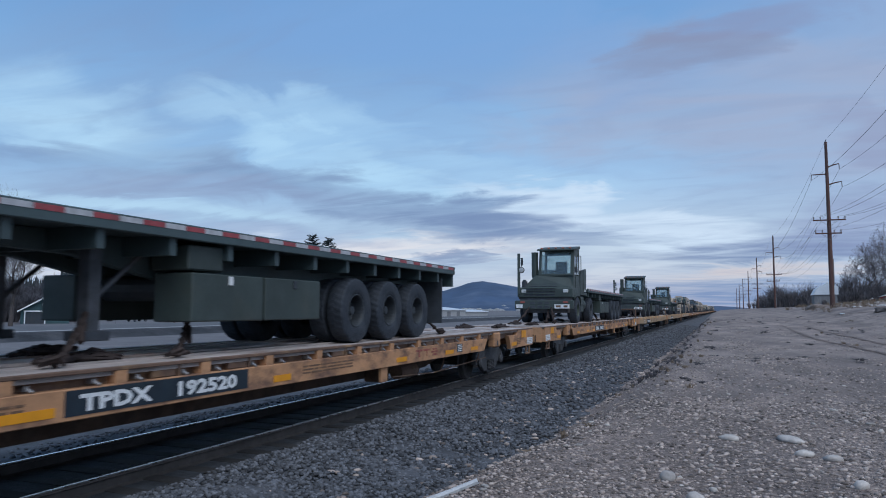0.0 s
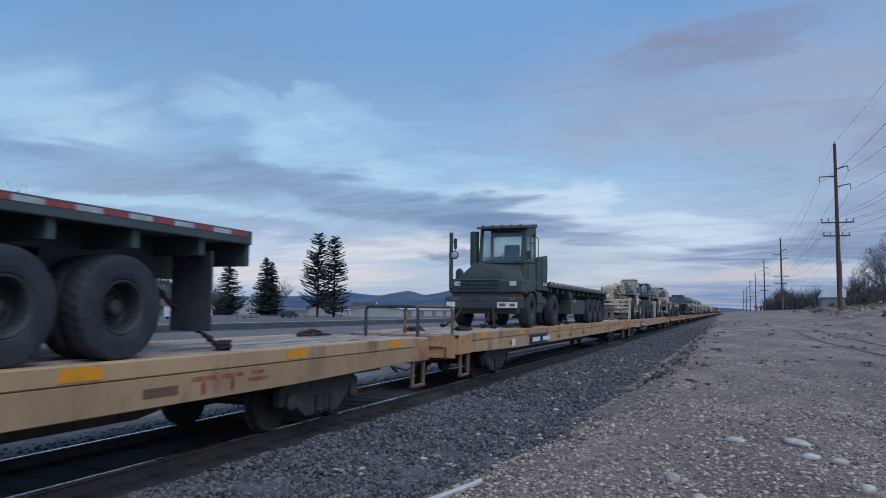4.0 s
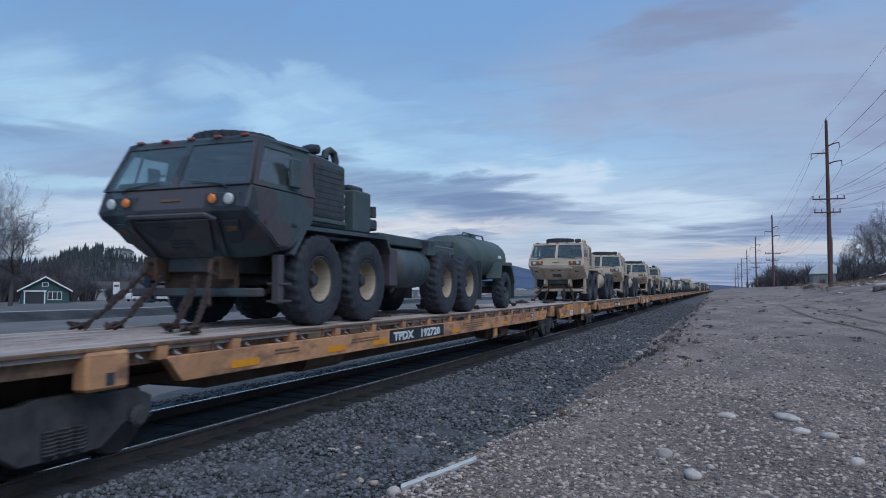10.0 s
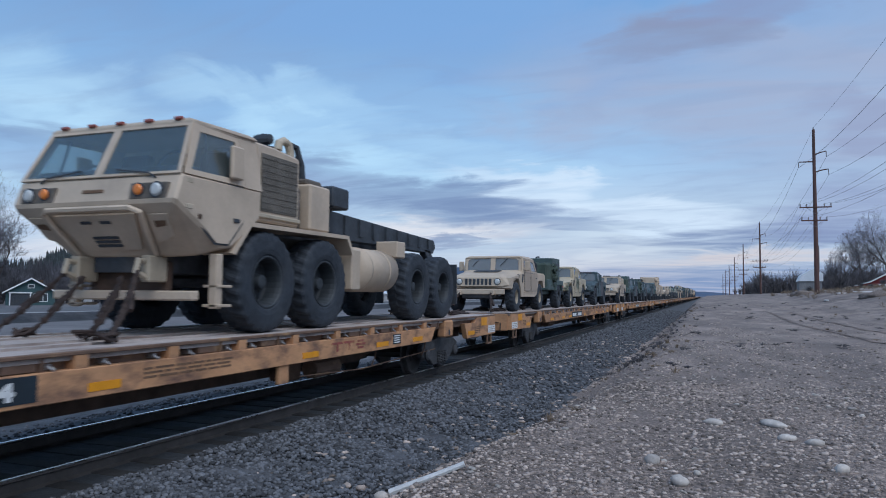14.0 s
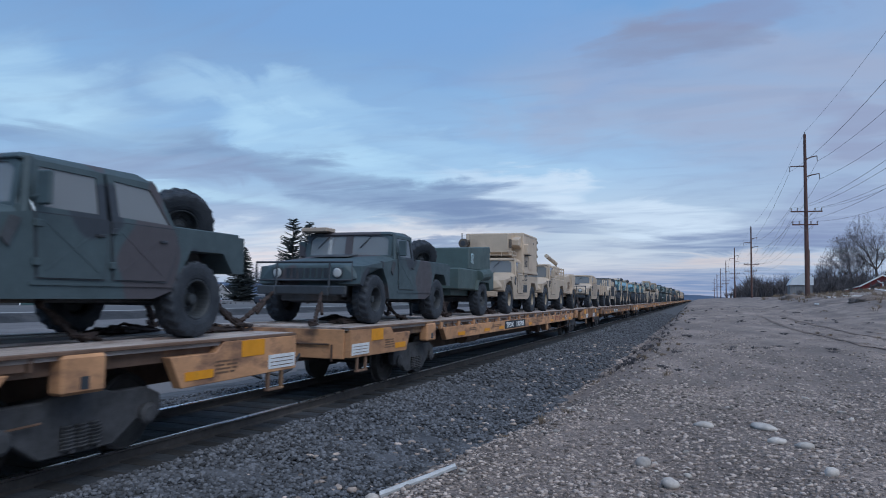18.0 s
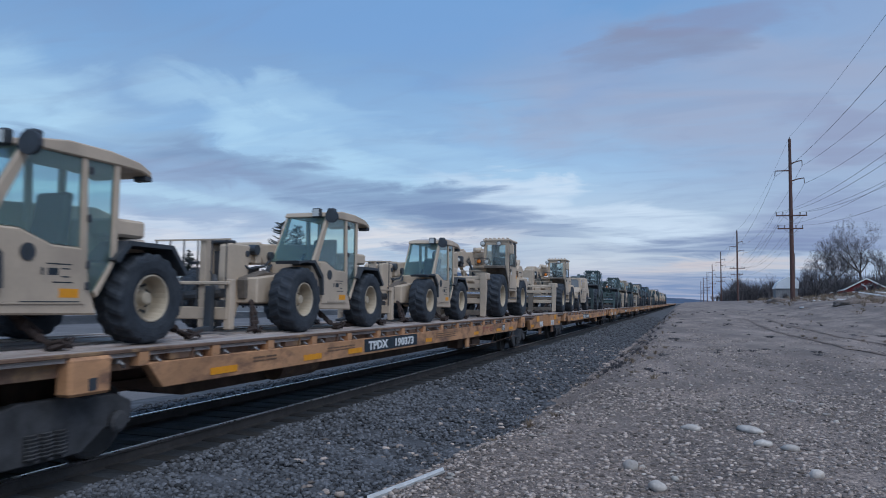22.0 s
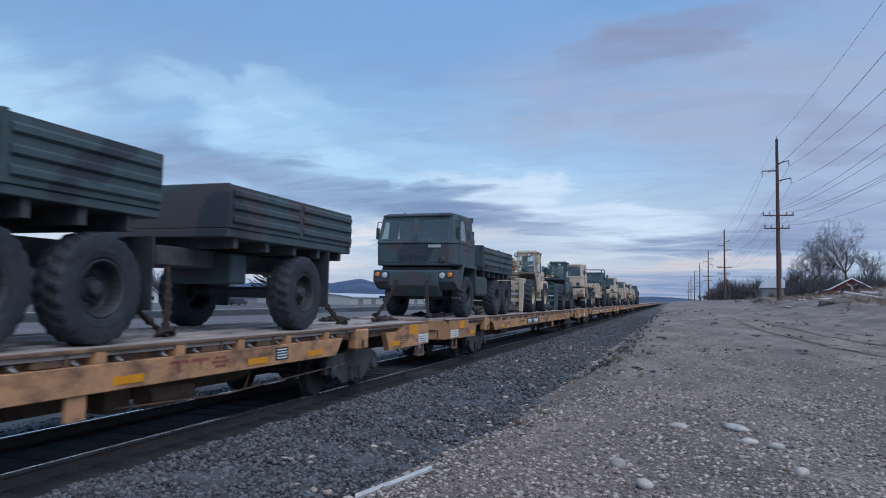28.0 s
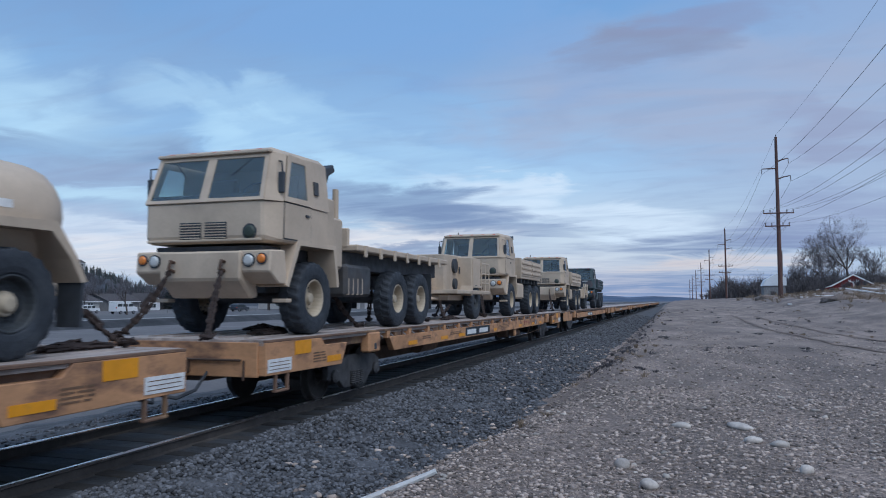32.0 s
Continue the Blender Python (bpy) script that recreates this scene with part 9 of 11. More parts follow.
    for s in (-1, 1):
        x = s * 0.985
        doors = [(1.06, 1.92)] if style in ("pickup", "rack", "shelter") else [(1.06, 1.92), (1.98, 2.84 if fast else 2.66)]
        for y0, y1 in doors:
            dark = style == "soft_top"
            dm = M["blackcanvas"] if dark else M["doortan"] if soft else P
            slope = 0.12 if fast and y1 > 2.5 else 0.0
            c = [(s * 1.063, y0 + 0.05, 0.67), (s * 1.063, y1 - 0.03, 0.67), (s * 1.063, y1 + slope, 1.0), (s * 1.063, y1 + slope, 1.27), (s * 1.063, y0, 1.27)]
            door = part("door", plate(B(), c if s > 0 else c[::-1], 0.016), dm, th)
            if s > 0:
                q = inset(c, -0.016)
                part("door_gap", plate(B(), [p - Vector((0.003, 0, 0)) for p in q], 0.010), M["black"], th)
            c = [(s * 1.045, y0, 1.27), (s * 1.045, y1 + slope, 1.27), (s * 0.975, y1 - (0.18 if fast and y1 > 2.5 else 0.02), 1.77 + up), (s * 0.975, y0 - 0.04, 1.77 + up)]
            glazed(door, c if s > 0 else c[::-1], "blackcanvas" if dark else "doortan" if soft else paint, "darkglass" if paint != "tan" and style != "four_door" else "skytintglass", 0.12 if soft else 0.085)
            if s < 0:
                continue
            bm = B()
            for a, b in (((y0 + 0.12, 0.74), (y1 - 0.1, 1.18)), ((y0 + 0.12, 1.18), (y1 - 0.1, 0.74))):
                tube(bm, [(s * 1.074, a[0], a[1]), (s * 1.074, b[0], b[1])], 0.012, 4)
            if not soft:
                part("crease", bm, dm, door)
            for z in (0.78, 1.14):
                part("hinge", box(B(), min(s * 1.07, s * 1.095), max(s * 1.07, s * 1.095), y0 - 0.02, y0 + 0.06, z, z + 0.07, 0.006), dm, door)
            part("door_handle", box(B(), min(s * 1.078, s * 1.1), max(s * 1.078, s * 1.1), y1 - 0.16, y1 - 0.05, 1.10, 1.13, 0.004), M["black"], door)
        bm = tube(B(), [(s * 1.0, 1.02, 1.40), (s * 1.16, 1.06, 1.44)], 0.014, 6)
        box(bm, s * 1.16 - 0.085, s * 1.16 + 0.085, 1.04, 1.09, 1.34, 1.66, 0.015)
        part("mirror", bm, P, th)
        part("windscreen_pillar", tube(B(), [(s * 1.01, 0.98, 1.26), (s * 0.965, 1.03, 1.79 + up)], 0.05, 6), P, ws)
        part("seat", prism(B(), [(1.35, 1.0), (1.35, 1.12), (1.72, 1.12), (1.80, 1.62), (1.90, 1.62), (1.84, 1.0)], s * 0.35, s * 0.80, 0.03), M["black"], th)
    if style == "wagon":
        for s in (-1, 1):
            c = [(s * 1.03, 2.68, 1.26), (s * 1.03, 4.12, 1.26), (s * 0.965, 4.05, 1.94), (s * 0.965, 2.68, 1.94)]
            side = part("side_panel", plate(B(), c if s > 0 else c[::-1], 0.02), P, th)
            c = [(s * 1.043, 3.10, 1.36), (s * 1.043, 3.86, 1.36), (s * 1.006, 3.86, 1.68), (s * 1.006, 3.10, 1.68)]
            part("side_hatch", plate(B(), c if s > 0 else c[::-1], 0.014), P, side)
    if style in ("pickup", "rack", "four_door", "soft_top"):
        y0 = rear + 0.02
        for s in (-1, 1):
            part("bed_side", box(B(), min(s * 0.98, s * 1.05), max(s * 0.98, s * 1.05), y0, 4.20, 1.24, 1.32, 0.012), P, th)
        part("tailgate", box(B(), -0.95, 0.95, 4.14, 4.21, 0.80, 1.32, 0.012), P, th)
    if style == "four_door" or style == "pickup":
        ob = wheel(th, 0.3, 3.55, 0.46, 0.30, hub, 20, name="spare_wheel")
        ob.matrix_basis = pose(0.50, 3.62, 1.42, 0, 24, -30)
    if style == "soft_top":
        bm = hull(B(), [(s * x, y, z) for s in (-1, 1) for x, y, z in ((0.98, 2.72, 1.27), (0.94, 2.72, 1.92), (0.93, 4.08, 1.94), (0.98, 4.22, 1.80), (1.0, 4.36, 1.30))], 0.03)
        part("soft_top", bm, M["blackcanvas"], th, "black canvas rear cover")
    if style in ("soft_top", "pickup"):
        part("roof_box", box(B(), -1.02, -0.42, 0.74, 1.12, 1.845 + up, 1.93 + up, 0.015), M["doortan"], th, "flat tan box on the edge of the roof")
    if style == "pickup":
        bm = tube(B(), [(-1.0, -0.86, 0.80), (-1.0, -0.86, 1.13), (1.0, -0.86, 1.13), (1.0, -0.86, 0.80), (-1.0, -0.86, 0.80)], 0.02, 6)
        for x in (-0.55, 0.55):
            tube(bm, [(x, -0.86, 1.13), (x, -0.90, 0.60)], 0.02, 6)
        part("brush_guard", bm, M["black"], th, "thin pipe brush guard")
    if style == "rack":
        for s in (-1, 1):
            for z in (1.46, 1.62, 1.76):
                part("rack_rail", box(B(), min(s * 0.97, s * 1.0), max(s * 0.97, s * 1.0), 2.1, 4.34, z, z + 0.06, 0.006), P, th)
            for y in (2.15, 2.9, 3.65, 4.26):
                part("rack_post", box(B(), min(s * 0.99, s * 1.03), max(s * 0.99, s * 1.03), y, y + 0.06, 1.26, 1.84, 0.006), P, th)
        bm = hull(B(), [(0.3 + 0.4 * math.cos(a), 3.6 + 0.35 * math.sin(a), z) for a in (k * 0.785 for k in range(8)) for z in (1.3, 1.6)] + [(0.3, 3.6, 1.72)], 0.05)
        part("covered_load", bm, M["canvas"], th)
    if style == "shelter":
        body = part("shelter", box(B(), -1.04, 1.07, 1.92, 4.12, 1.40, 2.78, 0.025), P, th, "tall tan equipment shelter")
        part("shelter_rim", box(B(), -1.06, 1.10, 1.90, 4.15, 1.36, 1.44, 0.012), P, body)
        for z in (1.44, 2.70):
            part("edge_strip", box(B(), 1.068, 1.082, 1.95, 4.10, z, z + 0.05, 0.004), P, body)
        over = part("overcab_box", prism(B(), [(1.14, 2.06), (1.14, 2.70), (1.90, 2.76), (1.93, 2.76), (1.93, 1.96), (1.40, 1.96)], -0.66, 0.72, 0.025), P, body)
        part("duct", prism(B(), [(1.50, 2.30), (1.50, 2.52), (1.95, 2.66), (1.95, 2.20)], 0.72, 1.0, 0.02), P, over)
        part("bracket", box(B(), 0.72, 0.80, 1.22, 1.34, 2.20, 2.50, 0.01), M["hubdirty"], over)
        unit = part("cooling_unit", box(B(), -0.96, -0.66, 1.20, 1.90, 2.04, 2.52, 0.03), P, body)
        part("fan", tube(B(), [(-0.84, 1.00, 2.36), (-0.84, 1.24, 2.36)], 0.17, 14), M["hubdirty"], unit)
        part("fan_core", tube(B(), [(-0.84, 0.97, 2.36), (-0.84, 1.02, 2.36)], 0.09, 12), M["black"], unit)
        bm = B()
        for z in (1.93, 2.05):
            tube(bm, [(0.98, 1.30, z), (0.98, 0.72, z), (-1.0, 0.72, z), (-1.0, 1.30, z)], 0.016, 6)
        for x in (-1.0, -0.6, -0.2, 0.2, 0.6, 0.98):
            tube(bm, [(x, 0.72, 1.86), (x, 0.72, 2.05)], 0.014, 6)
        for y in (0.95, 1.2):
            tube(bm, [(0.98, y, 1.80), (0.98, y, 2.05)], 0.014, 6)
        part("roof_rack", bm, P, th)
        for z0, z1 in ((1.56, 1.86), (1.02, 1.36)):
            grille = part("louvre_panel", box(B(), 1.062, 1.078, 1.98, 2.56, z0, z1, 0.006), P, body)
            bm = B()
            for k in range(5):
                box(bm, 1.077, 1.083, 2.06, 2.48, z1 - 0.07 - 0.045 * k, z1 - 0.047 - 0.045 * k)
            part("louvre_slots", bm, M["board"], grille)["kind"] = "stuff"
        # flat black sheet stands in for shade in the flank's recess
        part("battery_recess", box(B(), 1.058, 1.066, 1.98, 2.54, 0.70, 0.96), M["black"], th)
        part("hatch", plate(B(), [(1.075, 2.72, 1.52), (1.075, 3.30, 1.52), (1.075, 3.30, 2.52), (1.075, 2.72, 2.52)], 0.008), P, body)
        part("vent_hood", prism(B(), [(1.98, 2.02), (1.98, 2.36), (2.10, 2.40), (2.62, 2.10), (2.62, 2.02)], 1.06, 1.22, 0.012), P, body)
        part("hood_mouth", prism(B(), [(2.04, 1.995), (2.04, 2.018), (2.58, 2.018), (2.58, 1.995)], 1.07, 1.20), M["black"], body)
        part("small_mark", box(B(), 1.07, 1.076, 3.46, 3.56, 2.46, 2.52), M["board"], body)
        for k in range(5):
            part("corner_lug", tube(box(B(), 1.0, 1.09, 4.11, 4.18, 1.50 + 0.26 * k, 1.58 + 0.26 * k, 0.01), [(1.06, 4.17, 1.62 + 0.26 * k), (1.06, 4.22, 1.56 + 0.26 * k), (1.06, 4.16, 1.50 + 0.26 * k)], 0.016, 5), M["hubdirty"], body)
        part("antenna_base", tube(B(), [(-0.90, 1.05, 2.40), (-0.90, 1.05, 2.72)], 0.02, 6), M["black"], th)
    if label.find("brush guard") >= 0:
        bm = B()
        for z in (0.74, 1.17):
            tube(bm, [(-0.98, -0.90, z), (0.98, -0.90, z)], 0.024, 6)
        for x in (-0.95, -0.45, 0.0, 0.45, 0.95):
            tube(bm, [(x, -0.90, 0.70), (x, -0.90, 1.17)], 0.024, 6)
        part("brush_guard", bm, M["black"], th, "black pipe brush guard")
    if label.find("roof hatch") >= 0:
        part("roof_hatch", box(B(), -0.25, 0.25, 1.45, 1.95, 1.85, 1.93, 0.02), M["black"], th)
    chains(th, [((0.5, -1.05, 0.58), (0.75, -1.75, 0.02)), ((-0.5, -1.05, 0.58), (-0.75, -1.75, 0.02)), ((0.5, 4.2, 0.55), (0.8, 4.75, 0.02)), ((-0.5, 4.2, 0.55), (-0.8, 4.75, 0.02)), ((0.5, 1.6, 0.45), (0.8, 1.95, 0.02))])
    return th


# ---- medium cargo trucks ----
def cargo_truck(paint, axles, bed, label, y0=1.62, y1=5.80, bed_z=1.51):
    """bed: cargo (drop sides), flat, or hoop (drop sides with a hoop over the cab)."""
    th = thing("cargo_truck", label, "truck", "medium cargo trucks")
    P = M[paint]
    hub = "hubtan" if paint == "tan" else "hub_dark"
    pts = []
    for s in (-1, 1):
        pts += [(s * 1.03, -1.39, 1.97), (s * 1.21, -1.12, 1.98), (s * 1.21, 0.40, 1.98), (s * 1.04, -1.38, 1.42), (s * 0.98, -1.32, 1.34), (s * 1.20, -1.10, 1.36), (s * 1.21, 0.40, 1.36)]
    cab = part("cab", hull(B(), pts, 0.03), P, th, "square flat-fronted cab")
    bm = hull(B(), [(s * x, y, z) for s in (-1, 1) for x, y, z in ((1.0, -1.14, 2.70), (1.0, -1.14, 2.78), (1.12, -0.92, 2.72), (0.95, -1.0, 2.84), (1.12, 0.36, 2.76), (1.0, 0.40, 2.88), (1.10, 0.44, 2.78))], 0.015)
    part("cab_roof", bm, P, cab)
    cab.location.z = 0.08
    part("roof_lip", box(B(), -1.02, 1.02, -1.20, -1.06, 2.73, 2.78, 0.01), P, cab)
    part("rear_wall", box(B(), -1.12, 1.12, 0.34, 0.39, 1.96, 2.76), P, cab)
    part("dashboard", prism(B(), [(-1.34, 1.96), (-1.30, 2.10), (-0.95, 2.10), (-0.92, 1.96)], -1.0, 1.0, 0.02), M["black"], cab)
    part("steering_wheel", tube(B(), [(0.55 + 0.23 * math.cos(a), -0.82 + 0.08 * math.sin(a), 2.16 + 0.18 * math.sin(a)) for a in (k * 0.4488 for k in range(15))], 0.018, 5), M["black"], cab)
    for s in (-1, 1):
        def ws(u, v):
            return (s * (0.0 + u * (1.06 - 0.06 * v)), -1.395 + 0.265 * v, 1.965 + 0.75 * v)
        c = [ws(0, 0), ws(1, 0), ws(1, 1), ws(0, 1)]
        glazed(cab, [Vector(q) for q in (c if s > 0 else c[::-1])], paint, "cabglass", 0.065, "windscreen_pane")
        c = [ws(1, 0), (s * 1.215, -1.10, 1.97), (s * 1.125, -0.88, 2.74), ws(1, 1)]
        part("corner_post", plate(B(), [Vector(q) for q in (c if s > 0 else c[::-1])], 0.012), P, cab)
        part("wiper", tube(B(), [(s * 0.72, -1.13, 2.68), (s * 0.42, -1.28, 2.38)], 0.010, 5), M["black"], cab)
        part("seat", prism(B(), [(-0.60, 1.90), (-0.60, 2.04), (-0.15, 2.04), (-0.06, 2.56), (0.06, 2.56), (0.06, 1.90)], s * 0.32, s * 0.84, 0.04), M["black"], cab)
        c = [(s * 1.212, -1.08, 1.98), (s * 1.212, -0.26, 1.98), (s * 1.135, -0.26, 2.74), (s * 1.135, -0.86, 2.74)]
        d = [(s * 1.206, -1.05, 1.42), (s * 1.206, -0.22, 1.42), (s * 1.206, -0.22, 1.96), (s * 1.206, -1.05, 1.96)]
        door = part("door", plate(B(), d if s > 0 else d[::-1], 0.012), P, cab)
        glazed(door, c if s > 0 else c[::-1], paint, "cabglass", 0.09)
        q = [Vector((s * 1.2045, p[1] + (0.018 if p[1] > -0.6 else -0.018), p[2] + (0.012 if p[2] > 1.7 else -0.018))) for p in d]
        part("door_gap", plate(B(), q if s > 0 else q[::-1], 0.006), M["black"], cab)
        c = [(s * 1.212, -0.27, 1.97), (s * 1.212, 0.40, 1.97), (s * 1.12, 0.40, 2.77), (s * 1.135, -0.27, 2.76)]
        part("quarter_panel", plate(B(), c if s > 0 else c[::-1], 0.014), P, cab)
        c = [(s * 1.20, -0.12, 2.20), (s * 1.20, 0.02, 2.20), (s * 1.18, 0.02, 2.42), (s * 1.18, -0.12, 2.42)]
        part("hatch_slot", plate(B(), c if s > 0 else c[::-1], 0.03), M["under"], cab)
        part("door_handle", box(B(), min(s * 1.218, s * 1.24), max(s * 1.218, s * 1.24), -0.42, -0.30, 1.80, 1.84, 0.004), M["black"], door)
        bm = tube(B(), [(s * 1.06, -1.0, 2.62), (s * 1.20, -1.14, 2.58), (s * 1.22, -1.12, 2.30)], 0.014, 6)
        box(bm, s * 1.20 - 0.05, s * 1.20 + 0.05, -1.16, -1.10, 2.10, 2.42, 0.012)
        part("mirror", bm, M["black"], cab)
        prof = [(-0.98, 0.78), (-0.64, 1.50), (0.68, 1.50), (0.82, 0.80), (0.74, 0.78), (0.60, 1.42), (-0.56, 1.42), (-0.90, 0.76)]
        part("mudguard", prism(B(), prof, s * 0.70, s * 1.22), P, th)
        part("wheel_well", box(B(), min(s * 0.62, s * 0.68), max(s * 0.62, s * 0.68), -0.7, 0.7, 0.75, 1.44), M["under"], th)
        bu = part("bumper_end", prism(B(), [(-1.42, 0.98), (-1.40, 1.30), (-1.0, 1.32), (-0.90, 0.80), (-1.15, 0.80)], s * 0.62, s * 1.20, 0.02), P, th)
        lamp(bu, s * 0.84, -1.41, 1.15, 0.085)
        lamp(bu, s * 1.06, -1.41, 1.17, 0.070, "amber", "indicator")
        part("cab_step", box(B(), min(s * 0.95, s * 1.2), max(s * 0.95, s * 1.2), -0.94, -0.78, 0.52, 0.58, 0.01), P, th)
    part("bumper", prism(B(), [(-1.46, 0.86), (-1.47, 1.29), (-1.1, 1.30), (-0.95, 0.60), (-1.14, 0.58)], -0.72, 0.72, 0.03), P, th)
    for x0, x1 in ((-0.42, -0.03), (0.03, 0.42)):
        gr = part("grille", box(B(), x0, x1, -1.392, -1.36, 1.40, 1.66, 0.006), M["black"], cab, "dark slatted grille")
        bm = B()
        for r in range(6):
            box(bm, x0 + 0.01, x1 - 0.01, -1.402, -1.385, 1.412 + 0.042 * r, 1.428 + 0.042 * r)
        part("slats", bm, P, gr)["kind"] = "stuff"
    part("nose_lip", box(B(), -1.02, 1.02, -1.40, -1.36, 1.36, 1.40, 0.01), P, cab)
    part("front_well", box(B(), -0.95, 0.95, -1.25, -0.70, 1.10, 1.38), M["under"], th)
    if paint != "tan":
        part("marking_bar", box(B(), 0.42, 0.78, -1.412, -1.39, 1.84, 1.92), M["insulm"], cab)
    lamp(cab, 0.82, -1.365, 1.50, 0.10, "hubgreen", "round_badge")
    for s in (-0.45, 0.45):
        bm = tube(B(), [(s, -1.42, 0.98), (s, -1.58, 1.02), (s, -1.54, 1.14), (s, -1.42, 1.12)], 0.03, 6)
        part("tow_shackle", bm, M["rust"], th)
    for k in range(5):
        part("marker_lamp", box(B(), -0.8 + 0.4 * k - 0.05, -0.8 + 0.4 * k + 0.05, -1.15, -1.09, 2.755, 2.80, 0.008), M["red"], cab)
    part("air_intake_box", box(B(), 0.35, 1.16, 0.34, 0.74, 1.45, 2.32, 0.03), P, th)
    bm = prism(B(), [(0.44, 2.0), (0.44, 2.60), (0.52, 2.84), (0.88, 2.98), (0.94, 2.86), (0.70, 2.74), (0.62, 2.56), (0.60, 2.0)], 0.72, 1.06, 0.02)
    part("snorkel", bm, M["black"], th)
    part("exhaust_pipe", tube(B(), [(0.95, 1.18, 1.35), (0.95, 1.18, 2.58)], 0.06, 10), P if paint == "tan" else M["black"], th)
    part("antenna", tube(B(), [(-0.9, 0.2, 2.8), (-0.9, 0.2, 3.02)], 0.02, 6), M["black"], cab)
    last = axles[-1]
    part("chassis", box(B(), -0.42, 0.42, -1.3, max(y1, last + 0.9) - 0.2, 0.82, 1.12, 0.01), M["under"], th)
    wheels(th, 1.20, axles, 0.59, 0.38, hub, 24, -0.15)
    for s in (-1, 1):
        part("fuel_tank", box(B(), min(s * 0.50, s * 1.12), max(s * 0.50, s * 1.12), 1.30, 2.45, 0.62, 1.22, 0.06), M["under"] if bed == "flat" else P if paint == "tan" else M["dkgreen"], th)
        part("mud_flap", box(B(), min(s * 0.80, s * 1.18), max(s * 0.80, s * 1.18), last + 0.72, last + 0.75, 0.35, 1.2), M["black"], th)
    if bed == "flat":
        fl = part("flat_bed", box(B(), -1.20, 1.20, y0, y1, 1.48, 1.60, 0.02), P, th, "long flat load bed")
        part("subframe", box(B(), -0.9, 0.9, y0 + 0.1, y1 - 0.15, 1.14, 1.478, 0.01), M["under"], fl)
        part("headboard", box(B(), -1.0, 1.0, y0, y0 + 0.08, 1.52, 1.92, 0.02), P, fl)
        for k in range(int((y1 - y0) / 0.75)):
            part("bed_rib", box(B(), 1.19, 1.225, y0 + 0.3 + 0.75 * k, y0 + 0.42 + 0.75 * k, 1.38, 1.60, 0.006), P, fl)
            part("bed_rib", box(B(), -1.225, -1.19, y0 + 0.3 + 0.75 * k, y0 + 0.42 + 0.75 * k, 1.38, 1.60, 0.006), P, fl)
        for k in range(4):
            part("air_cylinder", tube(B(), [(1.05, 1.42 + 0.20 * k, 0.66), (1.05, 1.42 + 0.20 * k, 0.96)], 0.075, 10), P, th)
        part("winch", box(B(), 0.2, 1.12, 0.72, 1.16, 1.12, 2.02, 0.04), P, th)
    else:
        h = 0.65
        fl = part("load_bed", box(B(), -1.18, 1.18, y0, y1, bed_z - 0.10, bed_z, 0.01), P, th)
        for s in (-1, 1):
            mid = (y0 + y1) / 2
            for a, b in ((y0, mid - 0.02), (mid + 0.02, y1)):
                side = part("drop_side", box(B(), min(s * 1.16, s * 1.20), max(s * 1.16, s * 1.20), a, b, bed_z, bed_z + h, 0.008), P, fl)
                for z in (0.06, 0.25, 0.45):
                    part("side_rib", prism(B(), [(1.20, bed_z + z), (1.235, bed_z + z + 0.03), (1.235, bed_z + z + 0.09), (1.20, bed_z + z + 0.12)] if s > 0 else [(-1.20, bed_z + z), (-1.235, bed_z + z + 0.03), (-1.235, bed_z + z + 0.09), (-1.20, bed_z + z + 0.12)], a + 0.05, b - 0.05, 0, "y"), P, side)
            part("corner_post", box(B(), min(s * 1.12, s * 1.21), max(s * 1.12, s * 1.21), y0 - 0.03, y0 + 0.05, bed_z, bed_z + h + 0.03), P, fl)
            part("corner_post", box(B(), min(s * 1.12, s * 1.21), max(s * 1.12, s * 1.21), mid - 0.04, mid + 0.04, bed_z, bed_z + h + 0.02), P, fl)
        part("headboard", box(B(), -1.16, 1.16, y0, y0 + 0.05, bed_z, bed_z + h + 0.05, 0.01), P, fl)
        part("tailgate", box(B(), -1.16, 1.16, y1 - 0.05, y1, bed_z, bed_z + h, 0.01), P, fl)
        for k in range(6):
            y = y0 + 0.4 + (y1 - y0 - 0.8) * k / 5
            part("bed_bearer", box(B(), -1.12, 1.12, y - 0.05, y + 0.05, bed_z - 0.28, bed_z - 0.10), M["under"], fl)
    if bed == "hoop":
        bm = tube(B(), [(1.02, y0 + 0.06, 2.3), (1.02, y0 + 0.06, 3.10), (0.98, y0 - 0.1, 3.22), (0.98, -0.4, 3.17), (0.95, -0.9, 3.06), (0.95, -1.02, 2.8)], 0.042, 6)
        tube(bm, [(-1.02, y0 + 0.06, 2.3), (-1.02, y0 + 0.06, 3.10), (-0.98, y0 - 0.1, 3.22), (-0.98, -0.4, 3.17), (-0.95, -0.9, 3.06), (-0.95, -1.02, 2.8)], 0.042, 6)
        tube(bm, [(-0.98, y0 - 0.1, 3.22), (0.98, y0 - 0.1, 3.22)], 0.042, 6)
        part("wire_guard_frame", bm, M["black"], th, "pipe guard frame over the cab")
        for s in (-1, 1):
            for a, b, m in ((y0, (y0 + y1) / 2, "black"), ((y0 + y1) / 2, y1, "white")):
                part("slatted_rack", box(B(), min(s * 1.15, s * 1.18), max(s * 1.15, s * 1.18), a + 0.04, b - 0.04, bed_z + h + 0.06, bed_z + h + 0.30, 0.008), M[m] if s > 0 else M["black"], fl)
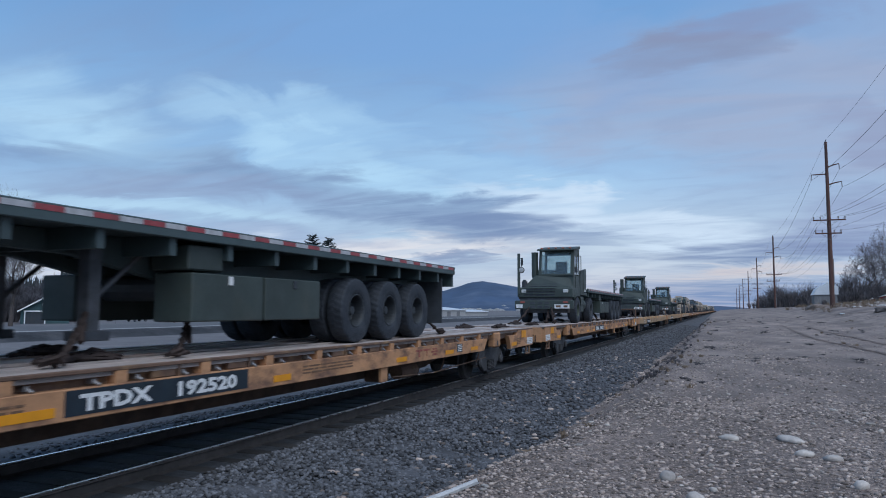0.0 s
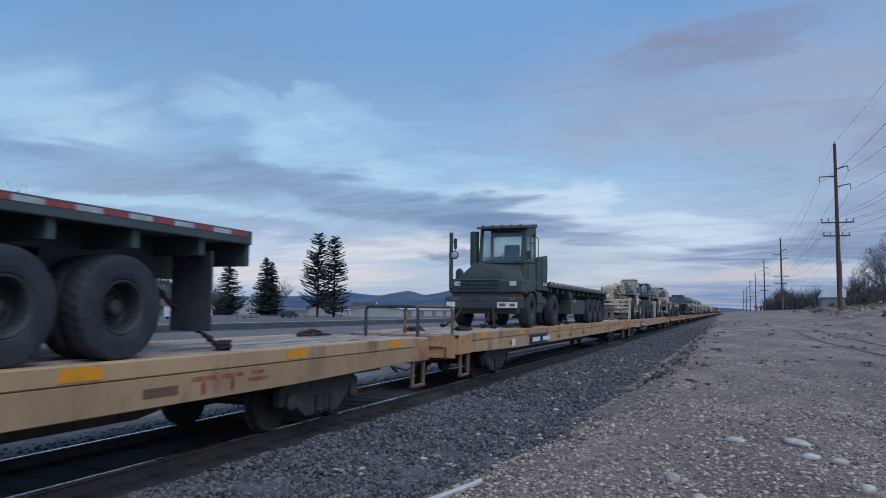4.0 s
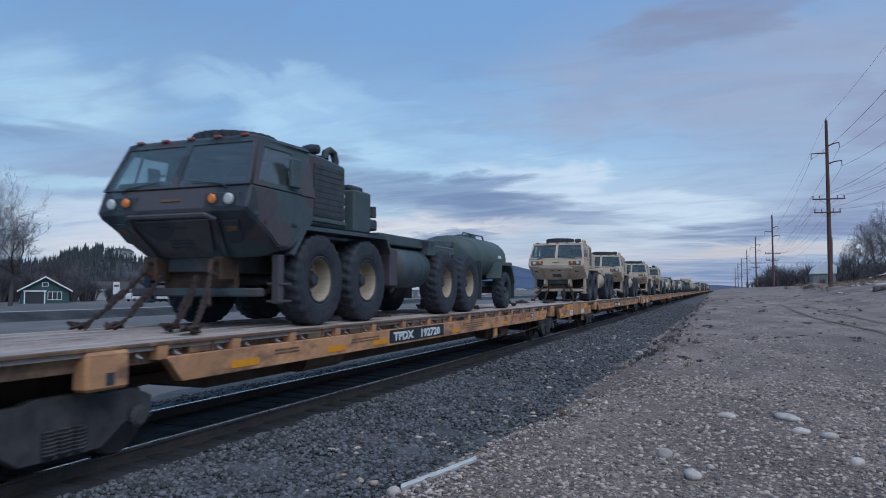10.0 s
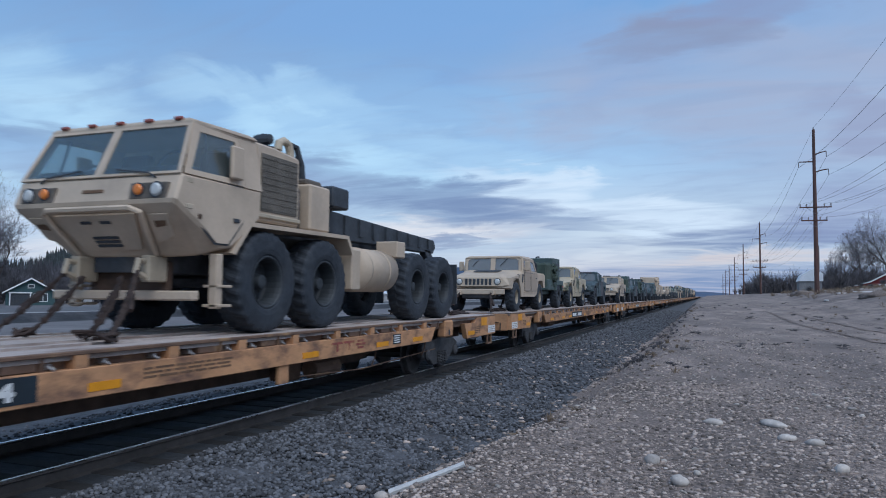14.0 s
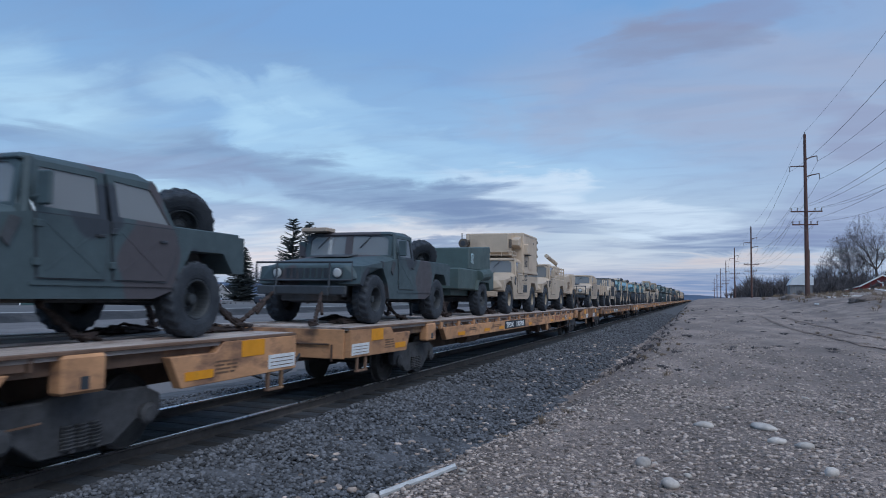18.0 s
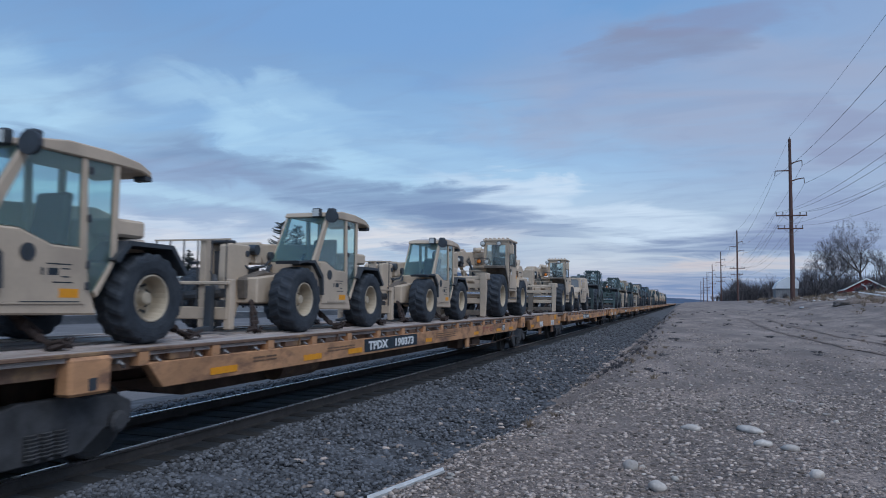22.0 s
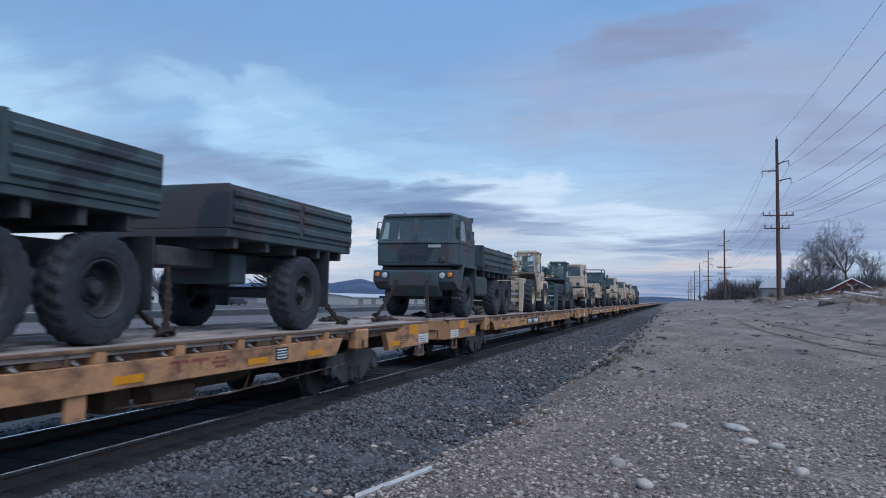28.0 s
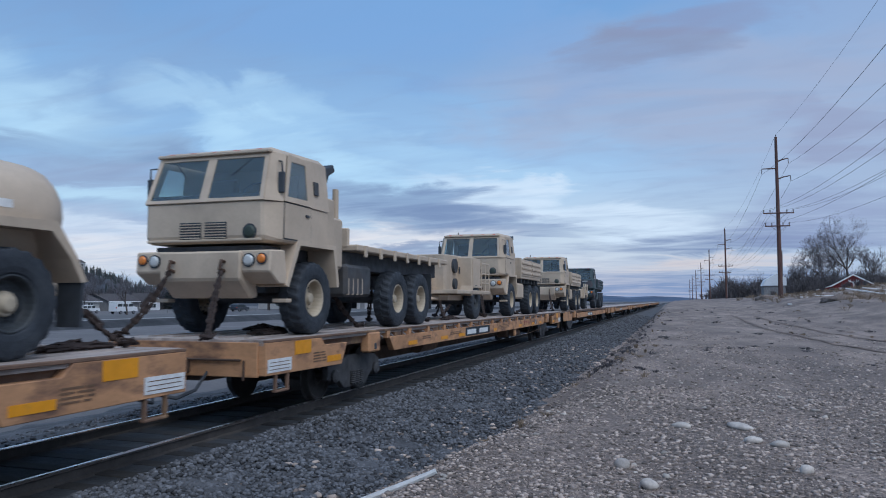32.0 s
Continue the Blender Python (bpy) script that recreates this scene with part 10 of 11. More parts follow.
    chains(th, [((0.45, -1.54, 1.0), (0.75, -2.25, 0.02)), ((-0.45, -1.54, 1.0), (-0.75, -2.25, 0.02)), ((0.4, last + 0.8, 0.9), (0.8, last + 1.5, 0.02)), ((-0.4, last + 0.8, 0.9), (-0.8, last + 1.5, 0.02)), ((0.4, 2.0, 0.85), (0.75, 2.7, 0.02))])
    return th


# ---- trailers ----
def drawbar(th, y, mat, z=0.62):
    bm = tube(B(), [(0.42, y, z), (0.06, y - 1.15, z - 0.05)], 0.045, 6)
    tube(bm, [(-0.42, y, z), (-0.06, y - 1.15, z - 0.05)], 0.045, 6)
    tube(bm, [(0.0, y - 1.05, z - 0.05), (0.0, y - 1.30, z - 0.05)], 0.05, 8)
    part("drawbar", bm, M[mat], th)
    part("landing_leg", tube(B(), [(0.0, y - 0.95, z), (0.0, y - 0.95, 0.03)], 0.04, 8), M["black"], th)


def small_trailer(paint, style, label):
    """Two-wheel trailer; the axle is at y = 0. style: covered, generator, tall_box, stakes, crane, unit."""
    th = thing("trailer", label, "trailer", "two-wheel trailers")
    P = M[paint]
    hub = "hubdirty" if paint == "tan" and style not in ("stakes", "unit") else "hub_dark"
    wheels(th, 1.06, (0.0,), 0.52 if style in ("unit", "stakes") else 0.47, 0.30, hub, 22, 0.2)
    part("frame", box(B(), -0.72, 0.72, -1.85, 1.30, 0.56, 0.72, 0.015), P, th)
    drawbar(th, -1.85, paint, 0.62)
    for s in (-1, 1):
        prof = [(-0.62, 0.72), (-0.50, 1.00), (0.50, 1.00), (0.66, 0.72), (0.60, 0.70), (0.46, 0.94), (-0.46, 0.94), (-0.56, 0.70)]
        part("mudguard", prism(B(), prof, s * 0.70, s * 1.08), P, th)
    if style in ("covered", "generator"):
        tub = part("tub", box(B(), -1.0, 1.0, -1.80, 1.28, 0.72, 1.14, 0.03), P, th)
        part("tail_lamp", box(B(), 1.0, 1.02, 1.05, 1.15, 0.85, 0.92, 0.005), M["red"], tub)
        hb = part("equipment_box", prism(B(), [(-0.62, 1.14), (-0.62, 2.03), (0.86, 2.05), (0.86, 1.14)], -0.86, 0.92, 0.025), P, th)
        part("vent", box(B(), 0.915, 0.93, -0.05, 0.70, 1.58, 1.84, 0.004), M["black"], hb)
        part("label_plate", box(B(), 0.918, 0.93, -0.40, -0.28, 1.46, 1.56), M["white"], hb)
        part("exhaust_pipe", tube(B(), [(0.2, -0.4, 1.96), (0.2, -0.4, 2.08), (0.3, -0.3, 2.09)], 0.035, 8), M["black"], hb)
        bm = hull(B(), [(s * x, y, z) for s in (-1, 1) for x, y, z in ((0.98, -1.82, 0.82), (0.90, -1.76, 1.76), (0.95, -0.65, 1.80), (1.02, -0.62, 0.82), (0.4, -1.2, 1.84))], 0.06)
        bmesh.ops.subdivide_edges(bm, edges=bm.edges, cuts=9, use_grid_fill=True)
        bm.normal_update()
        for v in bm.verts:
            v.co += v.normal * (0.045 * noise.noise(v.co * 2.2) + 0.03 * noise.noise(Vector((v.co.x * 3, v.co.y * 7, v.co.z * 2.5))))
        part("tarpaulin", bm, M["canvas"], th, "green canvas tarpaulin")
        if style == "generator":
            for z in (1.22, 1.58):
                bm = bmesh.new()
                bmesh.ops.create_icosphere(bm, subdivisions=4, radius=1)
                for v in bm.verts:
                    v.co = Vector((1.02 + v.co.x * 0.13, -0.82 + math.copysign(abs(v.co.y) ** 0.7, v.co.y) * 0.28, z + math.copysign(abs(v.co.z) ** 0.75, v.co.z) * 0.18)) + v.co * 0.09 * noise.noise(v.co * 1.8 + Vector((z, 0, 0))) + v.co * 0.04 * noise.noise(v.co * 5)
                part("canvas_bag", bm, M["canvas"], th)
    elif style == "tall_box":
        part("tub", box(B(), -1.0, 1.0, -2.0, 1.30, 0.72, 1.28, 0.03), P, th)
        bx = part("equipment_box", prism(B(), [(-1.05, 1.28), (-1.05, 1.86), (1.05, 2.02), (1.05, 1.28)], -0.9, 0.95, 0.02), P, th)
        part("window", plate(B(), [(0.952, -0.85, 1.44), (0.952, -0.62, 1.44), (0.952, -0.62, 1.72), (0.952, -0.85, 1.72)], 0.006), M["glass"], bx)
        part("tool_drum", tube(B(), [(1.0, -0.35, 1.10), (1.0, 0.55, 1.18)], 0.17, 12), P, th)
    elif style == "stakes":
        part("tub", box(B(), -1.0, 1.0, -1.95, 1.25, 0.72, 1.32, 0.03), P, th)
        for s in (-1, 1):
            for k in range(4):
                y = -1.7 + 0.92 * k
                tip = 1.68 if (s < 0 and k == 1) or (s > 0 and k) else 1.44
                prof = [(y, 0.80), (y, tip - 0.28), (y - 0.03, tip - 0.18), (y + 0.09, tip), (y + 0.21, tip - 0.18), (y + 0.18, tip - 0.28), (y + 0.18, 0.80)] if tip > 1.5 else [(y, 0.80), (y, tip), (y + 0.10, tip), (y + 0.10, 0.80)]
                part("stake", prism(B(), prof, s * 1.0, s * 1.06, 0.006), P, th)
        for k in range(5):
            part("side_rib", box(B(), 1.0, 1.04, -1.5 + 0.6 * k, -1.42 + 0.6 * k, 0.76, 1.28), P, th)
    elif style == "crane":
        part("platform", box(B(), -1.0, 1.0, -1.95, 1.0, 0.72, 0.86, 0.02), P, th)
        gen = part("power_unit", prism(B(), [(-2.0, 0.86), (-1.95, 1.50), (-1.0, 1.62), (-0.72, 1.45), (-0.72, 0.86)], -0.2, 0.98, 0.03), P, th)
        bm = B()
        for k in range(6):
            box(bm, 0.975, 0.995, -1.35, -0.85, 0.94 + 0.06 * k, 0.97 + 0.06 * k)
        part("vent", bm, M["stencil"], gen)
        part("turret", tube(B(), [(0.0, -0.55, 0.86), (0.0, -0.55, 1.85)], 0.26, 14), P, th)
        head = part("turret_head", prism(B(), [(-1.05, 1.70), (-1.0, 2.05), (0.15, 2.0), (0.20, 1.72), (-0.3, 1.58)], -0.35, 0.35, 0.04), P, th)
        part("boom", tube(B(), [(0.05, -1.75, 2.48), (0.05, -1.70, 2.48), (0.05, 0.62, 2.22)], 0.095, 12), P, head, "tan folding pipe boom")
        part("hose", tube(B(), [(0.05, 0.62, 2.22), (0.05, 0.74, 2.06), (0.05, 0.62, 1.94), (0.05, 0.45, 2.0)], 0.035, 8), M["black"], head)
        part("tool_box", box(B(), -0.7, 0.98, 0.05, 0.72, 0.98, 1.66, 0.03), P, th)
        bm = tube(B(), [(0.9, 0.8, 1.0), (0.9, 0.8, 1.68), (-0.6, 0.8, 1.68), (-0.6, 0.8, 1.0)], 0.02, 6)
        part("guard_rail", bm, P, th)
    elif style == "unit":
        part("platform", box(B(), -1.05, 1.08, -2.1, 1.60, 0.74, 0.86, 0.02), P, th)
        a = part("generator_box", prism(B(), [(-1.75, 0.86), (-1.75, 1.88), (0.0, 1.92), (0.0, 0.86)], -0.95, 0.58, 0.02), P, th)
        for y, z, r in ((-0.85, 1.58, 0.21), (-0.82, 1.05, 0.16)):
            part("round_port", tube(B(), [(0.57, y, z), (0.66, y, z)], r, 18), M["black"], a)
        for x in (-0.55, 0.05):
            part("lifting_lug", box(B(), x, x + 0.05, -1.775, -1.74, 1.66, 1.80, 0.006), M["black"], a)
        b = part("control_box", prism(B(), [(-0.42, 0.86), (-0.42, 1.86), (0.62, 1.84), (0.62, 0.86)], 0.30, 1.02, 0.02), P, th)
        part("door", plate(B(), [(1.022, -0.34, 0.98), (1.022, 0.54, 0.98), (1.022, 0.54, 1.78), (1.022, -0.34, 1.78)], 0.014), P, b)
        part("handle", box(B(), 0.62, 0.66, -0.45, -0.42, 1.36, 1.56, 0.006), M["black"], b)
        for k in range(5):
            part("louvre", box(B(), 0.40, 0.54, -0.432, -0.42, 1.26 + 0.07 * k, 1.285 + 0.07 * k), M["stencil"], b)
        part("front_box", box(B(), -0.7, 0.2, -2.25, -1.76, 0.80, 1.36, 0.03), P, th)
        bm = B()
        for z in (1.10, 1.40, 1.72):
            tube(bm, [(1.05, 0.62, z), (1.05, 1.55, z), (-0.9, 1.55, z)], 0.02, 6)
        for y in (0.62, 1.1, 1.55):
            tube(bm, [(1.05, y, 0.86), (1.05, y, 1.72)], 0.02, 6)
        part("guard_rail", bm, P, th)
    chains(th, [((0.5, -1.9, 0.55), (0.85, -2.4, 0.02)), ((0.5, 1.25, 0.56), (0.85, 1.7, 0.02)), ((-0.5, 1.25, 0.56), (-0.85, 1.7, 0.02))])
    return th


def tank_trailer(paint, label):
    th = thing("tank_trailer", label, "trailer", "tank trailers")
    P = M[paint]
    hub = "hubcore" if paint == "tan" else "hub_dark"
    wheels(th, 1.12, (0.0,), 0.52, 0.32, hub, 20, 0.2)
    part("frame", box(B(), -0.6, 0.6, -2.1, 1.25, 0.60, 0.78, 0.015), P, th)
    drawbar(th, -2.1, paint, 0.66)
    bm = B()
    rings = []
    for y, k in ((-2.15, 0.60), (-2.08, 0.86), (-1.95, 0.97), (-1.8, 1.0), (0.55, 1.0), (0.70, 0.97), (0.83, 0.86), (0.90, 0.60)):
        rings.append([bm.verts.new((0.92 * k * math.copysign(abs(math.cos(a)) ** 0.8, math.cos(a)), y, 1.40 + 0.60 * k * math.copysign(abs(math.sin(a)) ** 0.9, math.sin(a)))) for a in (2 * math.pi * j / 24 for j in range(24))])
    for q, s in zip(rings, rings[1:]):
        for j in range(24):
            bm.faces.new((q[j], s[j], s[(j + 1) % 24], q[(j + 1) % 24]))
    bm.faces.new(rings[0])
    bm.faces.new(rings[-1][::-1])
    bmesh.ops.recalc_face_normals(bm, faces=bm.faces)
    tank = part("tank", bm, P, th, "oval water tank", smooth=True)
    part("manhole", tube(B(), [(0, -0.4, 1.98), (0, -0.4, 2.10)], 0.30, 16), P, tank)
    part("hand_rail", tube(B(), [(0.25, -1.4, 1.98), (0.25, -1.3, 2.10), (0.25, 0.4, 2.10), (0.25, 0.5, 1.98)], 0.02, 6), P, tank)
    part("marking", box(B(), 0.918, 0.922, -0.2, 0.12, 1.42, 1.50), M["white"], tank)
    for s in (-1, 1):
        prof = [(-0.70, 0.85), (-0.56, 1.30), (0.44, 1.32), (0.70, 0.98), (0.83, 0.74), (0.76, 0.73), (0.62, 0.96), (0.38, 1.22), (-0.50, 1.22), (-0.63, 0.82)]
        part("mudguard", prism(B(), prof, s * 0.72, s * 1.14), P, th)
        part("mud_flap", box(B(), min(s * 0.8, s * 1.12), max(s * 0.8, s * 1.12), 0.78, 0.81, 0.28, 0.80), M["black"], th)
    chains(th, [((0.5, 1.2, 0.62), (0.85, 1.75, 0.02)), ((0.5, -2.0, 0.6), (0.8, -2.5, 0.02))])
    return th


def cargo_trailer(paint, label):
    th = thing("cargo_trailer", label, "trailer", "cargo trailers")
    P = M[paint]
    wheels(th, 1.20, (0.0,), 0.59, 0.38, "hub_dark", 24, 0.15)
    part("frame", box(B(), -0.45, 0.45, -2.6, 1.55, 0.92, 1.18, 0.015), M["under"], th)
    drawbar(th, -2.3, paint, 0.95)
    bed = part("load_bed", box(B(), -1.18, 1.18, -2.12, 1.66, 1.32, 1.44, 0.01), P, th)
    for s in (-1, 1):
        for a, b in ((-2.12, -0.25), (-0.21, 1.66)):
            side = part("drop_side", box(B(), min(s * 1.16, s * 1.20), max(s * 1.16, s * 1.20), a, b, 1.44, 2.03, 0.008), P, bed)
            for z in (0.06, 0.24, 0.42):
                pts = [(s * 1.20, 1.44 + z), (s * 1.235, 1.47 + z), (s * 1.235, 1.53 + z), (s * 1.20, 1.56 + z)]
                part("side_rib", prism(B(), pts, a + 0.05, b - 0.05, 0, "y"), P, side)
        part("mud_flap", box(B(), min(s * 0.8, s * 1.18), max(s * 0.8, s * 1.18), 0.80, 0.84, 0.35, 1.3), M["black"], th)
    for y in (-2.12, 1.61):
        part("end_board", box(B(), -1.16, 1.16, y, y + 0.05, 1.44, 2.05, 0.01), P, bed)
    for k in range(5):
        part("bed_bearer", box(B(), -1.12, 1.12, -1.9 + 0.8 * k, -1.8 + 0.8 * k, 1.18, 1.32), M["under"], bed)
    part("spare_support", box(B(), -0.3, 0.75, -1.4, -1.0, 0.70, 1.15, 0.03), P, th)
    chains(th, [((0.45, -2.4, 0.9), (0.85, -2.9, 0.02)), ((0.45, 1.5, 0.92), (0.85, 2.1, 0.02))])
    return th


def pallet_trailer(label):
    """Long six-wheel trailer; its front axle is at y = 0."""
    th = thing("pallet_trailer", label, "trailer", "long trailers")
    P = M["tan"]
    wheels(th, 1.20, (0.0, 3.58, 4.88), 0.60, 0.40, "hub_dark", 26, 0.1)
    part("frame", prism(B(), [(-0.9, 0.90), (-0.9, 1.10), (5.70, 1.10), (5.70, 0.90), (2.6, 0.80)], -0.5, 0.5, 0.015), M["under"], th)
    bed = part("bed", box(B(), -1.10, 1.10, -0.2, 5.85, 1.10, 1.16, 0.01), P, th, "open tan pallet bed")
    for s in (-1, 1):
        side = part("bed_side", box(B(), min(s * 1.08, s * 1.12), max(s * 1.08, s * 1.12), -0.2, 5.2, 1.06, 1.36, 0.01), P, bed)
        part("top_flange", prism(B(), [(-0.2, 1.36), (-0.2, 1.42), (4.3, 1.42), (5.2, 1.37), (5.2, 1.30), (4.3, 1.36)], s * 1.04, s * 1.20, 0.01), P, side)
        for k in range(6):
            part("stake", box(B(), min(s * 1.12, s * 1.19), max(s * 1.12, s * 1.19), 0.2 + 0.86 * k, 0.30 + 0.86 * k, 1.04, 1.36, 0.008), P, side)
        for y in (0.66, 2.40, 4.12):
            part("tie_recess", box(B(), min(s * 1.12, s * 1.128), max(s * 1.12, s * 1.128), y, y + 0.26, 1.12, 1.32), M["under"], side)
        part("rear_box", box(B(), min(s * 0.75, s * 1.20), max(s * 0.75, s * 1.20), 5.22, 5.84, 0.88, 1.31, 0.02), P, bed)
        part("rear_lamp", box(B(), min(s * 1.198, s * 1.206), max(s * 1.198, s * 1.206), 5.60, 5.76, 0.98, 1.20), M["under"], bed)
        part("mud_flap", box(B(), min(s * 0.72, s * 1.18), max(s * 0.72, s * 1.18), 5.56, 5.60, 0.24, 0.90), M["black"], th)
        part("side_locker", box(B(), min(s * 0.52, s * 0.96), max(s * 0.52, s * 0.96), 1.30, 2.50, 0.54, 0.98, 0.03), M["black"], th, "grimy locker between the axles")
        part("air_tank", tube(B(), [(s * 0.84, 0.40, 0.80), (s * 0.84, 1.22, 0.80)], 0.15, 12), M["black"], th)
    for k in range(7):
        part("cross_member", box(B(), -1.06, 1.06, 0.1 + 0.82 * k, 0.2 + 0.82 * k, 1.16, 1.24, 0.01), P, bed)
    lock = part("pallet_lock", prism(B(), [(1.72, 1.06), (1.72, 1.34), (1.86, 1.43), (2.18, 1.41), (2.30, 1.30), (2.28, 1.14), (2.06, 1.10)], 1.08, 1.17, 0.02), P, bed, "cast bracket with black rollers")
    for y, z in ((1.80, 1.42), (2.28, 1.38)):
        part("roller", tube(B(), [(0.92, y, z), (1.22, y, z)], 0.085, 12), M["black"], lock)
    part("front_frame", box(box(B(), -1.1, 1.1, -1.1, -0.22, 1.04, 1.22, 0.02), -0.4, 0.9, -1.0, -0.5, 1.22, 1.50, 0.03), M["under"], th, "dark coupling frame")
    part("axle", tube(B(), [(-0.9, 3.58, 0.6), (0.9, 3.58, 0.6)], 0.11, 10), M["under"], th)
    part("axle", tube(B(), [(-0.9, 4.88, 0.6), (0.9, 4.88, 0.6)], 0.11, 10), M["under"], th)
    part("post", tube(B(), [(1.1, 4.95, 1.36), (1.1, 4.95, 1.52)], 0.05, 8), M["black"], bed)
    drawbar(th, -1.0, "tan", 0.95)
    chains(th, [((0.5, 5.8, 0.95), (0.85, 6.4, 0.02)), ((0.5, -0.9, 0.95), (0.85, -1.5, 0.02))])
    return th


def semi_trailer(label):
    """Low flat semi-trailer on three axles; y = 0 is its front axle."""
    th = thing("semi_trailer", label, "semi-trailer", "flat semi-trailers")
    P = M["dkgreen"]
    front, rear = -7.75, 4.60
    bed = part("deck", box(B(), -1.22, 1.22, front, rear, 1.36, 1.46, 0.01), P, th, "long dark green flat deck")
    n = 38
    for s in (-1, 1):
        part("side_rail", box(B(), min(s * 1.18, s * 1.25), max(s * 1.18, s * 1.25), front, rear, 1.33, 1.50, 0.01), P, bed)
        if s < 0:
            part("reflector_strip", box(B(), -1.254, -1.25, front + 0.1, rear - 0.1, 1.425, 1.475), M["tapered"], bed)
            continue
        for k in range(n):
            a = front + 0.1 + (rear - front - 0.2) * k / n
            part("reflector", box(B(), 1.25, 1.254, a, a + (rear - front - 0.2) / n * 0.98, 1.425, 1.48), M["tapered"] if k % 2 else M["tapewhite"], bed)
    for x in (-0.5, 0.36):
        part("beam", prism(B(), [(front + 0.4, 1.36), (front + 0.4, 1.20), (front + 2.8, 1.12), (-3.6, 0.88), (rear - 0.2, 0.88), (rear - 0.2, 1.36)], x, x + 0.14, 0.01), P, bed)
    for k in range(12):
        y = front + 0.5 + k * 1.0
        part("cross_member", box(B(), -1.18, 1.18, y - 0.05, y + 0.05, 1.14, 1.36), P, bed)
    for y in (0.05, 1.33, 2.61):
        for s in (-1, 1):
            wheel(th, s * 1.06, y, 0.53, 0.30, "hub_dark", 32, None, -0.55)
            wheel(th, s * 0.72, y, 0.53, 0.30, "hub_dark", 32, None, 0.1)
        part("axle", tube(B(), [(-0.9, y, 0.53), (0.9, y, 0.53)], 0.08, 8), M["under"], th)
    for s in (-1, 1):
        for y0, y1 in ((-3.92, -2.54), (-2.50, -1.10)):
            lk = part("tool_locker", box(B(), min(s * 0.62, s * 1.18), max(s * 0.62, s * 1.18), y0, y1, 0.40, 0.97, 0.015), M["olive"], th)
            part("hasp", box(B(), min(s * 1.175, s * 1.195), max(s * 1.175, s * 1.195), (y0 + y1) / 2 - 0.04, (y0 + y1) / 2 + 0.04, 0.84, 0.95, 0.004), M["white" if s > 0 and y1 < -2 else "black"], lk)
        part("landing_leg", box(B(), min(s * 0.62, s * 0.78), max(s * 0.62, s * 0.78), -5.0, -4.84, 0.30, 1.3, 0.01), M["under"], th)
        part("leg_brace", tube(B(), [(s * 0.70, -4.9, 0.62), (s * 0.70, -4.2, 1.18)], 0.03, 6), M["under"], th)
        part("leg_foot", box(B(), min(s * 0.55, s * 0.85), max(s * 0.55, s * 0.85), -5.08, -4.76, 0.22, 0.32, 0.01), M["black"], th)
        part("mud_flap", box(B(), min(s * 0.62, s * 1.20), max(s * 0.62, s * 1.20), 3.90, 3.94, 0.26, 1.20), M["black"], th)
        for y in (0.69, 1.97):
            part("spring_hanger", prism(B(), [(y - 0.25, 1.12), (y + 0.25, 1.12), (y + 0.10, 0.62), (y - 0.10, 0.62)], s * 0.42, s * 0.50, 0.01), M["under"], th)
    part("light_box", box(B(), 0.55, 1.12, -3.92, -3.30, 1.0, 1.30, 0.02), M["olive"], th)
    part("air_tank", tube(B(), [(-0.4, -3.6, 0.8), (0.6, -3.6, 0.8)], 0.16, 12), M["black"], th)
    part("rear_beam", box(B(), -1.2, 1.2, rear - 0.06, rear + 0.02, 1.06, 1.48, 0.01), P, bed)
    chains(th, [((0.5, 3.6, 0.9), (0.95, 4.5, 0.02)), ((0.7, -4.9, 0.6), (1.05, -5.6, 0.02)), ((0.7, -3.4, 0.5), (1.05, -4.0, 0.02))])
    return th


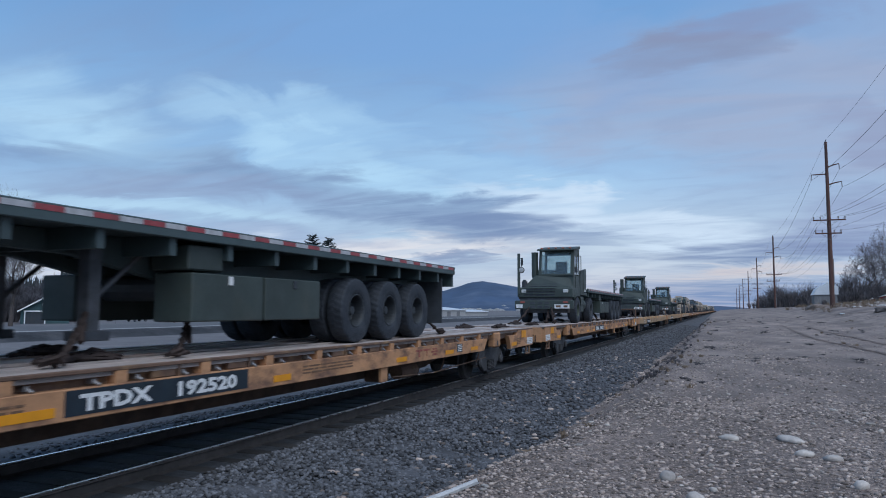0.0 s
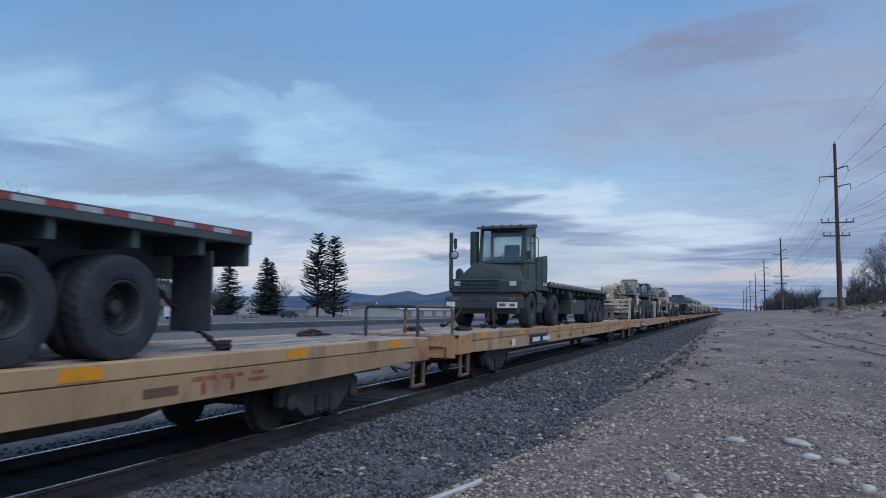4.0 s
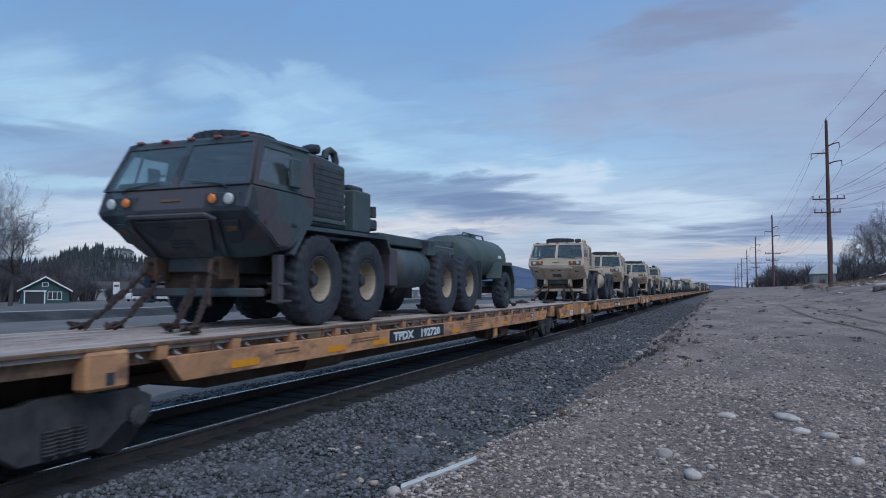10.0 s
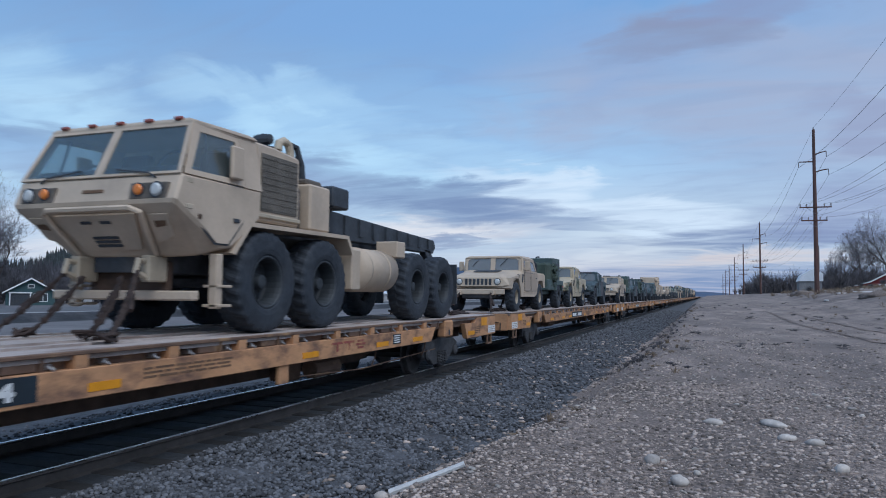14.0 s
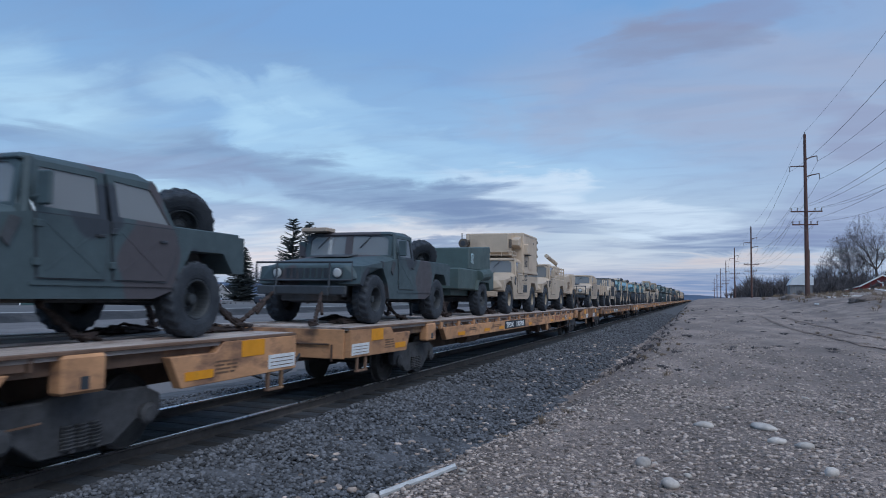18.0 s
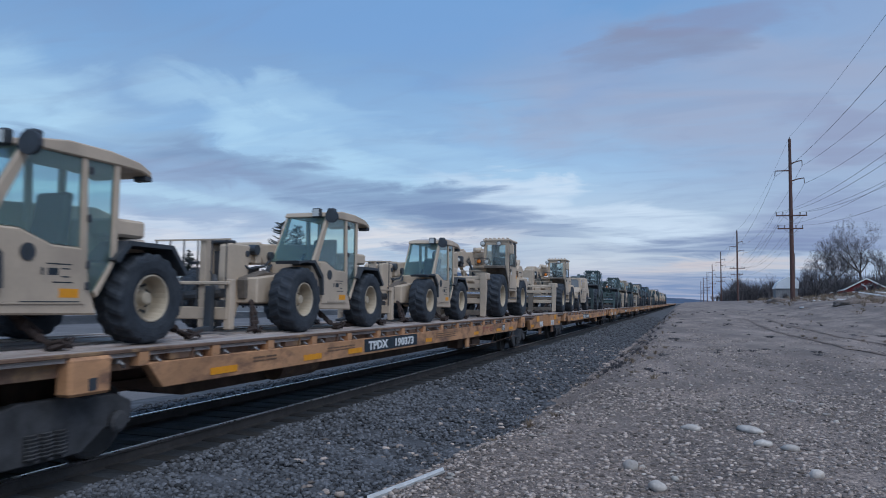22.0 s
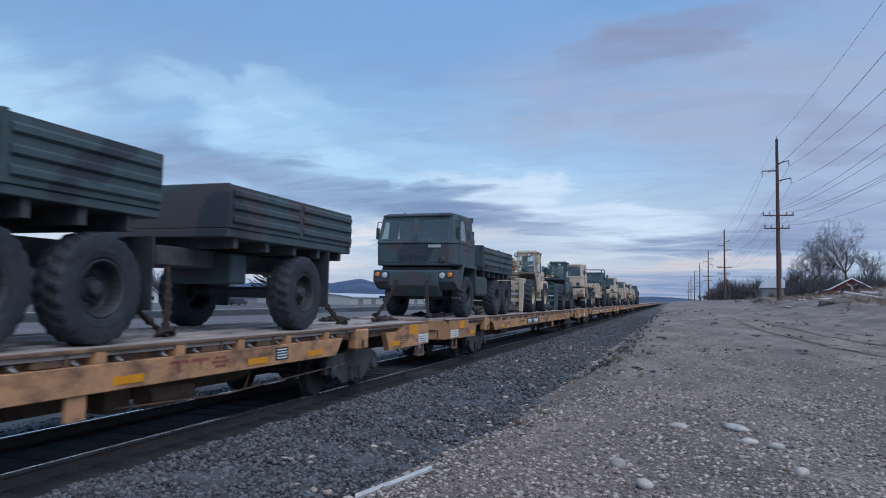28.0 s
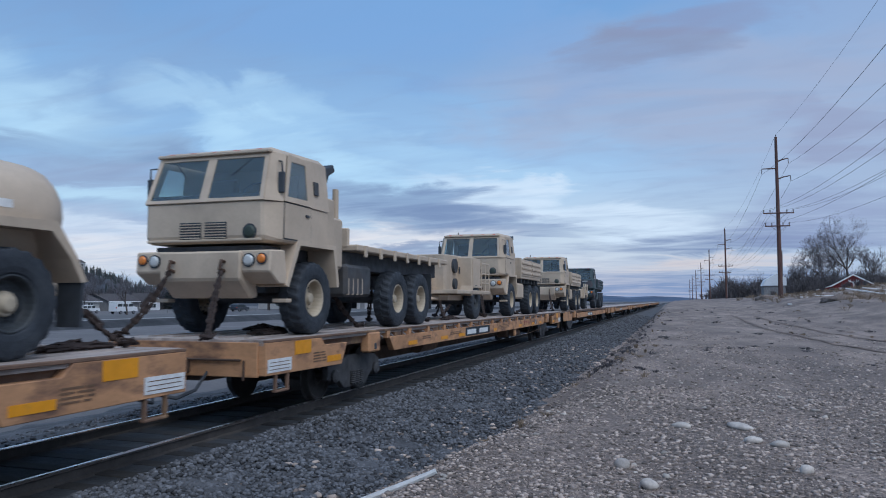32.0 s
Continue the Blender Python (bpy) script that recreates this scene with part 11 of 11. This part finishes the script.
def yard_tractor(label):
    """Terminal tractor: offset cab on the near side, bonnet and stacks on the far side. y = 0 is the front axle."""
    th = thing("yard_tractor", label, "tractor", "yard tractors")
    P = M["olive"]
    part("chassis", box(B(), -0.45, 0.45, -0.9, 4.2, 0.62, 0.95, 0.01), M["under"], th)
    wheels(th, 1.20, (0.0,), 0.54, 0.34, "hubolive", 32, -0.05)
    for s in (-1, 1):
        wheel(th, s * 1.07, 3.08, 0.54, 0.30, "hub_dark", 32, None, -0.6)
        wheel(th, s * 0.73, 3.08, 0.54, 0.30, "hub_dark", 32, None, 0.1)
    part("axle", tube(B(), [(-0.9, 3.08, 0.54), (0.9, 3.08, 0.54)], 0.1, 8), M["under"], th)
    # front body with grille
    pts = [(s * x, yy, z) for s in (-1, 1) for x, yy, z in ((1.16, -1.06, 1.06), (1.16, -1.06, 1.42), (1.13, -0.98, 1.48), (1.17, 0.62, 1.46), (1.17, 0.62, 1.20), (1.15, -0.45, 1.06))]
    nose = part("nose", hull(B(), pts, 0.025), P, th, "square lamp panel across the front")
    pts = [(1.13, -0.94, 1.44), (0.98, -0.80, 1.66), (0.92, -0.56, 1.99), (1.10, 0.60, 2.0), (1.15, 0.60, 1.44), (-0.98, -0.94, 1.44), (-0.74, -0.80, 1.66), (-0.46, -0.70, 1.99), (-0.40, 0.60, 2.0), (-0.98, 0.60, 1.44)]
    part("hood", hull(B(), pts, 0.025), P, th, "green sloped bonnet")
    for r in range(3):
        z = 1.12 + 0.115 * r
        for x0 in (-0.86, -0.42, 0.02):
            part("grille_slot", box(B(), x0, x0 + 0.40, -1.068, -1.03, z, z + 0.072, 0.006), M["black"], nose)
        part("grille_lip", box(B(), -0.88, 0.46, -1.095, -1.06, z + 0.074, z + 0.10, 0.006), P, nose)
    for r in range(2):
        z = 1.50 + 0.085 * r
        yy = -0.925 + 0.62 * (z - 1.44)
        for x0 in (-0.66, -0.26, 0.14):
            part("hood_slot", box(B(), x0, x0 + 0.36, yy - 0.03, yy + 0.05, z, z + 0.05, 0.006), M["black"], nose)
    bu = part("bumper", box(B(), -1.24, 1.22, -1.20, -1.02, 0.57, 0.93, 0.03), P, th, "heavy green bumper")
    part("bumper_well", box(B(), -0.70, 0.36, -1.206, -1.19, 0.575, 0.925, 0.004), P, bu)
    for r in range(2):
        for k in range(3):
            part("bumper_hole", box(B(), -0.58 + 0.30 * k, -0.36 + 0.30 * k, -1.215, -1.18, 0.60 + 0.16 * r, 0.73 + 0.16 * r, 0.03), M["black"], bu)
    part("marking_plate", box(B(), 0.44, 1.06, -1.208, -1.20, 0.60, 0.77), M["white"], bu, "white plate with unreadable marks")
    for x0, x1 in ((0.50, 0.70), (0.82, 0.98)):
        part("marking_bar", box(B(), x0, x1, -1.213, -1.206, 0.645, 0.73), M["stencil"], bu)
    part("marking_plate", box(B(), -1.18, -0.90, -1.208, -1.20, 0.62, 0.77), M["white"], bu)
    part("front_axle_beam", box(B(), -0.95, 0.95, -0.98, -0.50, 0.42, 0.66, 0.03), M["under"], th)
    # added dark block gives the gap above the bumper its shade
    part("bumper_gap", box(B(), -1.08, 1.08, -0.99, -0.60, 0.90, 1.10), M["under"], th)
    for s in (-1, 1):
        part("headlamp", box(B(), s * 0.88 - 0.105, s * 0.88 + 0.105, -1.085, -1.04, 1.25, 1.39, 0.015), M["lens"], nose)
        part("indicator", box(B(), s * 0.90 - 0.10, s * 0.90 + 0.10, -1.212, -1.19, 0.82, 0.89, 0.01), M["redlens"], bu)
        prof = [(-0.72, 1.06), (-0.56, 1.16), (0.34, 1.20), (0.62, 1.12), (0.74, 0.86), (0.70, 0.82), (0.58, 1.04), (0.32, 1.13), (-0.52, 1.09), (-0.70, 1.0)]
        part("mudguard", prism(B(), prof, s * 0.8, s * 1.19), P, th)
    # cab
    x0, x1 = -0.34, 1.14
    cab = part("cab", prism(B(), [(-0.72, 1.46), (-0.62, 1.98), (0.66, 1.98), (0.68, 1.30), (-0.72, 1.30)], 0.30, x1, 0.02), P, th, "tall narrow cab set to one side")
    for x in (x0, x1 - 0.08):
        part("cab_pillar", prism(B(), [(-0.68, 1.95), (-0.47, 3.08), (-0.33, 3.08), (-0.50, 1.95)], x, x + 0.08, 0.01), P, cab)
        part("cab_pillar", box(B(), x, x + 0.08, 0.54, 0.66, 1.95, 3.10, 0.01), P, cab)
    part("cab_pillar", box(B(), x1 - 0.07, x1, 0.02, 0.10, 1.95, 2.80, 0.01), P, cab)
    part("rear_wall", box(box(B(), x0, x1, 0.60, 0.66, 1.95, 2.12, 0.01), x0, x1, 0.60, 0.66, 2.90, 3.12, 0.01), P, cab)
    pane(cab, [(x1 - 0.08, 0.63, 2.12), (x0 + 0.08, 0.63, 2.12), (x0 + 0.08, 0.63, 2.90), (x1 - 0.08, 0.63, 2.90)], "clearglass", "rear_window")
    part("cab_roof", prism(B(), [(-0.74, 3.02), (-0.72, 3.09), (0.60, 3.28), (0.72, 3.28), (0.72, 3.18)], x0 - 0.05, x1 + 0.04, 0.015), P, cab)
    part("side_header", prism(B(), [(-0.40, 2.80), (-0.47, 3.06), (0.62, 3.20), (0.62, 3.02), (0.10, 2.80)], x1 - 0.06, x1, 0.006), P, cab)
    c = [(x0 + 0.02, -0.665, 1.97), (x1 - 0.04, -0.665, 1.97), (x1 - 0.04, -0.455, 3.06), (x0 + 0.02, -0.455, 3.06)]
    glazed(cab, c, "olive", "cabglass", 0.085, "windscreen")
    part("wiper", tube(B(), [(0.28, -0.50, 2.98), (0.02, -0.62, 2.55)], 0.010, 5), M["black"], cab)
    pane(cab, [(x1 - 0.02, -0.52, 2.02), (x1 - 0.02, 0.02, 2.02), (x1 - 0.02, 0.02, 2.82), (x1 - 0.02, -0.38, 2.82)], "clearglass")
    pane(cab, [(x1 - 0.02, 0.10, 2.02), (x1 - 0.02, 0.54, 2.02), (x1 - 0.02, 0.54, 2.82), (x1 - 0.02, 0.10, 2.82)], "clearglass")
    pane(cab, [(x0 + 0.02, 0.54, 2.02), (x0 + 0.02, -0.46, 2.02), (x0 + 0.02, -0.30, 2.92), (x0 + 0.02, 0.54, 2.92)], "clearglass")
    door = part("door", plate(B(), [(x1 + 0.002, -0.30, 1.28), (x1 + 0.002, 0.56, 1.28), (x1 + 0.002, 0.56, 1.94), (x1 + 0.002, -0.30, 1.94)], 0.014), P, cab)
    part("door_handle", box(B(), x1 + 0.016, x1 + 0.04, 0.36, 0.48, 1.72, 1.76, 0.004), M["black"], door)
    part("steering_wheel", tube(B(), [(0.45 + 0.22 * math.cos(a), -0.22 + 0.06 * math.sin(a), 2.12 + 0.2 * math.sin(a)) for a in (k * 0.4488 for k in range(15))], 0.018, 5), M["black"], cab)
    part("seat", prism(B(), [(0.10, 1.9), (0.10, 2.05), (0.42, 2.05), (0.46, 2.62), (0.56, 2.62), (0.54, 1.9)], 0.15, 0.65, 0.03), M["black"], cab)
    for k in range(5):
        part("marker_lamp", box(B(), x0 + 0.1 + 0.3 * k, x0 + 0.2 + 0.3 * k, -0.72, -0.62, 3.09, 3.15, 0.02), M["amberdull"], cab)
    part("cab_back_panel", box(B(), x1 - 0.34, x1 - 0.005, 0.56, 0.70, 1.95, 3.16, 0.01), P, cab)
    part("mirror", tube(box(B(), 1.14, 1.26, -0.46, -0.40, 2.10, 2.34, 0.01), [(1.1, -0.4, 2.3), (1.2, -0.43, 2.3)], 0.014, 5), M["black"], cab)
    part("grab_rail", tube(B(), [(1.12, 0.70, 2.1), (1.18, 0.82, 2.1), (1.18, 0.82, 2.85), (1.12, 0.70, 2.88)], 0.016, 6), M["black"], cab)
    # stacks and air cleaner on the far side
    part("air_cleaner", tube(B(), [(-0.56, -0.40, 1.9), (-0.56, -0.40, 2.98)], 0.14, 14), P, th)
    part("exhaust_pipe", tube(B(), [(-1.08, -1.10, 1.2), (-1.08, -1.10, 2.90)], 0.062, 10), P, th)
    part("mirror", box(B(), -0.99, -0.91, -1.14, -1.02, 2.40, 2.72, 0.02), M["black"], th)
    lamp(th, -0.96, -1.12, 2.20, 0.105, "insulm", "round_mirror")
    part("mirror_bracket", tube(B(), [(-1.12, -1.12, 2.14), (-0.96, -1.08, 2.14), (-0.96, -1.08, 2.6)], 0.016, 6), M["black"], th)
    part("pre_cleaner", tube(tube(B(), [(-0.90, -0.84, 1.46), (-0.90, -0.84, 1.74)], 0.12, 12), [(-0.90, -0.84, 1.74), (-0.90, -0.84, 1.80)], 0.07, 10), M["black"], th)
    # box behind the cab and fifth wheel
    part("rear_box", prism(B(), [(0.74, 1.30), (0.74, 2.22), (2.16, 2.38), (2.20, 2.0), (2.12, 1.42), (1.6, 1.30)], 1.06, 1.16, 0.012), P, th, "green side screen behind the cab")
    part("screen_post", box(B(), 1.155, 1.185, 1.36, 1.42, 1.34, 2.28, 0.006), P, th)
    part("screen_plate", box(B(), 1.16, 1.172, 1.45, 2.05, 1.34, 1.44), M["insulm"], th, "pale marking strip")
    part("rear_panel", box(B(), -1.1, 0.28, 2.10, 2.18, 1.30, 2.38, 0.02), P, th)
    part("deck_plate", box(B(), -1.15, 1.18, 0.66, 2.25, 1.18, 1.30, 0.01), P, th)
    part("step_box", box(B(), 0.60, 1.16, 0.78, 1.42, 0.46, 1.12, 0.02), P, th)
    part("step_tread", box(B(), 0.75, 1.20, 0.70, 1.46, 0.76, 0.82, 0.01), P, th)
    part("fuel_tank", tube(B(), [(0.82, 1.55, 0.78), (0.82, 2.25, 0.78)], 0.30, 20), P, th, smooth=True)
    part("fifth_wheel", tube(B(), [(0, 3.0, 0.96), (0, 3.0, 1.16)], 0.48, 20), M["black"], th)
    chains(th, [((0.30, -1.18, 0.66), (0.62, -2.0, 0.02)), ((-0.62, -1.18, 0.66), (-0.95, -2.05, 0.02)), ((0.15, -1.05, 0.55), (0.2, -1.75, 0.02))])
    return th


# ---- the train's load: car, metres behind the car's front, thing ----
def load():
    TAN_HEAVY = "tan flat-nosed eight-wheel army truck chained to the flat car"
    made = {}

    def put(key, n, c, build):
        if key in made:
            ob = copy_thing(made[key], pose(0, 0, 0))
        else:
            ob = made[key] = build()
        return place(ob, n, c, DECK_Z)

    def tractor(n, c):
        put("tractor", n, c, lambda: yard_tractor("dark green yard tractor coupled to a flat semi-trailer"))

    def semi(n, c):
        put("semi", n, c, lambda: semi_trailer("long dark green flat semi-trailer with red and white edge reflectors"))

    def hook(n, c):
        put("hook", n, c, lambda: heavy_truck("tan", "hook", "tan eight-wheel army truck with hook-loader frame and roof spare"))

    def bare_hook(n, c):
        put("bare_hook", n, c, lambda: heavy_truck("tan", "hook", "tan eight-wheel army truck with black hook-loader frame", False))

    def crane(n, c, key="tan"):
        put("crane" + key, n, c, lambda: heavy_truck(key, "crane", "tan eight-wheel army truck with folded tow crane" if key == "tan" else "dark camouflaged eight-wheel army truck with tow crane", True))

    def fork(n, c, key):
        put("fork" + key, n, c, lambda: fork_lift(key.split()[0], {"tan": "tan rough-terrain fork lift with boom and wide carriage", "green": "green rough-terrain fork lift with boom and wide carriage", "dkgreen": "dark green rough-terrain fork lift with closed cab", "green open": "green rough-terrain fork lift with opened side window", "dkgreen open": "dark green rough-terrain fork lift with opened side window"}[key], "open" in key))

    def handler(n, c):
        put("handler", n, c, lambda: telehandler("small tan telescopic handler with glazed cab and forks"))

    def light(n, c, paint, style, label):
        put(("light", paint, style, label), n, c, lambda: light_truck(paint, style, label))

    def small(n, c, paint, style, label):
        put(("small", paint, style), n, c, lambda: small_trailer(paint, style, label))

    def cargo(n, c, paint, axles, bed, label, **more):
        put(("cargo", paint, axles, bed), n, c, lambda: cargo_truck(paint, axles, bed, label, **more))

    for n in (-1, 0, 1, 2):
        d = -1.0 if n < 0 else 0.0
        tractor(n, 7.74 + d)
        semi(n, 17.65 + d)
    fork(3, 5.05, "tan")
    fork(3, 13.0, "green open")
    fork(3, 21.4, "tan")
    hook(4, 4.2)
    put("pallet", 4, 14.5, lambda: pallet_trailer("long tan six-wheel pallet trailer with open bed"))
    crane(5, 8.85, "camo")
    put("tankgreen", 5, 19.25, lambda: tank_trailer("green", "green two-wheel water tank trailer"))
    crane(6, 4.25)
    hook(6, 17.08)
    hook(7, 4.6)
    bare_hook(7, 17.27)
    four = "tan four-door light army truck chained to the deck"
    light(8, 2.65, "tan", "four_door", four)
    small(8, 9.66, "green", "generator", "green two-wheel generator trailer with canvas cover")
    light(8, 12.3, "tancamo", "four_door", "tan light army truck with green patches")
    light(8, 19.9, "camo", "pickup", "dark camouflaged light army pickup")
    light(9, 2.35, "tan", "four_door", "tan four-door light army truck with roof hatch")
    small(9, 10.0, "green", "covered", "green two-wheel trailer with canvas cover and box")
    light(9, 12.55, "camo", "rack", "dark camouflaged light truck with side racks")
    small(9, 20.1, "green", "generator", "green two-wheel generator trailer with canvas cover")
    light(9, 22.65, "camo", "four_door", "dark camouflaged four-door light truck with spare wheel")
    light(10, 2.45, "camo", "pickup", "dark camouflaged light army pickup")
    small(10, 9.65, "green", "tall_box", "green two-wheel trailer with tall sloping box")
    light(10, 12.58, "tan", "shelter", "tan light truck carrying a tall equipment shelter")
    light(10, 18.4, "tan", "rack", "tan light army truck with side racks")
    small(10, 25.25, "tan", "crane", "tan two-wheel trailer with power unit and folding boom")
    light(11, 2.0, "tan", "four_door", "tan four-door light truck with brush guard")
    small(11, 8.58, "tan", "stakes", "tan two-wheel trailer with ribbed sides and a stake")
    light(11, 11.25, "tan", "soft_top", "tan light truck with black soft doors and top")
    handler(11, 18.4)
    handler(11, 23.5)
    handler(12, 3.28)
    handler(12, 9.3)
    handler(12, 15.25)
    fork(12, 21.73, "tan")
    fork(13, 5.08, "tan")
    light(13, 11.65, "tan", "wagon", "tan hard-top light army wagon")
    fork(13, 19.1, "dkgreen open")
    fork(14, 5.1, "green open")
    fork(14, 13.8, "tan")
    fork(14, 21.35, "dkgreen open")
    fork(15, 4.75, "tan")
    green_truck = "dark camouflaged six-wheel cargo truck with drop sides"
    cargo(15, 12.93, "camo", (0.0, 3.55, 4.98), "cargo", green_truck)
    put("cargotr", 15, 22.2, lambda: cargo_trailer("camo", "dark camouflaged two-wheel cargo trailer with ribbed sides"))
    cargo(16, 3.17, "camo", (0.0, 3.55, 4.98), "cargo", green_truck)
    fork(16, 13.03, "tan")
    fork(16, 21.8, "green")
    flat = "tan six-wheel army truck with a long flat bed"
    cargo(17, 3.6, "tan", (0.0, 3.75, 5.2), "flat", flat, y1=7.2)
    small(17, 14.25, "tan", "unit", "tan two-wheel generator trailer with railed platform")
    cargo(17, 17.85, "camo", (0.0, 3.85), "hoop", "dark camouflaged cargo truck with pipe guard frame", y0=1.26, y1=5.0, bed_z=1.85)
    put("tanktan", 17, 25.7, lambda: tank_trailer("tan", "tan two-wheel water tank trailer"))
    cargo(18, 2.62, "tan", (0.0, 3.75, 5.2), "flat", flat, y1=7.2)
    small(18, 13.2, "tan", "unit", "tan two-wheel generator trailer with railed platform")
    cargo(18, 17.6, "tan", (0.0, 3.55, 4.98), "cargo", "tan six-wheel cargo truck with drop sides")
    cargo(19, 3.0, "tan", (0.0, 3.55, 4.98), "cargo", "tan six-wheel cargo truck with drop sides")
    small(19, 12.5, "tan", "stakes", "tan two-wheel trailer with ribbed sides and a stake")
    cargo(19, 17.5, "camo", (0.0, 3.55, 4.98), "cargo", green_truck)


load()


# ---- movement of the train ----
DRIFT = [(0, -0.25), (2.6, 0.07), (5.3, 0.35), (9, 0.6), (12, 0.42), (14.5, 0.1), (17, -0.4), (19.5, -0.75), (22, -0.5), (25, 0.0), (28, 0.4), (32, 0.7)]


def motions():
    for ob, y, z in MOVING:
        walk(ob, [(t, pose(TRACK_X, y - SPEED * t + d, z)) for t, d in DRIFT])


motions()
